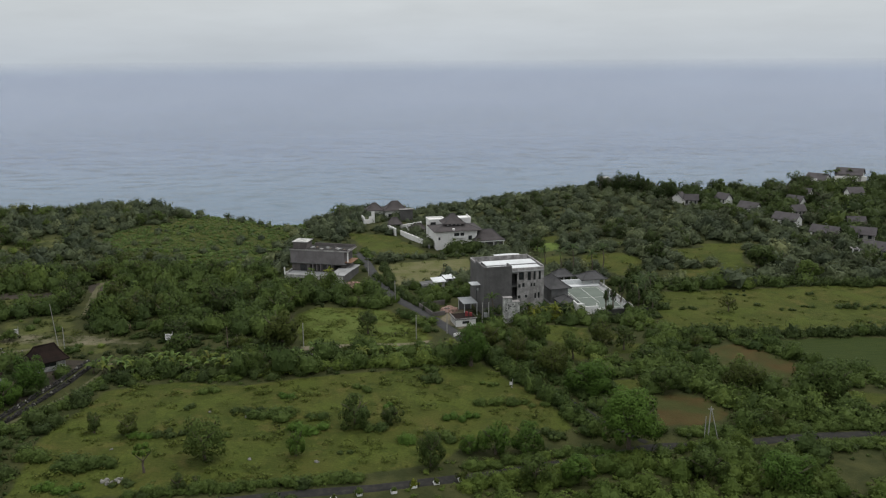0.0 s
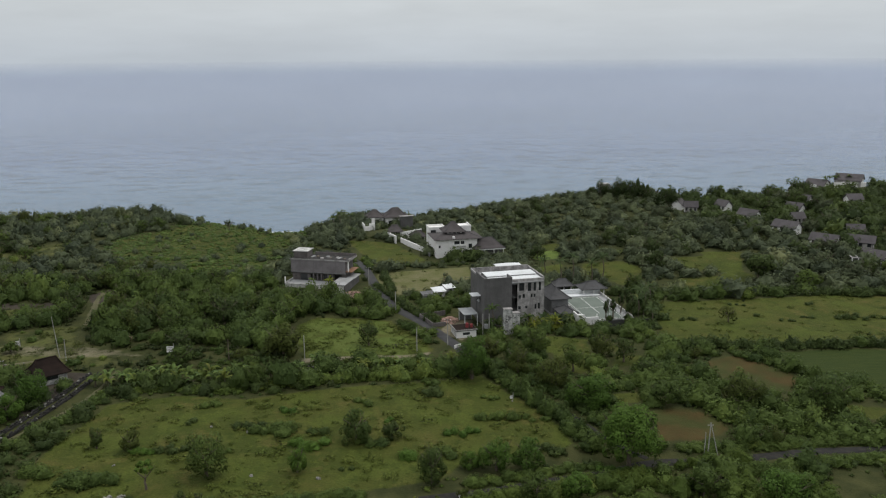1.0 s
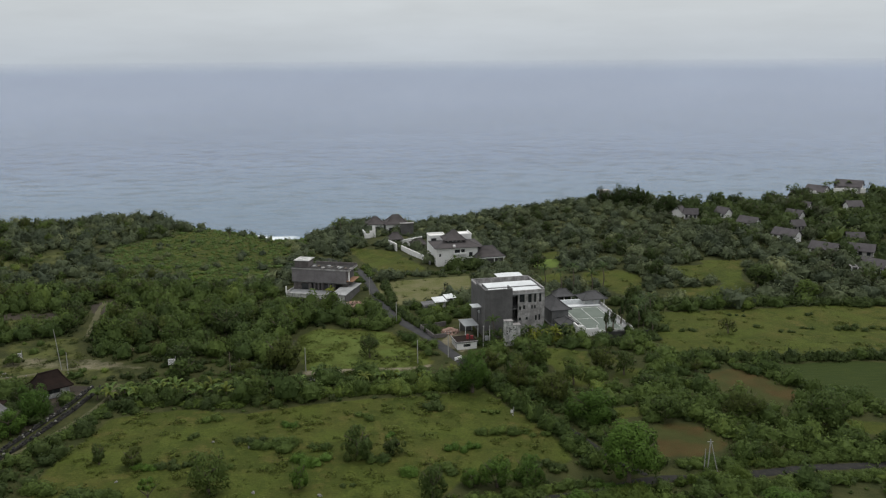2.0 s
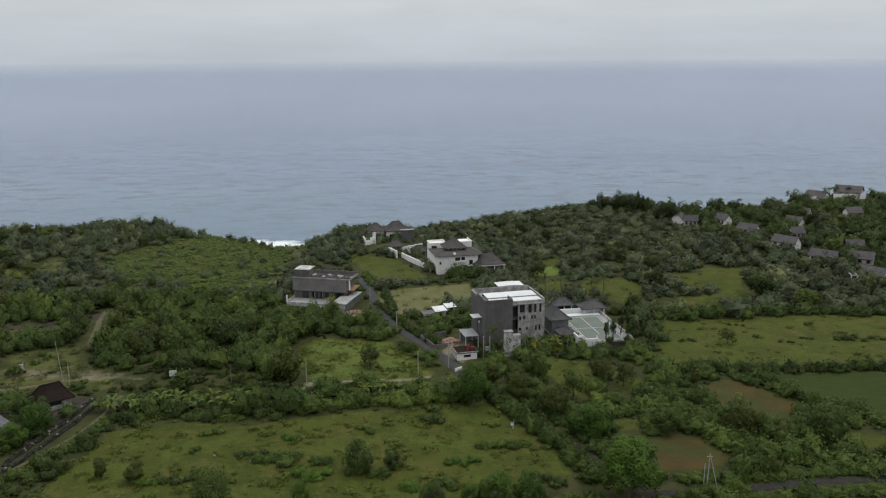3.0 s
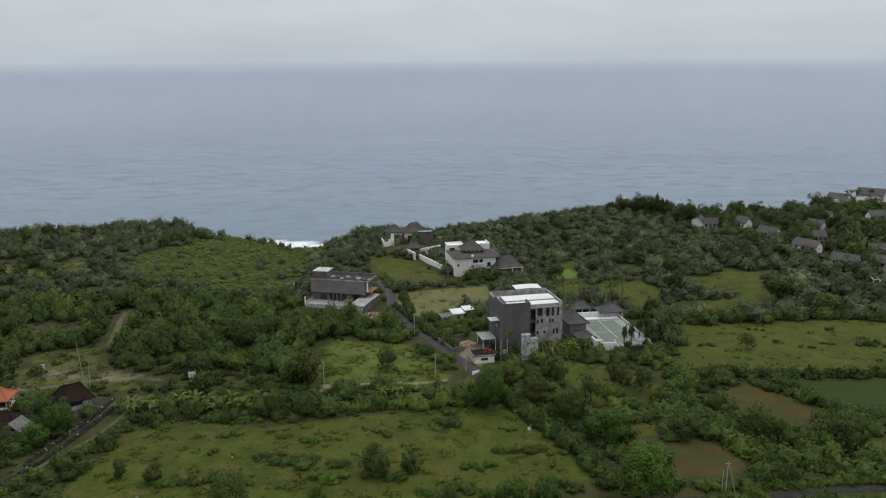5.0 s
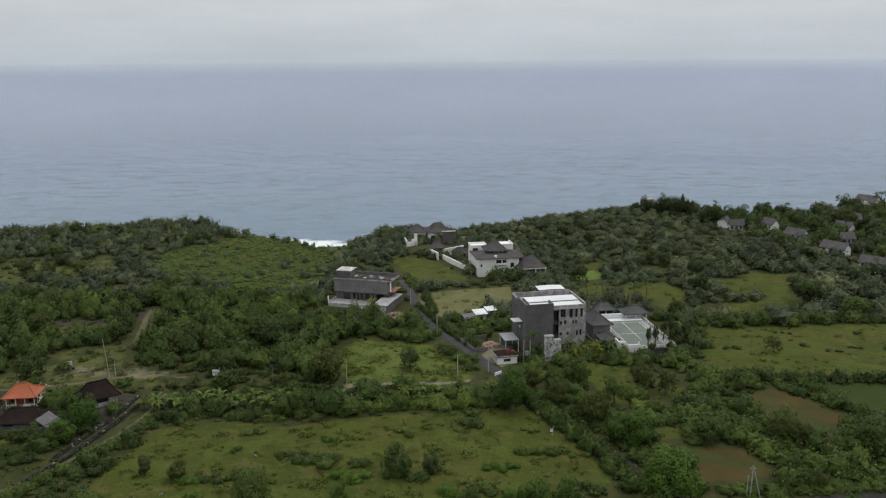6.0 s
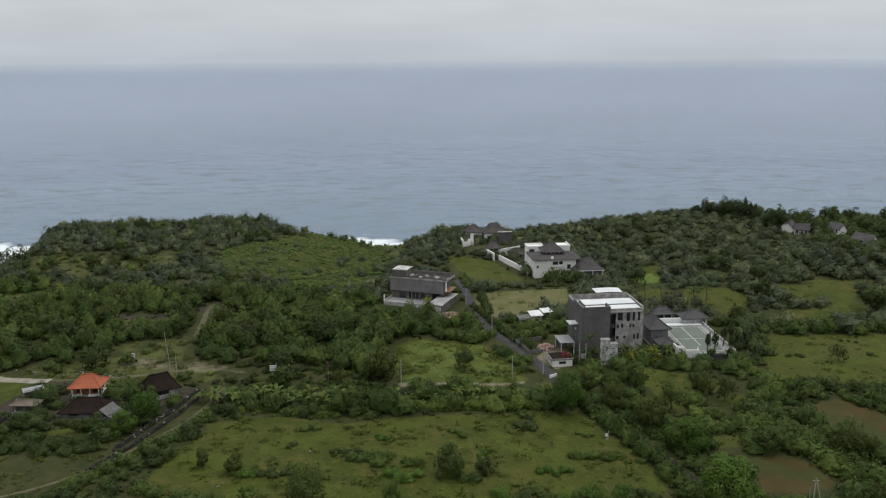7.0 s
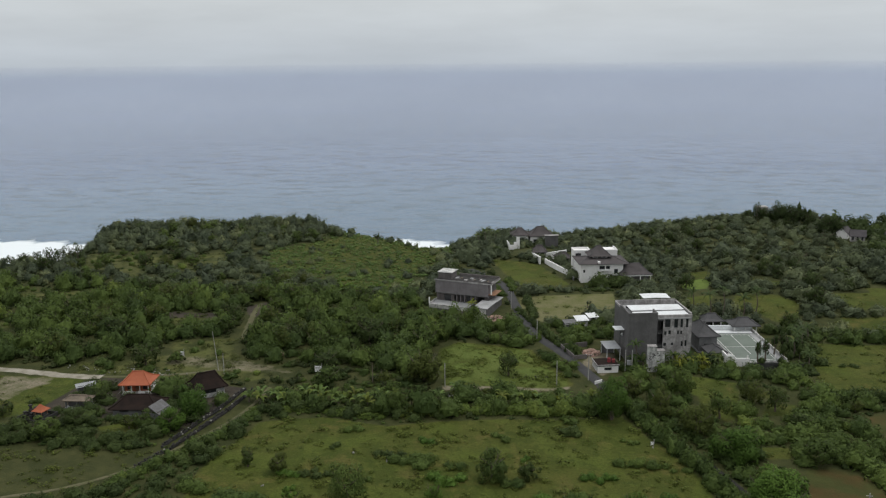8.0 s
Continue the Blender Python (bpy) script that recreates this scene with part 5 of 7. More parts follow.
# ---- the grey block by the road ----
def pane(parent, x0, x1, z0, z1, y=0.14, bars=1):
    """A framed window set back in its opening."""
    w = part("window", boxes((x0, x0 + 0.06, y - 0.03, y + 0.05, z0, z1), (x1 - 0.06, x1, y - 0.03, y + 0.05, z0, z1), (x0 + 0.06, x1 - 0.06, y - 0.03, y + 0.05, z0, z0 + 0.06),
                             (x0 + 0.06, x1 - 0.06, y - 0.03, y + 0.05, z1 - 0.06, z1)), METAL_DARK, parent)
    for k in range(bars):
        a0, a1 = x0 + 0.06 + (x1 - x0 - 0.12) * k / bars, x0 + 0.06 + (x1 - x0 - 0.12) * (k + 1) / bars
        part("pane", boxes((a0 + 0.01, a1 - 0.01, y, y + 0.02, z0 + 0.06, z1 - 0.06)), GLASS, w)
    return w


def ribbed(x0, x1, y0, y1, z):
    """A ribbed roofing sheet, its ribs along y, as one closed piece."""
    bm, n = bmesh.new(), max(2, int((x1 - x0) / 0.2))
    rows = [[bm.verts.new((x0 + (x1 - x0) * k / n, yy, z + dz + 0.05 * (k % 2))) for k in range(n + 1)] for yy, dz in ((y0, 0), (y1, 0), (y1, 0.04), (y0, 0.04))]
    for lo, up_ in zip(rows, rows[1:] + rows[:1]):
        for k in range(n):
            bm.faces.new((lo[k], lo[k + 1], up_[k + 1], up_[k]))
    for k in (0, n):
        bm.faces.new([r[k] for r in rows])
    bmesh.ops.recalc_face_normals(bm, faces=bm.faces)
    return bm


block = thing("concrete_building", 9.7, 193.6, 13.5, label="three-storey grey concrete building with dark wall panel and white roof sheets", category="building")
part("dark_wall", boxes((0, 6.9, 0, 0.35, -0.5, 12.0), (0, 0.35, 0.35, 7.6, -0.5, 12.0), (6.55, 6.9, 0.35, 3.2, -0.5, 12.0)), CONCRETE_DARK, block, "dark grey concrete wall without windows")
part("side_wall", boxes((0, 0.3, 7.6, 12.3, -0.5, 11.2)), CONCRETE_DARK, block)
part("side_wall", boxes((15.0, 15.3, 1.0, 12.3, -0.5, 11.2)), CONCRETE_MID, block)
part("back_wall", boxes((0.3, 15.0, 12.0, 12.3, -0.5, 11.3)), CONCRETE_PALE, block)
holes = [(2.0, 3.3, 8.2, 10.4), (4.2, 5.1, 8.0, 10.4), (5.7, 6.3, 8.0, 10.4), (7.0, 7.6, 8.0, 10.4), (1.9, 2.5, 6.3, 7.2), (2.9, 3.5, 6.4, 7.4), (5.0, 5.45, 6.4, 7.3), (5.75, 6.2, 6.4, 7.3),
         (1.8, 2.5, 3.6, 4.4), (3.6, 4.2, 3.7, 4.4), (6.0, 6.5, 3.4, 4.7), (6.9, 7.4, 3.4, 4.9), (0.0, 1.6, 0.3, 10.3)]
front = part("front_wall", facade(8.4, 11.2, 0.3, holes, -0.5), CONCRETE_PALE, block, "pale stained concrete wall with narrow windows")
front.matrix_basis = pose(6.9, 0.7, 0)
for h in holes[:-1]:
    pane(front, *h)
for z in (3.3, 6.6, 9.9):
    part("floor_slab", boxes((6.9, 15.0, 1.0, 11.9, z - 0.12, z + 0.12)), CONCRETE_MID, block)
part("stair_wall", boxes((7.0, 8.9, 3.4, 3.6, -0.5, 10.8)), CONCRETE_DARK, block)
for k in range(3):
    part("balcony_rail", boxes((6.95, 8.45, 0.78, 0.84, 3.42 + 3.3 * k, 3.5 + 3.3 * k), (6.95, 8.45, 0.78, 0.84, 4.2 + 3.3 * k, 4.26 + 3.3 * k), *[(7.0 + 0.28 * j, 7.04 + 0.28 * j, 0.79, 0.83, 3.5 + 3.3 * k, 4.2 + 3.3 * k) for j in range(6)]) if k < 2 else boxes((6.95, 8.45, 0.75, 1.0, 10.32, 10.6)), METAL_DARK, block)
part("roof_slab", boxes((0.3, 15.0, 0.4, 12.0, 10.25, 10.5)), CONCRETE_RAW, block)
for k in range(9):
    f = 2.0 + k * 1.42
    part("roof_sheet", ribbed(f, f + 1.40, 1.3, 4.6, 10.95), SHEET_WHITE, block)
    part("roof_sheet", ribbed(f, f + 1.40, 4.9, 9.4, 11.15), SHEET_WHITE, block)
part("roof_kerb", boxes((1.95, 14.9, 4.62, 4.88, 10.5, 11.1), (1.95, 14.9, 1.15, 1.28, 10.5, 10.94), (1.95, 14.9, 9.42, 9.55, 10.5, 11.1)), CONCRETE_MID, block)
part("parapet", boxes((15.0, 15.3, 1.0, 12.3, 11.2, 11.5), (0.0, 15.0, 12.05, 12.3, 11.3, 11.75), (0.0, 0.28, 7.6, 12.05, 11.2, 11.6)), CONCRETE_PALE, block, "pale concrete parapet")
part("side_lamp", boxes((-0.35, -0.02, 4.2, 4.5, 5.2, 5.9), (-0.6, -0.3, 4.0, 4.7, 5.5, 5.7)), SHEET_WHITE, block)
part("shade_fin", boxes((-2.2, -0.02, 3.0, 6.0, 7.0, 7.15)), SHEET_WHITE, block, "white flat canopy on the side wall")
part("canopy_post", boxes((-1.0, -0.85, 3.4, 3.55, 3.2, 7.0)), METAL_DARK, block)

relief = thing("gate_wall", 14.0, 187.6, 9, label="tall weathered white wall block with dark carved relief", category="wall")
relief.matrix_world = relief.matrix_world @ Matrix.Diagonal((0.85, 0.85, 0.95, 1))
part("tall_pier", boxes((0, 2.3, 0, 1.6, -0.3, 6.3), bevel=0.04), PLASTER_OLD, relief)
part("low_pier", boxes((2.34, 4.4, -0.15, 1.5, -0.3, 5.3), bevel=0.04), PLASTER_OLD, relief)
part("cap", boxes((-0.1, 2.4, -0.1, 1.7, 6.3, 6.5), bevel=0.03), CONCRETE_PALE, relief)
part("cap", boxes((2.41, 4.5, -0.25, 1.6, 5.3, 5.48), bevel=0.03), CONCRETE_PALE, relief)
bm = bmesh.new()
for k in range(30):
    a0, b0 = 0.15 + rng.random() * 3.7, 0.4 + rng.random() * 4.4
    yy = -0.05 if a0 + 0.35 < 2.3 else -0.2
    if a0 < 2.34 < a0 + 0.5:
        continue
    box(bm, a0, a0 + 0.15 + 0.25 * rng.random(), yy, yy + 0.1, b0, b0 + 0.15 + 0.4 * rng.random())
part("carving", bm, CONCRETE_DARK, relief, "dark raised carving")

gatehouse = thing("gatehouse", 2.2, 183.6, 15, label="low white gatehouse with flat dark roof beside the road", category="gatehouse")
gatehouse.matrix_world = pose(2.9, 185.6, float(height(3, 184)), 0, 0, 15) @ Matrix.Diagonal((0.95, 0.95, 0.66, 1))
gh = part("front_wall", facade(5.0, 2.5, 0.2, [(1.6, 3.4, 0.9, 1.9)], -0.3), PLASTER, gatehouse)
pane(gh, 1.6, 3.4, 0.9, 1.9, 0.1, 2)
part("side_wall", boxes((0, 0.2, 0.2, 5.0, -0.3, 2.5), (4.8, 5.0, 0.2, 5.0, -0.3, 2.5), (0.2, 4.8, 4.8, 5.0, -0.3, 2.5)), PLASTER_OLD, gatehouse)
part("roof", boxes((-0.25, 5.25, -0.25, 5.2, 2.5, 2.66), bevel=0.03), TILE_BROWN, gatehouse, "flat dark roof")
part("roof_kerb", boxes((-0.25, -0.1, -0.25, 5.2, 2.66, 3.0), (-0.1, 5.25, -0.25, -0.1, 2.66, 3.0)), CONCRETE_PALE, gatehouse, "pale roof kerb")
drum = thing("red_tank", 5.4, 188.6, z=float(height(3, 184)) + 1.757, label="small red tank on a flat dark roof", category="tank")
bm = bmesh.new()
rod(bm, (0, 0, 0), (0, 0, 0.95), 0.38, 0.36, 14)
rod(bm, (0, 0, 0.95), (0, 0, 1.1), 0.36, 0.12, 14)
part("body", bm, PAINT_RED, drum)
part("foot", boxes((0.65, 1.3, -0.3, 0.3, 0, 0.75)), PAINT_RED, drum)

carport = thing("carport", 4.2, 193.6, 14, label="grey flat sheet carport on thin posts", category="carport")
carport.matrix_world = pose(5.0, 194.0, float(height(5, 194)), 0, 0, 14) @ Matrix.Diagonal((0.8, 0.85, 0.92, 1))
part("roof", boxes((-0.3, 4.2, -0.2, 6.6, 3.2, 3.3)), SHEET_GREY, carport)
for px_, py_ in ((0, 0), (3.9, 0), (0, 6.2), (3.9, 6.2)):
    part("post", boxes((px_, px_ + 0.16, py_, py_ + 0.16, -0.2, 3.2)), SHEET_WHITE, carport)
part("back_panel", boxes((0.2, 3.9, 6.45, 6.55, 0.0, 3.1)), CONCRETE_MID, carport)


def utility_frame(x, y, turn):
    t = thing("transformer_frame", x, y, turn, label="pale twin-post electrical frame with crossbars", category="utility frame")
    for px_ in (0.0, 1.5):
        bm = bmesh.new()
        rod(bm, (px_, 0, -0.3), (px_, 0, 5.4), 0.13, 0.09)
        part("post", bm, POLE, t)
    for z in (2.0, 3.6, 4.9):
        part("crossbar", boxes((-0.3, 1.8, -0.06, 0.06, z, z + 0.12)), METAL_DARK, t)
    part("box", boxes((0.35, 1.15, -0.45, -0.07, 1.9, 3.0), bevel=0.04), SHEET_GREY, t)
    return t


utility_frame(9.0, 187.0, 10)

plot_wall = thing("plot_wall", -2.6, 193.0, 24, label="low weathered grey wall round a plot of rubble", category="wall")
part("side", boxes((0, 0.2, 0, 8.5, -0.3, 1.1), bevel=0.03), CONCRETE_WARM, plot_wall)
part("side", boxes((0.2, 7, 8.3, 8.5, -0.3, 1.1), bevel=0.03), CONCRETE_WARM, plot_wall)
part("side", boxes((0.2, 3.4, 0, 0.2, -0.3, 1.0), bevel=0.03), CONCRETE_WARM, plot_wall)


def rocks(name, x, y, rx, ry, count, size, material, label, category, rise=0.5):
    """A heap of separate angular stones, joined."""
    bm = bmesh.new()
    for _ in range(count):
        a, r = rng.random() * math.tau, rng.random() ** 0.6
        p = Vector((math.cos(a) * r * rx, math.sin(a) * r * ry, 0))
        s_ = size * (0.4 + 0.9 * rng.random())
        m = Matrix.Translation(p + Vector((0, 0, rise * (1 - r) + 0.1 * s_))) @ pose(0, 0, 0, 360 * rng.random(), 360 * rng.random(), 360 * rng.random()) @ Matrix.Diagonal((s_, s_ * (0.5 + 0.5 * rng.random()), s_ * (0.35 + 0.4 * rng.random()), 1))
        bmesh.ops.create_icosphere(bm, subdivisions=1, radius=0.5, matrix=m)
    ob = part(name, bm, material)
    ob.location = (x, y, float(height(x, y)))
    return tagged(ob, label, category, kind="stuff")


rocks("rubble_heap", 1.4, 198.0, 2.3, 2.4, 130, 0.75, RUBBLE, "heap of pinkish brick rubble in a walled plot", "rubble", 1.0)
rocks("rubble_heap", -22.6, 220.5, 2.6, 1.6, 90, 0.8, RUBBLE, "pinkish broken bricks beside a road and a house", "rubble", 0.6)
rocks("rubble_heap", -28, 223.5, 3.0, 1.8, 110, 0.8, STONE_PALE, "scattered pale building rubble beside a house", "rubble", 0.4)
rocks("rubble_heap", -24.8, 224.2, 2.4, 1.5, 80, 0.8, RUBBLE, "pinkish and grey rubble beside a concrete house", "rubble", 0.5)
rocks("rubble_heap", -25.2, 167.2, 4.5, 1.3, 110, 0.7, STONE_PALE, "broken pale stones under bushes beside a plot", "rubble", 0.4)
rocks("rubble_heap", -13, 180.5, 6.0, 1.5, 40, 0.4, STONE, "scattered stones across a grass plot", "rubble", 0.1)
rocks("rubble_heap", -104, 170.5, 16, 2.6, 60, 0.45, STONE_PALE, "scattered white limestone along a dirt track", "rubble", 0.1)
rocks("rubble_heap", -48.5, 113.3, 2.2, 1.0, 22, 0.8, STONE_PALE, "flat pale stones lying in grass", "rubble", 0.0)
for bx, by, s_ in [(-19.5, 118.8, 0.7), (-30, 120, 0.6), (-41, 138, 0.5), (12.8, 148.6, 0.5), (-34, 135.5, 0.7), (-53, 124, 0.5), (-8, 152, 0.4)]:
    ob = rocks("boulder", bx, by, 0.4 * s_, 0.3 * s_, 4, s_ * 0.9, STONE_PALE, "pale boulder lying in meadow grass", "boulder", 0.05)
    ob["kind"] = ""
    del ob["kind"]

# ---- court and pavilions beside the block ----
court = thing("sports_court", 34.0, 195.5, 10, label="green sports court with pale border and low white walls", category="sports court")
part("slab", boxes((0, 12.5, 0, 24, -0.4, 0.7)), CONCRETE_RAW, court)
part("surface", boxes((1.2, 11.0, 1.2, 21.2, 0.7, 0.715)), COURT, court, "green painted playing surface")
for r in ((1.6, 10.6, 2.0, 2.1), (1.6, 10.6, 20.4, 20.5), (1.6, 1.7, 2.1, 20.4), (10.5, 10.6, 2.1, 20.4), (6.05, 6.15, 6.0, 20.4), (1.7, 10.5, 11.2, 11.3)):
    part("line", boxes((*r, 0.715, 0.722)), PLASTER, court)
part("far_wall", boxes((-0.2, 12.7, 23.6, 24.0, 0.0, 2.2), (0.4, 12, 21.4, 23.5, 0.72, 0.95), bevel=0.05), SHEET_WHITE, court, "white wall and ledge")
part("side_wall", boxes((-0.25, 0.15, 0.0, 23.6, -0.4, 1.6), bevel=0.04), CONCRETE_PALE, court)
part("side_wall", boxes((12.4, 12.7, 0.0, 23.6, -0.4, 1.4), bevel=0.04), PLASTER_OLD, court)
part("front_wall", boxes((-0.25, 12.75, -0.25, 0.0, -0.4, 1.1), bevel=0.03), PLASTER_OLD, court)
part("pier", boxes((-1.9, -0.3, -0.3, 0.1, -0.4, 2.7), (-1.9, -1.55, 0.1, 3.0, -0.4, 2.7), bevel=0.04), PLASTER, court, "white corner wall")
part("wing_wall", boxes((0.2, 3.4, -0.62, -0.3, -0.4, 2.0), (3.45, 5.2, -0.62, -0.3, -0.4, 1.3), bevel=0.03), PLASTER, court, "stepped white front wall")
part("side_ledge", boxes((-0.9, -0.3, 5.2, 20.0, -0.4, 1.0)), CONCRETE_DARK, court, "dark planted ledge")
for k in range(5):
    part("post", boxes((-0.2 + 3.2 * k, 0.0 + 3.2 * k, -0.22, -0.05, 1.1, 2.6)), PLASTER, court)


fence = thing("fence", 37.0, 193.2, 10, label="low dark metal fence in front of a sports court", category="fence")
for k in range(8):
    part("post", boxes((1.9 * k, 1.9 * k + 0.1, 0, 0.1, -0.3, 1.7)), METAL_DARK, fence)
    if k < 7:
        part("panel", boxes((1.9 * k + 0.12, 1.9 * k + 1.88, 0.03, 0.07, 0.0, 1.55)), METAL_DARK, fence)


def columnar(x, y, tall):
    t = thing("cypress", x, y, label="narrow dark columnar tree beside a court", category="tree")
    bm = bmesh.new()
    rod(bm, (0, 0, -0.2), (0, 0, tall * 0.5), 0.12, 0.07, 7)
    part("trunk", bm, BARK, t)
    c, face = parted(crown(420, 14, 0.3, 1.0, skirt=-0.5))
    lo, hi_ = c[..., 2].min(), c[..., 2].max()
    f = (c[..., 2] - lo) / (hi_ - lo)
    c[..., 2] = tall * (0.28 + 0.72 * f)
    c[..., :2] *= (0.85 * np.sin(np.pi * np.clip(0.12 + 0.86 * f, 0, 1)))[..., None]
    ob = new("crown", leaf_mesh("crown", c, np.full(len(c), 0.2), LEAF_DARK, face))
    ob.parent = t


for cx_, cy_, th in ((45.6, 199.2, 5.2), (46.3, 196.3, 5.0), (49.4, 200.0, 5.2), (44.2, 194.4, 3.4), (39.8, 194.2, 3.0)):
    columnar(cx_, cy_, th)


def pavilion(x, y, turn, w, dpt, eave, rise, roof, label, wall=None, open_sides=True, ridge=0.35, category="pavilion", over=0.7):
    """A hip-roofed pavilion: floor, posts or walls with openings, beams and roof."""
    t = thing("pavilion" if open_sides else "house", x, y, turn, label=label, category=category)
    wall = wall or PLASTER
    part("plinth", boxes((-w / 2 - 0.2, w / 2 + 0.2, -dpt / 2 - 0.2, dpt / 2 + 0.2, -1.2, 0.25), bevel=0.04), CONCRETE_RAW, t)
    if open_sides:
        n = max(2, int(w / 2.6))
        for k in range(n + 1):
            for yy in (-dpt / 2, dpt / 2 - 0.25):
                xx = -w / 2 + (w - 0.25) * k / n
                part("post", boxes((xx, xx + 0.25, yy, yy + 0.25, 0.25, eave)), wall, t)
        part("beam", boxes((-w / 2, w / 2, -dpt / 2 - 0.02, -dpt / 2 + 0.27, eave - 0.28, eave + 0.1), (-w / 2, w / 2, dpt / 2 - 0.27, dpt / 2 + 0.02, eave - 0.28, eave + 0.1)), wall, t)
        part("back_wall", boxes((-w / 2 + 0.3, w / 2 - 0.3, dpt / 2 - 1.5, dpt / 2 - 1.3, 0.25, eave)), CONCRETE_DARK, t)
    else:
        n = max(1, int(w / 3.2))
        openings = [(w * (k + 0.28) / n, w * (k + 0.72) / n, 0.9, min(2.1, eave - 0.3)) for k in range(n)]
        f = part("front_wall", facade(w, eave + 0.1, 0.22, openings, -1.0), wall, t)
        f.matrix_basis = pose(-w / 2, -dpt / 2, 0)
        for o in openings:
            pane(f, *o, 0.1, 2)
        part("side_wall", boxes((-w / 2, -w / 2 + 0.2, -dpt / 2 + 0.22, dpt / 2, -1.0, eave + 0.1), (w / 2 - 0.2, w / 2, -dpt / 2 + 0.22, dpt / 2, -1.0, eave + 0.1), (-w / 2 + 0.2, w / 2 - 0.2, dpt / 2 - 0.2, dpt / 2, -1.0, eave + 0.1)), wall, t)
    rf = part("roof", hip(-w / 2 - over, w / 2 + over, -dpt / 2 - over, dpt / 2 + over, eave + 0.1, rise, ridge), roof, t)
    hip_caps(rf, roof, -w / 2 - over, w / 2 + over, -dpt / 2 - over, dpt / 2 + over, eave + 0.1, rise, ridge)
    return t


pavilion(32.6, 225.0, 12, 4.4, 3.8, 2.0, 1.5, SHINGLE_GREY, "hip-roofed garden pavilion with dark shingles and white posts")
pavilion(40.2, 222.0, 12, 6.0, 4.2, 2.0, 1.6, SHINGLE_GREY, "dark-roofed open pavilion with white posts behind a court")
pavilion(30.2, 200.6, 13, 3.8, 4.2, 2.0, 1.2, SHINGLE_GREY, "low grey-roofed annex beside a sports court", CONCRETE_MID, False, category="house", over=0.5)
pavilion(28.2, 208.5, 13, 4.4, 9.0, 4.0, 2.2, SHINGLE_GREY, "grey-roofed house between a tall block and a court", CONCRETE_MID, False, category="house")
awning = thing("flat_canopy", 15.2, 229.5, 12, label="white curved canopy roof on dark posts behind trees", category="canopy")
bm = bmesh.new()
for k in range(8):
    f0, f1 = k / 8, (k + 1) / 8
    box(bm, 7.5 * f0, 7.5 * f1, 0, 4.5, 5.9 + 0.14 * math.sin(math.pi * (f0 + f1) / 2), 6.0 + 0.14 * math.sin(math.pi * (f0 + f1) / 2))
part("roof", bm, SHEET_WHITE, awning)
for px_, py_ in ((0.3, 0.3), (7.0, 0.3), (0.3, 4.0), (7.0, 4.0)):
    part("post", boxes((px_, px_ + 0.2, py_, py_ + 0.2, -0.5, 5.95)), METAL_DARK, awning)
part("wall", boxes((0.5, 7, 2.0, 4.2, -0.5, 4.6)), CONCRETE_DARK, awning)
part("counter", boxes((1.5, 3.0, 1.2, 1.9, 4.0, 4.7), (4.2, 6.0, 1.2, 1.9, 4.0, 4.7), (0.5, 7.0, 0.5, 2.0, 3.7, 4.0)), SHEET_WHITE, awning)


def shed(x, y, turn, w, dpt, tall, slope, roof, wall, label, name="shed"):
    """A lean-to: plank or plaster walls with a doorway and a sloping ribbed sheet roof."""
    t = thing(name, x, y, turn, label=label, category="shed")
    f = part("front_wall", facade(w, tall, 0.12, [(w * 0.35, w * 0.35 + 0.9, 0.0, 1.9)], -0.3), wall, t)
    part("side_wall", boxes((0, 0.12, 0.12, dpt, -0.3, tall), (w - 0.12, w, 0.12, dpt, -0.3, tall), (0.12, w - 0.12, dpt - 0.12, dpt, -0.3, tall + slope * 0.8)), wall, t)
    part("roof", ribbed(-0.3, w + 0.3, 0, dpt + 0.8, 0), roof, t).matrix_basis = pose(0, -0.4, tall, math.degrees(math.atan2(slope, dpt)))
    return t


shed(-5.2, 216.5, 22, 2.9, 2.2, 1.5, 0.4, SHEET_OLD, CONCRETE_MID, "small grey shed with sheet roof beside a dry meadow")
shed(-2.3, 219.6, 22, 2.9, 2.4, 1.7, 0.5, SHEET_WHITE, PLASTER_OLD, "white shed with sheet roof beside a hedge")
shed(0.8, 223.2, 24, 2.4, 2.0, 1.7, 0.4, SHEET_WHITE, PLASTER_OLD, "small white shed with sheet roof")
post = thing("wooden_post", 0.2, 237.5, label="dark wooden post standing in a dry meadow", category="post")
bm = bmesh.new()
rod(bm, (0, 0, -0.2), (0, 0, 1.5), 0.16, 0.12, 7)
part("body", bm, TIMBER_OLD, post)
rocks("earth_mound", 1.5, 232.5, 1.4, 0.9, 40, 0.7, TIMBER_OLD, "small mound of brown earth in a dry meadow", "mound", 0.4)

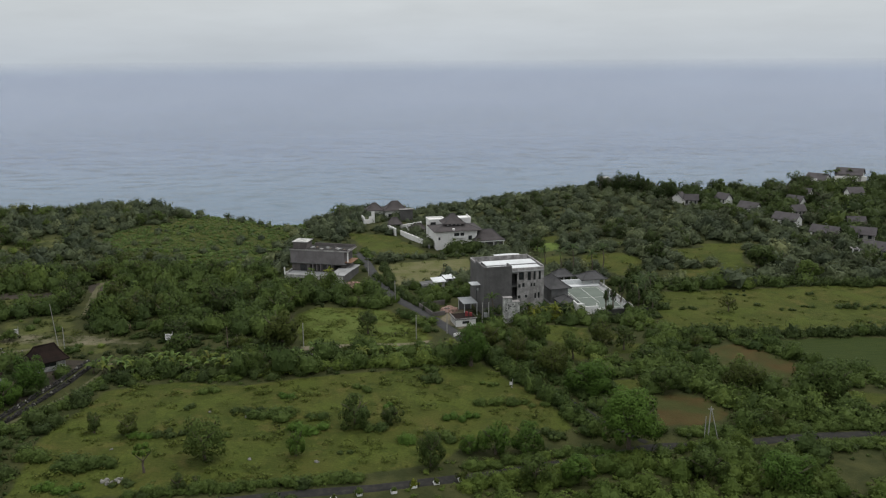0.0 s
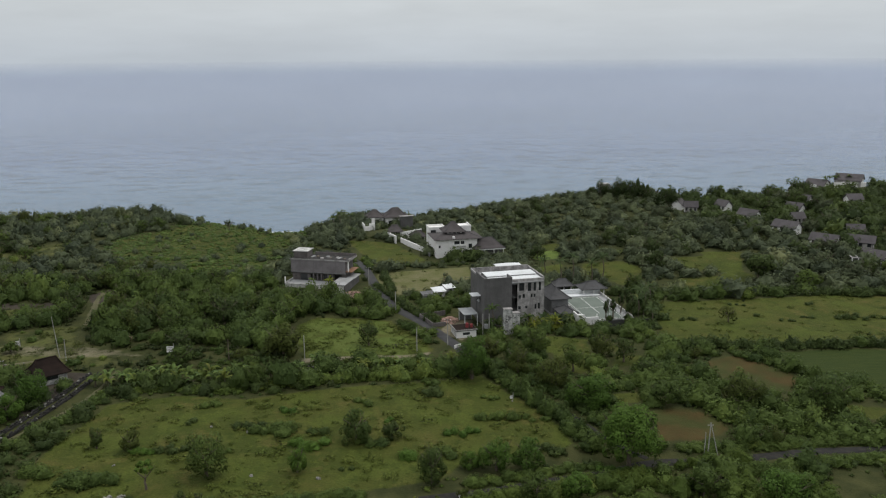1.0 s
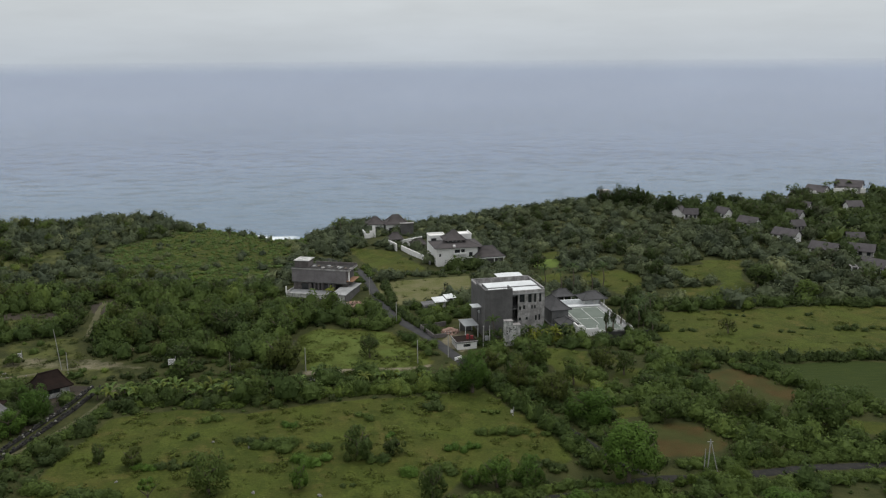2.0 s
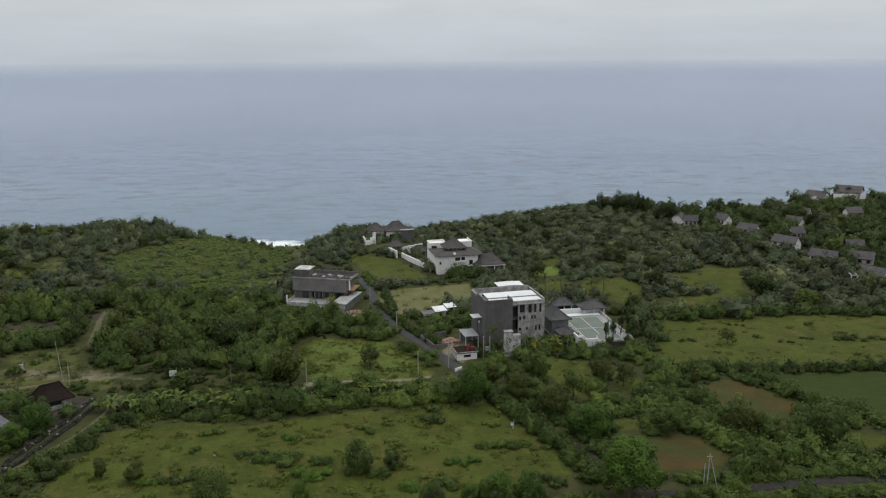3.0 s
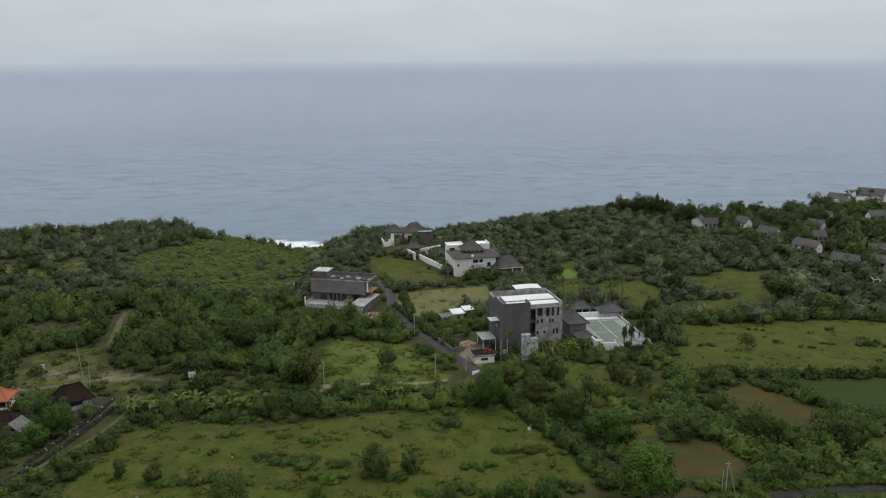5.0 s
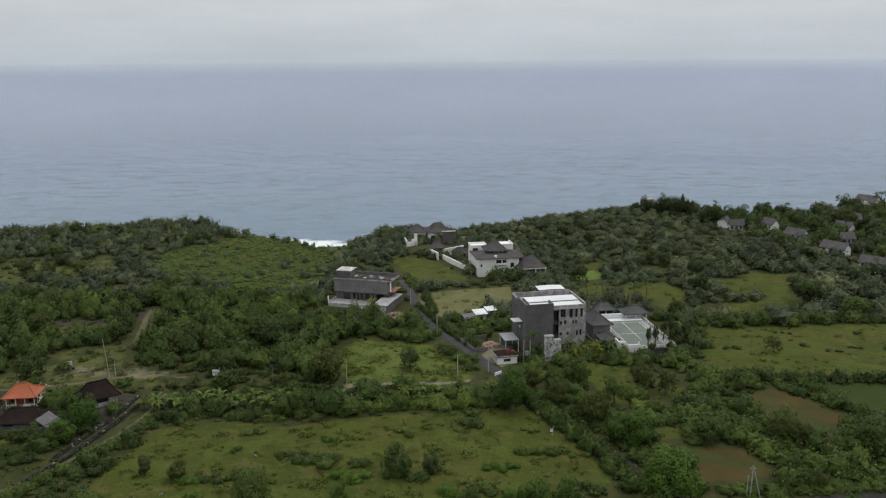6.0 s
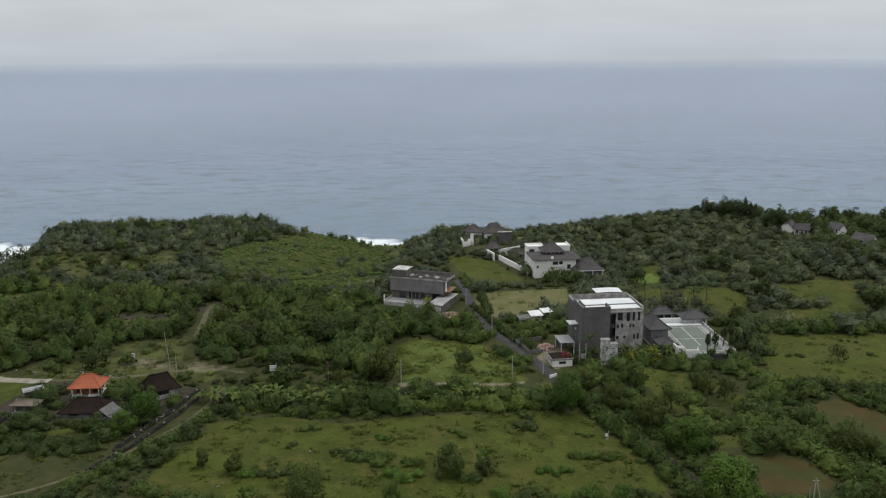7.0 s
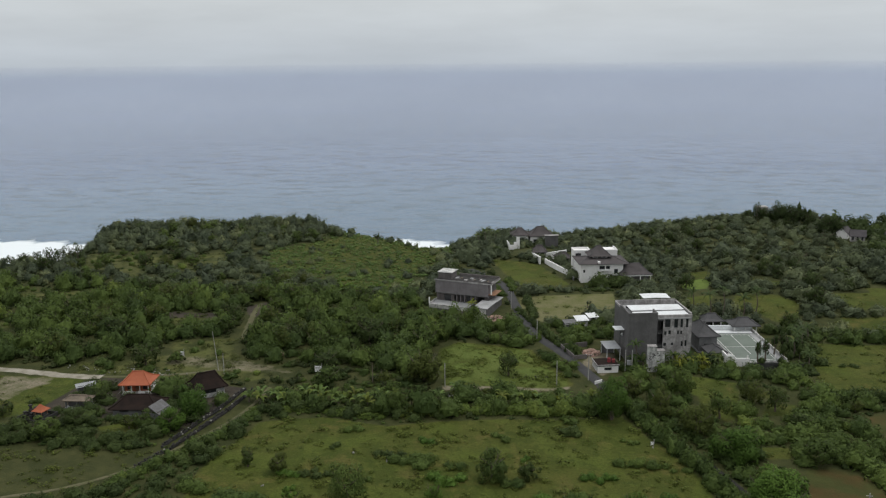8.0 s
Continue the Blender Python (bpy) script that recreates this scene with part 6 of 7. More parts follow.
for bx, by, bw, bh, mt in [(22, 190.8, 3.5, 2.0, LEAF_YELLOW), (26, 191.8, 4.0, 2.4, LEAF_YELLOW), (29.5, 193, 3.0, 2.2, LEAF), (12.5, 188.5, 2.5, 2.0, LEAF_DRY), (8.2, 189.5, 2.5, 2.2, LEAF_DARK)]:
    bush(bx, by, bw, bh, mt, "yellow-green garden bush at the foot of a concrete building" if mt is LEAF_YELLOW else "green garden bush at the foot of a concrete building", 0.4)
for px_, py_ in ((17.8, 190.6), (20.6, 191.4), (22.8, 191.2), (25.3, 192.6), (27.8, 193.6), (30.2, 193.4), (13.2, 191.2), (19.5, 190.2), (21.5, 189.6), (24.0, 190.8), (26.6, 191.8), (29.0, 192.6), (12.4, 190.6), (10.6, 189.0)):
    palm(px_, py_, 1.2 + 0.9 * rng.random(), 2.1, "young yellow-green palm at the foot of a concrete building", 12, 0.24, 1.2, LEAF_YELLOW if 20 < px_ < 27 else LEAF_PALM)
for bx, by, bw, bh in [(1.0, 263.4, 3.4, 2.8), (4.4, 263.8, 4.4, 5.2), (8.6, 265.2, 4.6, 5.4), (11.8, 266.4, 3.8, 4.2), (16.0, 267.0, 3.4, 2.0), (-3.5, 224.5, 3, 1.6), (2.0, 223, 3.5, 1.8), (-7.5, 218.5, 3, 1.6), (1.8, 220.8, 3.0, 2.2), (-0.6, 217.2, 2.6, 1.6), (4.2, 223.5, 3.0, 2.4), (-4.0, 214.6, 3.0, 1.5)]:
    bush(bx, by, bw, bh, LEAF_DARK, "dark green garden bush in front of a white wall", 0.4)
for bx, by, bw, bh in [(49.5, 208, 4.5, 3.4), (51.5, 204, 4.5, 3.2), (53, 199, 5, 3.0), (51, 214, 5, 3.6), (47, 221, 5, 3.4), (50, 195, 4, 2.6), (54, 208, 5, 3.2)]:
    bush(bx, by, bw, bh, LEAF_DARK, "dark green garden bush beside a court", 0.4)

# ---- concrete house across the road ----
house = thing("concrete_house", -44.0, 237.0, -13, z=-0.14, label="unfinished grey concrete house with flat roof and terrace", category="house")
openings = [(2.4, 4.6, 0.7, 2.7), (5.6, 6.3, 0.4, 2.8), (6.9, 7.5, 0.2, 2.8), (8.1, 8.7, 0.2, 2.8), (9.4, 10.6, 0.2, 2.8), (11.4, 12.0, 0.2, 2.8), (12.8, 15.0, 0.4, 2.8)]
lower = part("lower_wall", facade(16.6, 3.3, 0.3, openings, -1.5), CONCRETE_WARM, house)
lower.matrix_basis = pose(0, 0.9, 0)
pane(lower, *openings[0], 0.14, 2)
pane(lower, *openings[4], 0.14, 2)
for a_ in (6.45, 7.65, 8.85, 11.0, 12.2):
    part("column", boxes((a_, a_ + 0.22, 0.25, 0.5, -1.0, 3.3)), CONCRETE_BAND, house)
part("inner_wall", boxes((0.4, 16.2, 3.2, 3.4, -0.8, 3.3)), CONCRETE_DARK, house)
part("end_wall", boxes((0, 0.3, 1.2, 7.0, -1.5, 3.3), (0.3, 16.6, 6.7, 7.0, -1.5, 3.3), (16.3, 16.6, 1.2, 6.7, -1.5, 3.3)), CONCRETE_WARM, house)
part("floor_slab", boxes((-0.1, 16.7, -0.05, 7.0, 3.3, 3.5)), CONCRETE_MID, house)
part("upper_wall", boxes((0, 16.4, 0.0, 0.3, 3.5, 7.05), (0, 0.3, 0.3, 6.7, 3.5, 7.05), (0, 16.4, 6.7, 7.0, 3.5, 7.05), (16.1, 16.4, 0.3, 2.2, 3.5, 7.05)), CONCRETE_BAND, house, "grey concrete upper wall band")
part("timber_panel", boxes((16.45, 18.4, 0.2, 6.2, 3.9, 4.05)), TIMBER, house, "orange timber deck")
part("end_panel", boxes((16.12, 16.4, 2.5, 6.6, 3.55, 6.95)), CONCRETE_DARK, house)
part("roof_slab", boxes((-0.2, 17.6, -0.1, 7.2, 7.05, 7.2), bevel=0.02), STONE, house, "dark flat roof")
part("parapet", boxes((4.9, 17.5, 6.9, 7.15, 7.2, 7.9), (17.25, 17.5, 2.5, 6.9, 7.2, 7.55)), CONCRETE_WARM, house, "low weathered parapet")
part("roof_edge", boxes((-0.25, 17.65, -0.16, -0.1, 7.0, 7.38), (17.6, 17.68, -0.1, 7.2, 7.02, 7.38)), CONCRETE_PALE, house, "pale roof edge")
part("roof_beam", boxes((17.1, 17.4, 0.3, 0.6, 4.05, 7.05)), PLASTER, house)
part("roof_room", boxes((0.4, 4.4, 1.4, 5.8, 7.2, 9.1)), CONCRETE_WARM, house)
part("roof_room_lid", boxes((0.1, 4.8, 1.1, 6.1, 9.1, 9.26), bevel=0.02), PLASTER_OLD, house, "pale flat lid")
for k in range(15):
    a_, w_, y_ = 5.0 + 0.85 * k, 0.3 + 0.9 * rng.random(), 0.5 + 4.2 * rng.random()
    part("roof_board", boxes((a_, a_ + w_, y_, y_ + 0.5 + 1.6 * rng.random(), 7.21, 7.28 + 0.25 * rng.random())), (CONCRETE_RAW, CONCRETE_DARK, TIMBER_OLD, SHINGLE, CONCRETE_PALE)[k % 5], house)
part("terrace", boxes((0.1, 11.9, -4.6, 0.8, -1.2, 0.85)), CONCRETE_RAW, house, "pale concrete terrace")
part("terrace_wall", boxes((0.0, 12.0, -4.85, -4.6, 0.0, 1.15), (-0.1, 0.12, -4.6, 0.8, -1.2, 1.4)), PLASTER_OLD, house, "low white terrace wall")
part("retaining_wall", boxes((0.02, 11.98, -4.8, -4.62, -3.2, 0.0)), CONCRETE_DARK, house, "dark retaining wall below the terrace")
part("terrace_post", boxes((-0.1, 0.2, -4.85, -4.55, 1.15, 3.0)), PLASTER, house)
part("wing_roof", boxes((14.7, 19.1, -8.2, -0.2, 2.2, 2.4), (16.75, 19.3, -0.2, 5.2, 2.2, 2.4), bevel=0.02), CONCRETE_RAW, house, "pale flat roof slab of the lower wing")
part("wing_wall", boxes((14.9, 15.1, -7.9, -0.1, -2.6, 2.2), (18.7, 18.9, -7.9, 4.9, -2.6, 2.2)), CONCRETE_DARK, house)
part("wing_front", boxes((15.1, 18.7, -7.9, -7.7, -2.6, 2.2)), PLASTER_OLD, house, "stained pale front wall of the wing")
palm(-32.2, 229.6, 3.4, 1.9, "palm with yellowing fronds on a terrace", 12, 0.22, 0.9, LEAF_YELLOW)
bush(-34.0, 226.8, 3.0, 2.2, LEAF_YELLOW, "yellow-green garden bush beside a concrete terrace", 0.3)

# ---- white villa ----
villa = thing("villa", -2.2, 267.0, 12, z=0.4, label="large white villa with dark tiered hip roofs", category="villa")
vf = part("front_wall", facade(15.5, 7.2, 0.3, [(0.8, 1.6, 3.4, 4.6), (6.8, 8.8, 4.6, 6.2), (9.2, 10.6, 4.8, 6.2), (12.2, 13.6, 2.8, 4.8)], -3.0), PLASTER, villa)
for h in ((0.8, 1.6, 3.4, 4.6), (6.8, 8.8, 4.6, 6.2), (9.2, 10.6, 4.8, 6.2), (12.2, 13.6, 2.8, 4.8)):
    pane(vf, *h, 0.14, 2)
part("side_wall", boxes((0, 0.3, 0.3, 16, -3.0, 7.2), (15.2, 15.5, 0.3, 16, -3.0, 7.2), (0.3, 15.2, 15.7, 16, -3.0, 7.2)), PLASTER, villa)
part("lower_roof", hip(-0.9, 17.6, -1.2, 13.0, 7.3, 1.6, 0.5), SHINGLE, villa, "dark shingle lower roof")
hip_caps(villa, SHINGLE_GREY, -0.9, 17.6, -1.2, 13.0, 7.3, 1.6, 0.5)
up = part("upper_wall", facade(5.4, 9.4, 0.25, [(0.4 + 1.6 * k, 1.6 + 1.6 * k, 8.6, 9.2) for k in range(3)], 5.0), PLASTER, villa)
up.matrix_basis = pose(5.2, 4.6, 0)
for k in range(3):
    pane(up, 0.4 + 1.6 * k, 1.6 + 1.6 * k, 8.6, 9.2, 0.1)
part("upper_side", boxes((5.2, 5.45, 4.85, 10, 5.0, 9.4), (10.35, 10.6, 4.85, 10, 5.0, 9.4)), PLASTER, villa)
part("upper_roof", hip(3.6, 12.2, 3.4, 11.6, 9.4, 3.8, 0.15), SHINGLE, villa, "dark steep hip roof")
hip_caps(villa, SHINGLE_GREY, 3.6, 12.2, 3.4, 11.6, 9.4, 3.8, 0.15)
part("white_box", boxes((0.0, 6.2, 13.6, 19.2, -3.0, 8.9), bevel=0.03), PLASTER, villa, "white flat-topped block")
part("white_box_rim", boxes((-0.1, 6.3, 13.5, 13.8, 8.9, 9.6), (-0.1, 0.2, 13.8, 19.3, 8.9, 9.6), (6.0, 6.3, 13.8, 19.3, 8.9, 9.6), (0.2, 6.0, 19.0, 19.3, 8.9, 9.6)), PLASTER, villa)
part("white_box", boxes((10.2, 16.0, 11.6, 18.5, -3.0, 9.6), bevel=0.03), PLASTER, villa, "white flat-topped block")
part("white_box_rim", boxes((10.1, 16.1, 11.5, 11.8, 9.6, 10.2), (15.8, 16.1, 11.8, 18.6, 9.6, 10.2)), PLASTER, villa)
for x0, x1 in ((0.6, 2.6), (7.6, 10.0)):
    part("dark_loggia", boxes((x0, x1, 13.3, 13.48, 5.0, 8.3)), GLASS, villa)
part("dormer", boxes((6.2, 7.0, -0.4, 0.6, 7.2, 8.2)), PLASTER, villa)
for cx_ in (0.3, 4.6, 11.0):
    part("buttress", boxes((cx_, cx_ + 0.5, -0.35, 0.0, -3.0, 7.0), bevel=0.03), PLASTER, villa)
part("balcony", boxes((6.4, 11.0, -1.0, -0.05, 4.2, 4.4), (6.4, 11.0, -1.0, -0.9, 4.4, 5.0)), PLASTER, villa)
villa.matrix_world = villa.matrix_world @ Matrix.Diagonal((0.88, 0.88, 0.76, 1))
wing = thing("villa_wing", 14.2, 272.3, 14, label="low villa wing with dark hip roof and white eaves", category="villa wing")
part("wall", boxes((-5.5, 5.5, -3.5, 3.5, -3.0, 2.7)), CONCRETE_DARK, wing)
part("fascia", boxes((-6.5, 6.5, -4.5, -4.3, 2.5, 3.05), (6.3, 6.5, -4.3, 4.3, 2.5, 3.05), (-6.5, -6.3, -4.3, 4.3, 2.5, 3.05)), PLASTER, wing, "white fascia")
part("roof", hip(-6.6, 6.6, -4.6, 4.6, 3.1, 3.4, 0.4), SHINGLE, wing)
hip_caps(wing, SHINGLE_GREY, -6.6, 6.6, -4.6, 4.6, 3.1, 3.4, 0.4)
for k in range(4):
    part("post", boxes((-6.2 + 4.0 * k, -5.9 + 4.0 * k, -4.3, -4.0, -3.0, 2.6)), PLASTER, wing)
wing.matrix_world = wing.matrix_world @ Matrix.Diagonal((0.82, 0.85, 0.85, 1))


def garden_wall(ax, ay, bx, by, tall, material, label, thick=0.3, posts=True, z0=-1.6):
    """A straight garden wall with a coping and piers."""
    ln, turn = math.hypot(bx - ax, by - ay), math.degrees(math.atan2(by - ay, bx - ax))
    t = thing("garden_wall", ax, ay, turn, label=label, category="wall")
    part("body", boxes((0, ln, -thick / 2, thick / 2, z0, tall), bevel=0.02), material, t)
    part("coping", boxes((-0.05, ln + 0.05, -thick / 2 - 0.08, thick / 2 + 0.08, tall, tall + 0.12)), material, t)
    if posts:
        for k in range(int(ln / 3) + 1):
            xx = min(ln - 0.4, 3.0 * k)
            part("pier", boxes((xx, xx + 0.4, -thick / 2 - 0.1, thick / 2 + 0.1, z0, tall + 0.25)), material, t)
    return t


WHITE_WALL = "white plastered garden wall with piers"
garden_wall(-20.5, 299, -16.5, 291, 2.2, PLASTER, WHITE_WALL)
garden_wall(-14.9, 293, -6.5, 277, 1.5, PLASTER, WHITE_WALL)
garden_wall(-15.0, 298, -8.0, 304, 2.4, PLASTER, WHITE_WALL)
garden_wall(-6.4, 276.8, -4.4, 269, 1.2, CONCRETE_MID, "grey garden wall with piers above a slope")
pavilion(-17.5, 300, 10, 4.0, 4.0, 2.6, 2.0, SHINGLE, "small dark-roofed pavilion behind a white garden wall")
pavilion(-9.0, 296, 10, 4.5, 3.5, 2.2, 1.8, SHINGLE, "low dark-roofed pavilion in a villa garden")
pavilion(-19.0, 330, 12, 8.5, 6.0, 3.4, 3.2, SHINGLE, "dark hip-roofed coastal house with white walls", open_sides=False, ridge=0.25, category="house")
pavilion(-27.0, 329, 12, 6.0, 5.5, 3.2, 2.4, SHINGLE, "dark hip-roofed coastal house with white walls", open_sides=False, ridge=0.2, category="house")
terrace = thing("white_terrace", -29.5, 312, 15, label="white stepped terrace wall above the sea", category="terrace")
part("body", boxes((0, 2.0, 0, 0.4, -2, 1.8), (2.0, 4.2, 1.2, 1.6, -2, 2.6), (3.4, 4.6, 3.4, 3.8, -2, 4.0), (0, 0.3, 0.4, 6, -2, 2.4), bevel=0.02), PLASTER, terrace)
part("roof", boxes((15.0, 20.5, 6.2, 8.2, 3.6, 3.75)), CONCRETE_PALE, terrace)
part("wall", boxes((15.3, 20.2, 6.5, 8.0, -2, 3.6)), CONCRETE_DARK, terrace)

# ---- distant houses in the trees ----
def cottage(x, y, turn, w, dpt, eave, rise, wall):
    """A long low house: walls with a door and windows, white gable ends and a ridged roof."""
    t = thing("house", x, y, turn, label="distant pale house with long grey ridged roof among trees", category="house", group="houses among the cliff-top trees")
    openings = [(w * (k + 0.25) / 3, w * (k + 0.7) / 3, 0.6, 1.9) for k in range(3)]
    f = part("front_wall", facade(w, eave, 0.2, openings, -1.5), wall, t)
    f.matrix_basis = pose(-w / 2, -dpt / 2, 0)
    for o in openings:
        pane(f, *o, 0.1)
    part("back_wall", boxes((-w / 2 + 0.2, w / 2 - 0.2, dpt / 2 - 0.2, dpt / 2, -1.5, eave)), wall, t)
    for s_ in (-1, 1):
        bm = boxes((min(s_ * w / 2, s_ * (w / 2 - 0.2)), max(s_ * w / 2, s_ * (w / 2 - 0.2)), -dpt / 2 + 0.2, dpt / 2, -1.5, eave))
        a_, b_ = s_ * w / 2, s_ * (w / 2 - 0.2)
        vs = [bm.verts.new(p) for p in ((a_, -dpt / 2, eave), (a_, dpt / 2, eave), (a_, 0, eave + rise), (b_, -dpt / 2, eave), (b_, dpt / 2, eave), (b_, 0, eave + rise))]
        for q in ((0, 1, 2), (5, 4, 3), (0, 2, 5, 3), (1, 4, 5, 2), (0, 3, 4, 1)):
            bm.faces.new([vs[k] for k in q])
        bmesh.ops.recalc_face_normals(bm, faces=bm.faces)
        part("gable_wall", bm, PLASTER, t)
    for s_ in (-1, 1):
        bm = bmesh.new()
        rise_, run = rise * 1.12, dpt / 2 * 1.12
        low, top = (s_ * run, eave - 0.1 * rise), (0.0, eave + rise + 0.12)
        vs = [bm.verts.new((x_, yy, zz + dz)) for dz in (0.0, 0.16) for x_, (yy, zz) in ((-w / 2 - 0.5, low), (w / 2 + 0.5, low), (w / 2 + 0.5, top), (-w / 2 - 0.5, top))]
        for q in ((0, 1, 2, 3), (7, 6, 5, 4), (0, 4, 5, 1), (1, 5, 6, 2), (2, 6, 7, 3), (3, 7, 4, 0)):
            bm.faces.new([vs[k] for k in q])
        bmesh.ops.recalc_face_normals(bm, faces=bm.faces)
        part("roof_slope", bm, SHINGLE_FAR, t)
    return t


for hx, hy, hw, hd, turn, wall in FAR_HOUSES:
    cottage(hx, hy, turn, hw * (0.72 if hy > 378 else 0.58), hd * (0.66 if hy > 378 else 0.56), 3.6 if hy > 378 else 2.0, 2.4 if hy > 378 else 1.9, wall)
ruin = thing("white_frame_house", 102.5, 295.5, 8, label="unfinished white house frame among trees", category="house")
ruin.matrix_world = ruin.matrix_world @ Matrix.Diagonal((0.55, 0.55, 0.5, 1))
part("slab", boxes((0, 6.5, 0, 5, 2.9, 3.15), (0, 4.2, 0, 3.0, 5.6, 5.85)), CONCRETE_PALE, ruin)
for k in range(4):
    part("post", boxes((2.0 * k, 2.0 * k + 0.35, 0, 0.35, -0.5, 5.6)), PLASTER, ruin)
part("wall", boxes((0.4, 6.2, 3.0, 3.2, -0.5, 5.6)), CONCRETE_DARK, ruin)
ruin2 = thing("white_frame_house", 123, 247, -10, label="white house frame with sloping beams among trees", category="house")
ruin2.matrix_world = ruin2.matrix_world @ Matrix.Diagonal((0.8, 0.8, 0.7, 1))
part("slab", boxes((0, 5, 0, 0.6, 4.2, 4.4), (0, 0.5, 0.6, 4, 4.2, 4.4), (2.2, 2.7, 0.6, 4, 4.2, 4.4)), CONCRETE_PALE, ruin2)
for k in range(3):
    part("post", boxes((2.2 * k, 2.2 * k + 0.35, 0, 0.35, -0.5, 4.2)), PLASTER, ruin2)
part("wall", boxes((0.4, 4.6, 2.8, 3.0, -0.5, 4.2)), CONCRETE_DARK, ruin2)
for ax, ay, bx, by in ((154, 377, 162, 375), (160, 372.5, 166, 371.5), (176, 376.5, 190, 375.5)):
    garden_wall(ax, ay, bx, by, 3.4, PLASTER, "white terrace wall below houses on the skyline", 0.4, False)
# skyline clump on the right-hand cliff with cypresses
CLUMP = "tall dark tree in a clump on the cliff top"
for tx, ty, th, tw in ((66.2, 352, 7.6, 5.2), (69.4, 353, 5.6, 5.6), (72.0, 351, 6.8, 5.8), (75.0, 347.5, 8.4, 9.0), (79.2, 349, 8.2, 8.4), (74.6, 354, 8.6, 6.2), (82.6, 352, 8.0, 5.8), (85.6, 349.5, 6.0, 5.0), (63.0, 352, 4.2, 4.6)):
    tree(tx, ty, th, tw, LEAF_DARK, CLUMP, 1300, 0.11, 26, 0.03, tint=0.12, dense=True)
for tx, ty, th in ((82.4, 353.0, 8.9), (84.6, 352.4, 7.0), (86.2, 351.6, 6.6)):
    columnar(tx, ty, th)
cliff_house = thing("white_cliff_house", 68.0, 360, 5, label="white flat-roofed house behind dark trees on a cliff", category="house")
part("wall", boxes((0, 4, 0, 4, -1, 4.4)), CONCRETE_PALE, cliff_house)
part("roof", boxes((-0.2, 4.2, -0.2, 4.2, 4.4, 4.6)), CONCRETE_PALE, cliff_house)

# ---- family compound beside the dirt track ----
orange = thing("tiled_house", -95.1, 159.4, 10, label="small white house with bright orange tiled hip roof", category="house")
orange.matrix_world = orange.matrix_world @ Matrix.Diagonal((0.78, 0.82, 0.88, 1))
part("plinth", boxes((-3.9, 3.9, -3.0, 3.2, -0.6, 0.45), bevel=0.04), PLASTER_OLD, orange)
of = part("front_wall", facade(7.2, 2.9, 0.2, [(0.7, 1.9, 0.9, 2.2), (3.0, 3.9, 0.45, 2.4), (5.0, 6.2, 0.9, 2.2)], 0.3), TILE_ORANGE, orange, "orange painted front wall")
of.matrix_basis = pose(-3.6, -1.2, 0)
for h in ((0.7, 1.9, 0.9, 2.2), (5.0, 6.2, 0.9, 2.2)):
    pane(of, *h, 0.08, 2)
part("door", boxes((-0.6, 0.3, -1.1, -1.03, 0.45, 2.4)), TIMBER, orange)
part("side_wall", boxes((-3.6, -3.4, -1.0, 3.0, 0.3, 2.9), (3.4, 3.6, -1.0, 3.0, 0.3, 2.9), (-3.4, 3.4, 2.8, 3.0, 0.3, 2.9)), PLASTER, orange)
for k in range(4):
    part("post", boxes((-3.6 + 2.33 * k, -3.4 + 2.33 * k, -2.8, -2.6, 0.45, 2.9)), PLASTER, orange)
part("porch_rail", boxes((-3.4, -0.8, -2.75, -2.65, 0.45, 1.1), (0.6, 3.4, -2.75, -2.65, 0.45, 1.1)), PLASTER, orange)
part("roof", hip(-4.4, 4.4, -3.6, 3.9, 2.9, 2.3, 0.35), TILE_ORANGE, orange)
hip_caps(orange, TILE_ORANGE, -4.4, 4.4, -3.6, 3.9, 2.9, 2.3, 0.35, 0.14)
bm = boxes((-6.2, -4.3, -2.4, 2.2, 0, 0.08))
part("lean_to", bm, SHEET_GREY, orange, "grey sheet lean-to roof").matrix_basis = pose(-1.2, 0, 1.5, 0, -20, 0)

pavilion(-89.4, 149.2, 8, 8.8, 5.0, 1.6, 2.0, TILE_BROWN, "old house with dark brown tiled roof in a family compound", CONCRETE_MID, False, 0.45, "house")
pavilion(-79.8, 160.3, 40, 6.2, 4.5, 2.0, 2.8, TILE_BROWN, "old house with dark brown tiled roof beside a track", PLASTER_OLD, False, 0.5, "house")
shed(-83.2, 145.4, 82, 3.6, 2.0, 1.3, 1.3, SHEET_OLD, CONCRETE_MID, "grey sheet-roofed shed beside brown tiled roofs")
shed(-107.2, 155.4, 40, 3.6, 1.5, 1.7, 0.12, SHEET_GREY, CONCRETE_DARK, "open shed with pale sloping sheet roof")
pavilion(-103.0, 149.4, 6, 4.8, 2.2, 1.8, 0.7, TIMBER_OLD, "low open shelter with thin brown roof", CONCRETE_MID, True, 0.6, "shelter", 0.4)

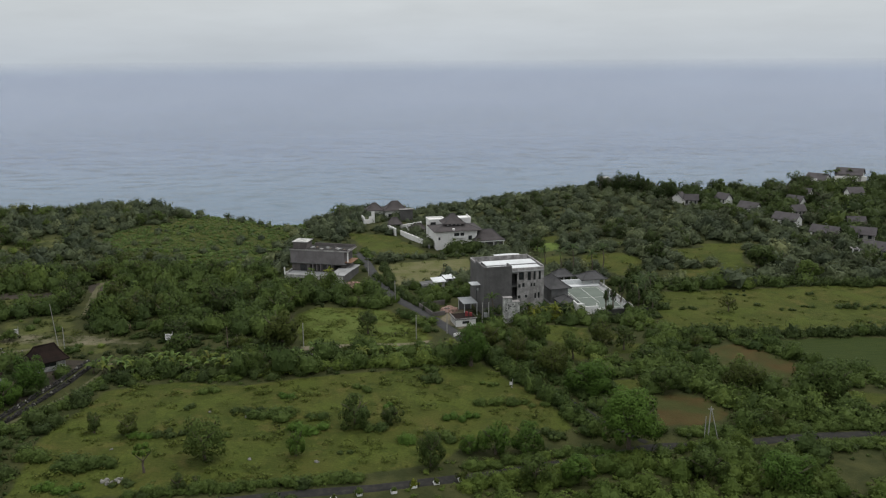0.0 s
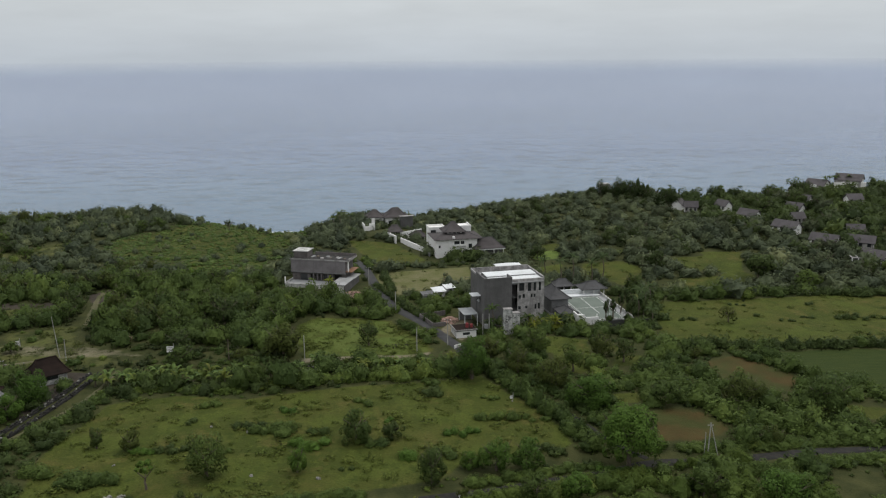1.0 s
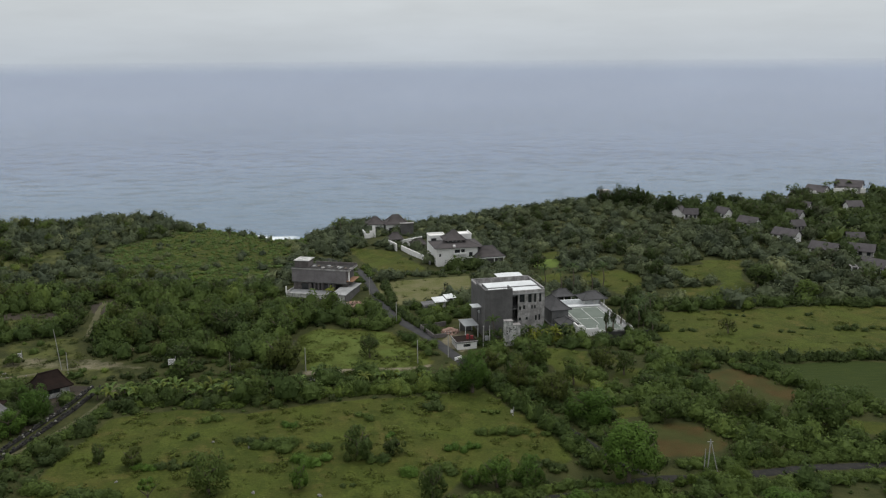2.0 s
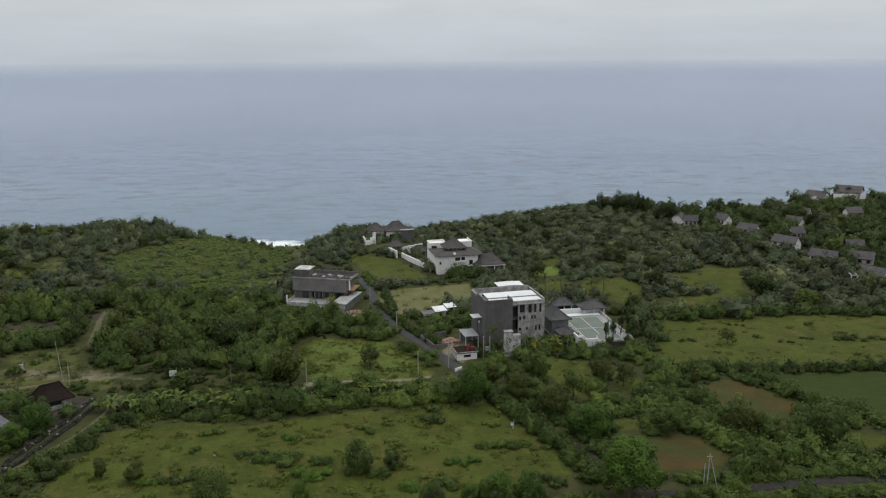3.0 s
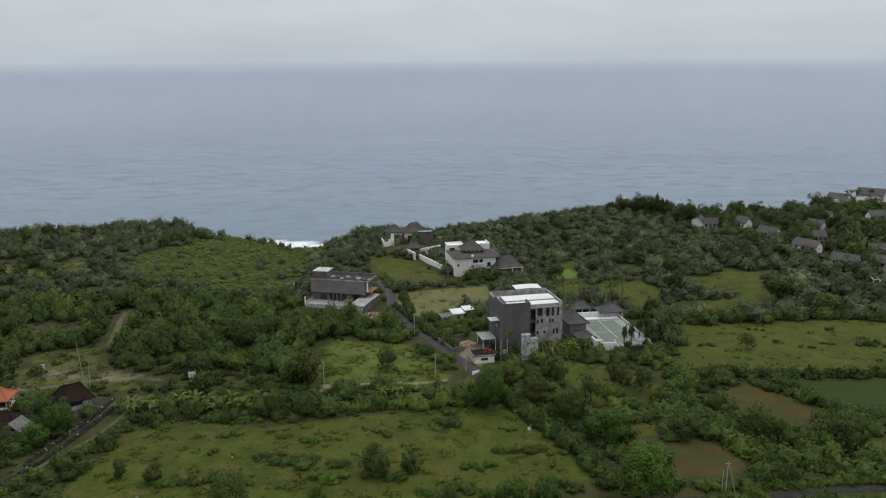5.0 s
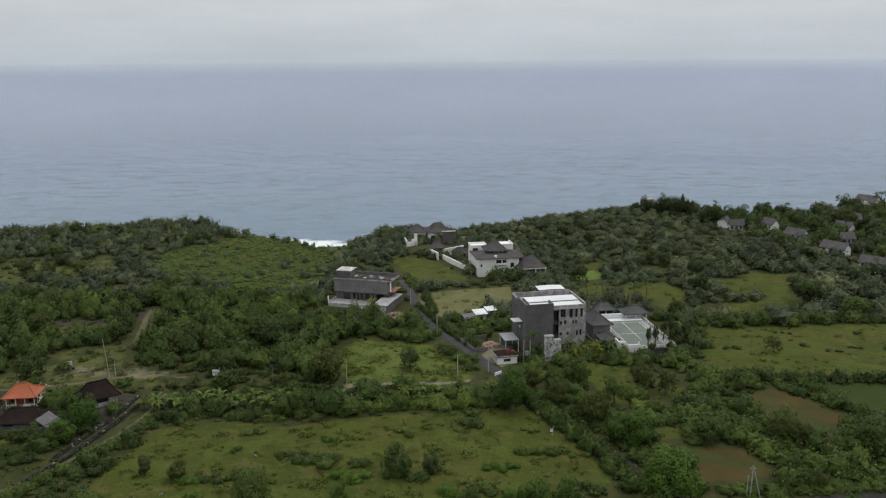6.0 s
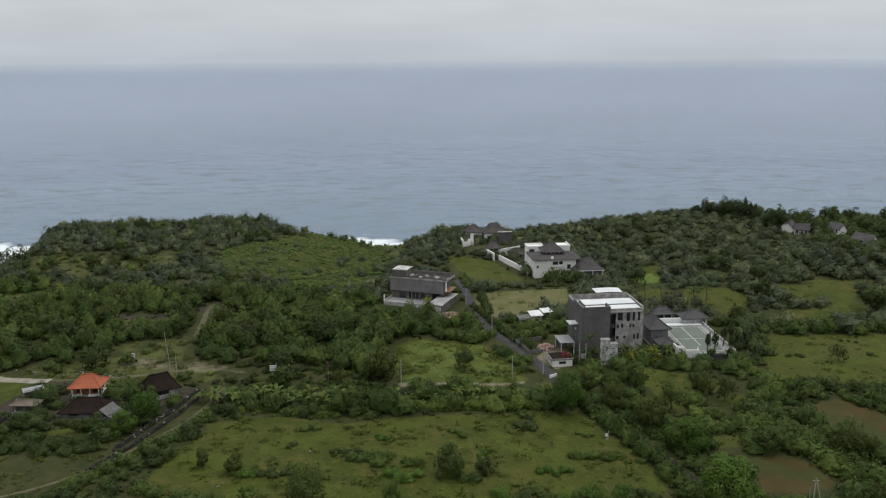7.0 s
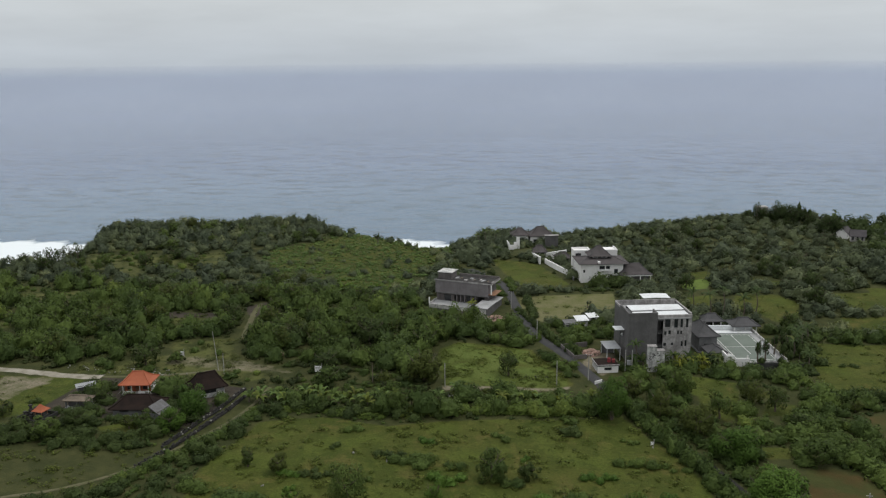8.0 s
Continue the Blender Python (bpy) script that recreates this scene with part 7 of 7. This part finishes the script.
shrine = thing("shrine_yard", -108.0, 142.6, -8, label="dark stone shrine yard with small orange roof", category="shrine")
shrine.matrix_world = shrine.matrix_world @ Matrix.Diagonal((0.74, 0.8, 0.85, 1))
part("wall", boxes((-4, 4, -3.2, -2.9, -0.5, 1.1), (-4, 4, 2.9, 3.2, -0.5, 1.1), (-4, -3.7, -2.9, 2.9, -0.5, 1.1), (3.7, 4, -2.9, 2.9, -0.5, 1.1), bevel=0.03), STONE, shrine)
part("base", boxes((0.2, 3.0, -1.2, 1.4, -0.5, 1.2), bevel=0.05), STONE, shrine)
for k in range(4):
    part("post", boxes((0.5 + 2.0 * (k % 2), 0.65 + 2.0 * (k % 2), -0.9 + 1.9 * (k // 2), -0.75 + 1.9 * (k // 2), 1.2, 2.5)), TIMBER, shrine)
part("roof", hip(-0.1, 3.3, -1.5, 1.7, 2.5, 1.3, 0.2, 0.12), TILE_ORANGE, shrine, "small orange tiled roof")
for sx, sy, tall in ((-2.6, 0.8, 3.0), (-1.4, 1.4, 2.4), (-2.8, -1.0, 2.0), (-1.0, -0.6, 1.7)):
    part("pedestal", boxes((sx - 0.35, sx + 0.35, sy - 0.35, sy + 0.35, -0.3, tall * 0.55), (sx - 0.5, sx + 0.5, sy - 0.5, sy + 0.5, tall * 0.55, tall * 0.63), (sx - 0.25, sx + 0.25, sy - 0.25, sy + 0.25, tall * 0.63, tall * 0.9), (sx - 0.42, sx + 0.42, sy - 0.42, sy + 0.42, tall * 0.9, tall), bevel=0.03), STONE, shrine)

for bx, by, bw, bh in [(-92, 144, 4, 1.8), (-87.5, 144.5, 3, 2.2), (-96.5, 146.5, 3, 2.0), (-87, 154.5, 4, 2.0), (-84, 157, 3, 2.4), (-83.5, 151, 3.5, 2.6), (-80, 153, 4, 3.0), (-103.5, 147, 4, 1.2),
                       (-76, 151, 3, 2.4), (-75.5, 158, 2.5, 2.2), (-98, 138, 5, 2.4), (-93, 136, 5, 2.4), (-87, 135, 5, 2.2), (-82, 134, 4, 2.2), (-114, 150, 3, 1.6), (-90, 163.5, 3, 1.5), (-83, 165, 4, 2.0), (-85, 148.5, 2.5, 2.2), (-88.5, 145.2, 3.5, 1.8), (-100, 146, 4, 1.8), (-97, 151.5, 4, 1.6), (-99.5, 143, 4, 2.2), (-101, 136, 6, 3.0), (-95, 134, 6, 2.8), (-90, 132.5, 5, 2.4), (-84.5, 132.5, 4, 2.0), (-79.5, 148, 3.5, 2.8), (-81.5, 155.5, 3, 2.2)]:
    bush(bx, by, bw, bh, LEAF_DARK, "dark green bush between old houses and a stone wall", 0.3)

# dry-laid wall of dark lava stones with pale ones between


def stone_wall(line, offset, tall):
    t = tagged(new("stone_wall"), "dry-laid wall of dark lava stones with pale stones beside a track", "wall")
    cube = [bmesh.new() for _ in range(4)]
    meshes = []
    for k, bm in enumerate(cube):
        bmesh.ops.create_icosphere(bm, subdivisions=1, radius=0.5)
        for v in bm.verts:
            v.co *= 0.8 + 0.4 * rng.random()
        for mat in (STONE, STONE_PALE):
            me = bpy.data.meshes.new("stone")
            bm.to_mesh(me)
            me.materials.append(mat)
            meshes.append(me)
        bm.free()
    # the packed heart of the wall, low and uneven
    bm = bmesh.new()
    for (ax, ay), (bx, by) in zip(line, line[1:]):
        ln = math.hypot(bx - ax, by - ay)
        wx_, wy_ = (bx - ax) / ln, (by - ay) / ln
        for k in range(int(ln / 0.8)):
            p = Vector((ax + wx_ * 0.8 * (k + 0.5) + wy_ * offset, ay + wy_ * 0.8 * (k + 0.5) - wx_ * offset, 0))
            p.z = float(height(p.x, p.y))
            m = Matrix.Translation(p) @ pose(0, 0, 0, 0, 0, math.degrees(math.atan2(wy_, wx_)) + 4 * rng.normal()) @ Matrix.Diagonal((1.1, 0.4, tall * (0.75 + 0.35 * rng.random()), 1))
            bmesh.ops.create_cube(bm, size=1.0, matrix=m)
    heart = part("core", bm, STONE, t)
    heart["kind"] = "stuff"
    n = 0
    for (ax, ay), (bx, by) in zip(line, line[1:]):
        ln = math.hypot(bx - ax, by - ay)
        wx_, wy_ = (bx - ax) / ln, (by - ay) / ln
        for row in range(2):
            for k in range(int(ln / 0.55)):
                f = (k + 0.5 * row + 0.3 * rng.random()) * 0.55
                x, y = ax + wx_ * f + wy_ * (offset + 0.12 * rng.normal()), ay + wy_ * f - wx_ * (offset + 0.12 * rng.normal())
                ob = new("stone", meshes[2 * rng.integers(4) + (1 if rng.random() < 0.10 else 0)])
                s_ = 0.34 + 0.24 * rng.random()
                ob.matrix_basis = Matrix.Translation((x, y, float(height(x, y)) + tall * (0.25 + 0.48 * row))) @ pose(0, 0, 0, 30 * rng.normal(), 30 * rng.normal(), 360 * rng.random()) @ Matrix.Diagonal((s_ * 1.15, s_, s_ * 0.8, 1))
                ob.parent = t
                n += 1


stone_wall(STONE_LINE, 0.0, 1.0)
stone_wall(STONE_LINE[1:], -2.0, 0.9)

# ---- poles, signs and small roadside things ----
def pole(x, y, tall, label, r=0.11, lean=0.0, arms=0, material=None):
    t = thing("utility_pole", x, y, label=label, category="utility pole")
    bm = bmesh.new()
    rod(bm, (0, 0, -0.4), (lean, 0, tall), r, r * 0.65, 9)
    part("shaft", bm, material or POLE, t)
    for k in range(arms):
        part("crossarm", boxes((lean - 0.7, lean + 0.7, -0.05, 0.05, tall - 0.35 - 0.5 * k, tall - 0.25 - 0.5 * k)), METAL_DARK, t)
        for s_ in (-0.6, 0.6):
            bm = bmesh.new()
            rod(bm, (lean + s_, 0, tall - 0.25 - 0.5 * k), (lean + s_, 0, tall - 0.08 - 0.5 * k), 0.05, 0.04, 6)
            part("insulator", bm, PLASTER, t)
    return t


GREY_POLE = "slim pale concrete utility pole beside a road"
pole(-30, 172, 5.4, "slim pale utility pole at a grass plot's corner")
pole(-6, 177, 5.6, "slim pale utility pole at a grass plot's corner")
pole(0.8, 181, 6.2, GREY_POLE, arms=1)
pole(-12.2, 206, 5.6, GREY_POLE, 0.13)
pole(-21.3, 233, 5.4, GREY_POLE, arms=1)
pole(-81.5, 172.5, 4.8, "short pale pole beside a tall leaning pole", 0.10)
pole(-83.5, 174, 9.4, "tall thin leaning pole beside a dirt track", 0.08, -0.9)
pole(-46, 171, 5.0, "dull wooden pole among bushes", 0.1, material=TIMBER_OLD)
tri = thing("braced_pole", 42.5, 126, label="pale concrete pole with a leaning brace and crossarm", category="utility pole")
for a, b, r in (((0, 0, -0.3), (0.2, 0, 5.6), 0.12), ((1.6, -0.3, -0.3), (0.3, 0, 5.2), 0.085), ((-0.5, 0.2, -0.3), (-0.45, 0.2, 3.8), 0.085)):
    bm = bmesh.new()
    rod(bm, a, b, r, r * 0.7, 8)
    part("shaft", bm, POLE, tri)
part("crossarm", boxes((-0.3, 0.65, -0.05, 0.05, 5.1, 5.2)), POLE, tri)


def board(x, y, turn, w, h, z, label, lines=3):
    t = thing("sign_board", x, y, turn, label=label, category="sign")
    bm = bmesh.new()
    rod(bm, (w / 2 + 0.08, 0, -0.3), (w / 2 + 0.08, 0, z + h + 0.6), 0.07, 0.06)
    part("post", bm, POLE, t)
    p = part("panel", boxes((-w / 2, w / 2, -0.04, 0.04, z, z + h), bevel=0.01), PLASTER, t, "white panel")
    for k in range(lines):
        part("text_bar", boxes((-w * 0.4, w * (0.38 - 0.1 * (k % 2)), -0.052, -0.042, z + h * (0.75 - 0.25 * k), z + h * (0.83 - 0.25 * k))), CONCRETE_DARK, p)


board(-58.6, 171.5, 8, 1.45, 1.3, 2.0, "white roadside sign board on a pale post")
board(-95.5, 180, 12, 0.8, 1.1, 0.8, "small white sign on a post in rough grass", 2)
board(12.6, 149.5, 0, 0.5, 0.6, 0.2, "small white marker post at a meadow's edge", 1)
banner = thing("roadside_barrier", 3.0, 179.2, 40, label="short white barrier beside the road end", category="barrier")
part("body", boxes((-1.0, 1.0, -0.1, 0.1, -0.1, 0.8), bevel=0.03), PLASTER, banner)


def planter(x, y, tall, material):
    t = thing("potted_plant", x, y, 15, label="leafy shrub in a square white planter by the road", category="potted plant", group="planters along the road")
    bm = boxes((-0.55, 0.55, -0.45, -0.37, 0, 0.4), (-0.55, 0.55, 0.37, 0.45, 0, 0.4), (-0.55, -0.47, -0.37, 0.37, 0, 0.4), (0.47, 0.55, -0.37, 0.37, 0, 0.4))
    part("pot", bm, PLASTER, t)
    part("soil", boxes((-0.46, 0.46, -0.36, 0.36, 0.05, 0.33)), SOIL, t)
    c, face = parted(crown(150, 9, 0.34, 1.0, skirt=-0.3))
    c *= tall * 0.5
    c[..., 2] += 0.3
    t.scale = (0.75, 0.75, 0.9)
    ob = new("foliage", leaf_mesh("foliage", c, np.full(len(c), 0.5), material, face))
    ob.parent = t


for px_, py_, tall, mt in ((-15.5, 107.2, 1.0, LEAF_DRY), (-7.2, 109.3, 1.1, LEAF), (-4.4, 110.8, 1.7, LEAF_YELLOW), (-1.2, 111.8, 1.3, LEAF_DRY), (2.4, 112.8, 2.2, LEAF_DRY), (-12, 108.6, 1.5, LEAF)):
    planter(px_, py_, tall, mt)
dead = thing("dead_shrub", -72.0, 184.0, label="leafless pale pinkish shrub among scrub", category="shrub")
bm = bmesh.new()
for k in range(16):
    a = math.tau * k / 16 + rng.random()
    rod(bm, (0, 0, 0), (math.cos(a) * 1.4 * rng.random(), math.sin(a) * 1.2, 1.0 + 1.2 * rng.random()), 0.07, 0.02, 5)
part("branches", bm, RUBBLE, dead)
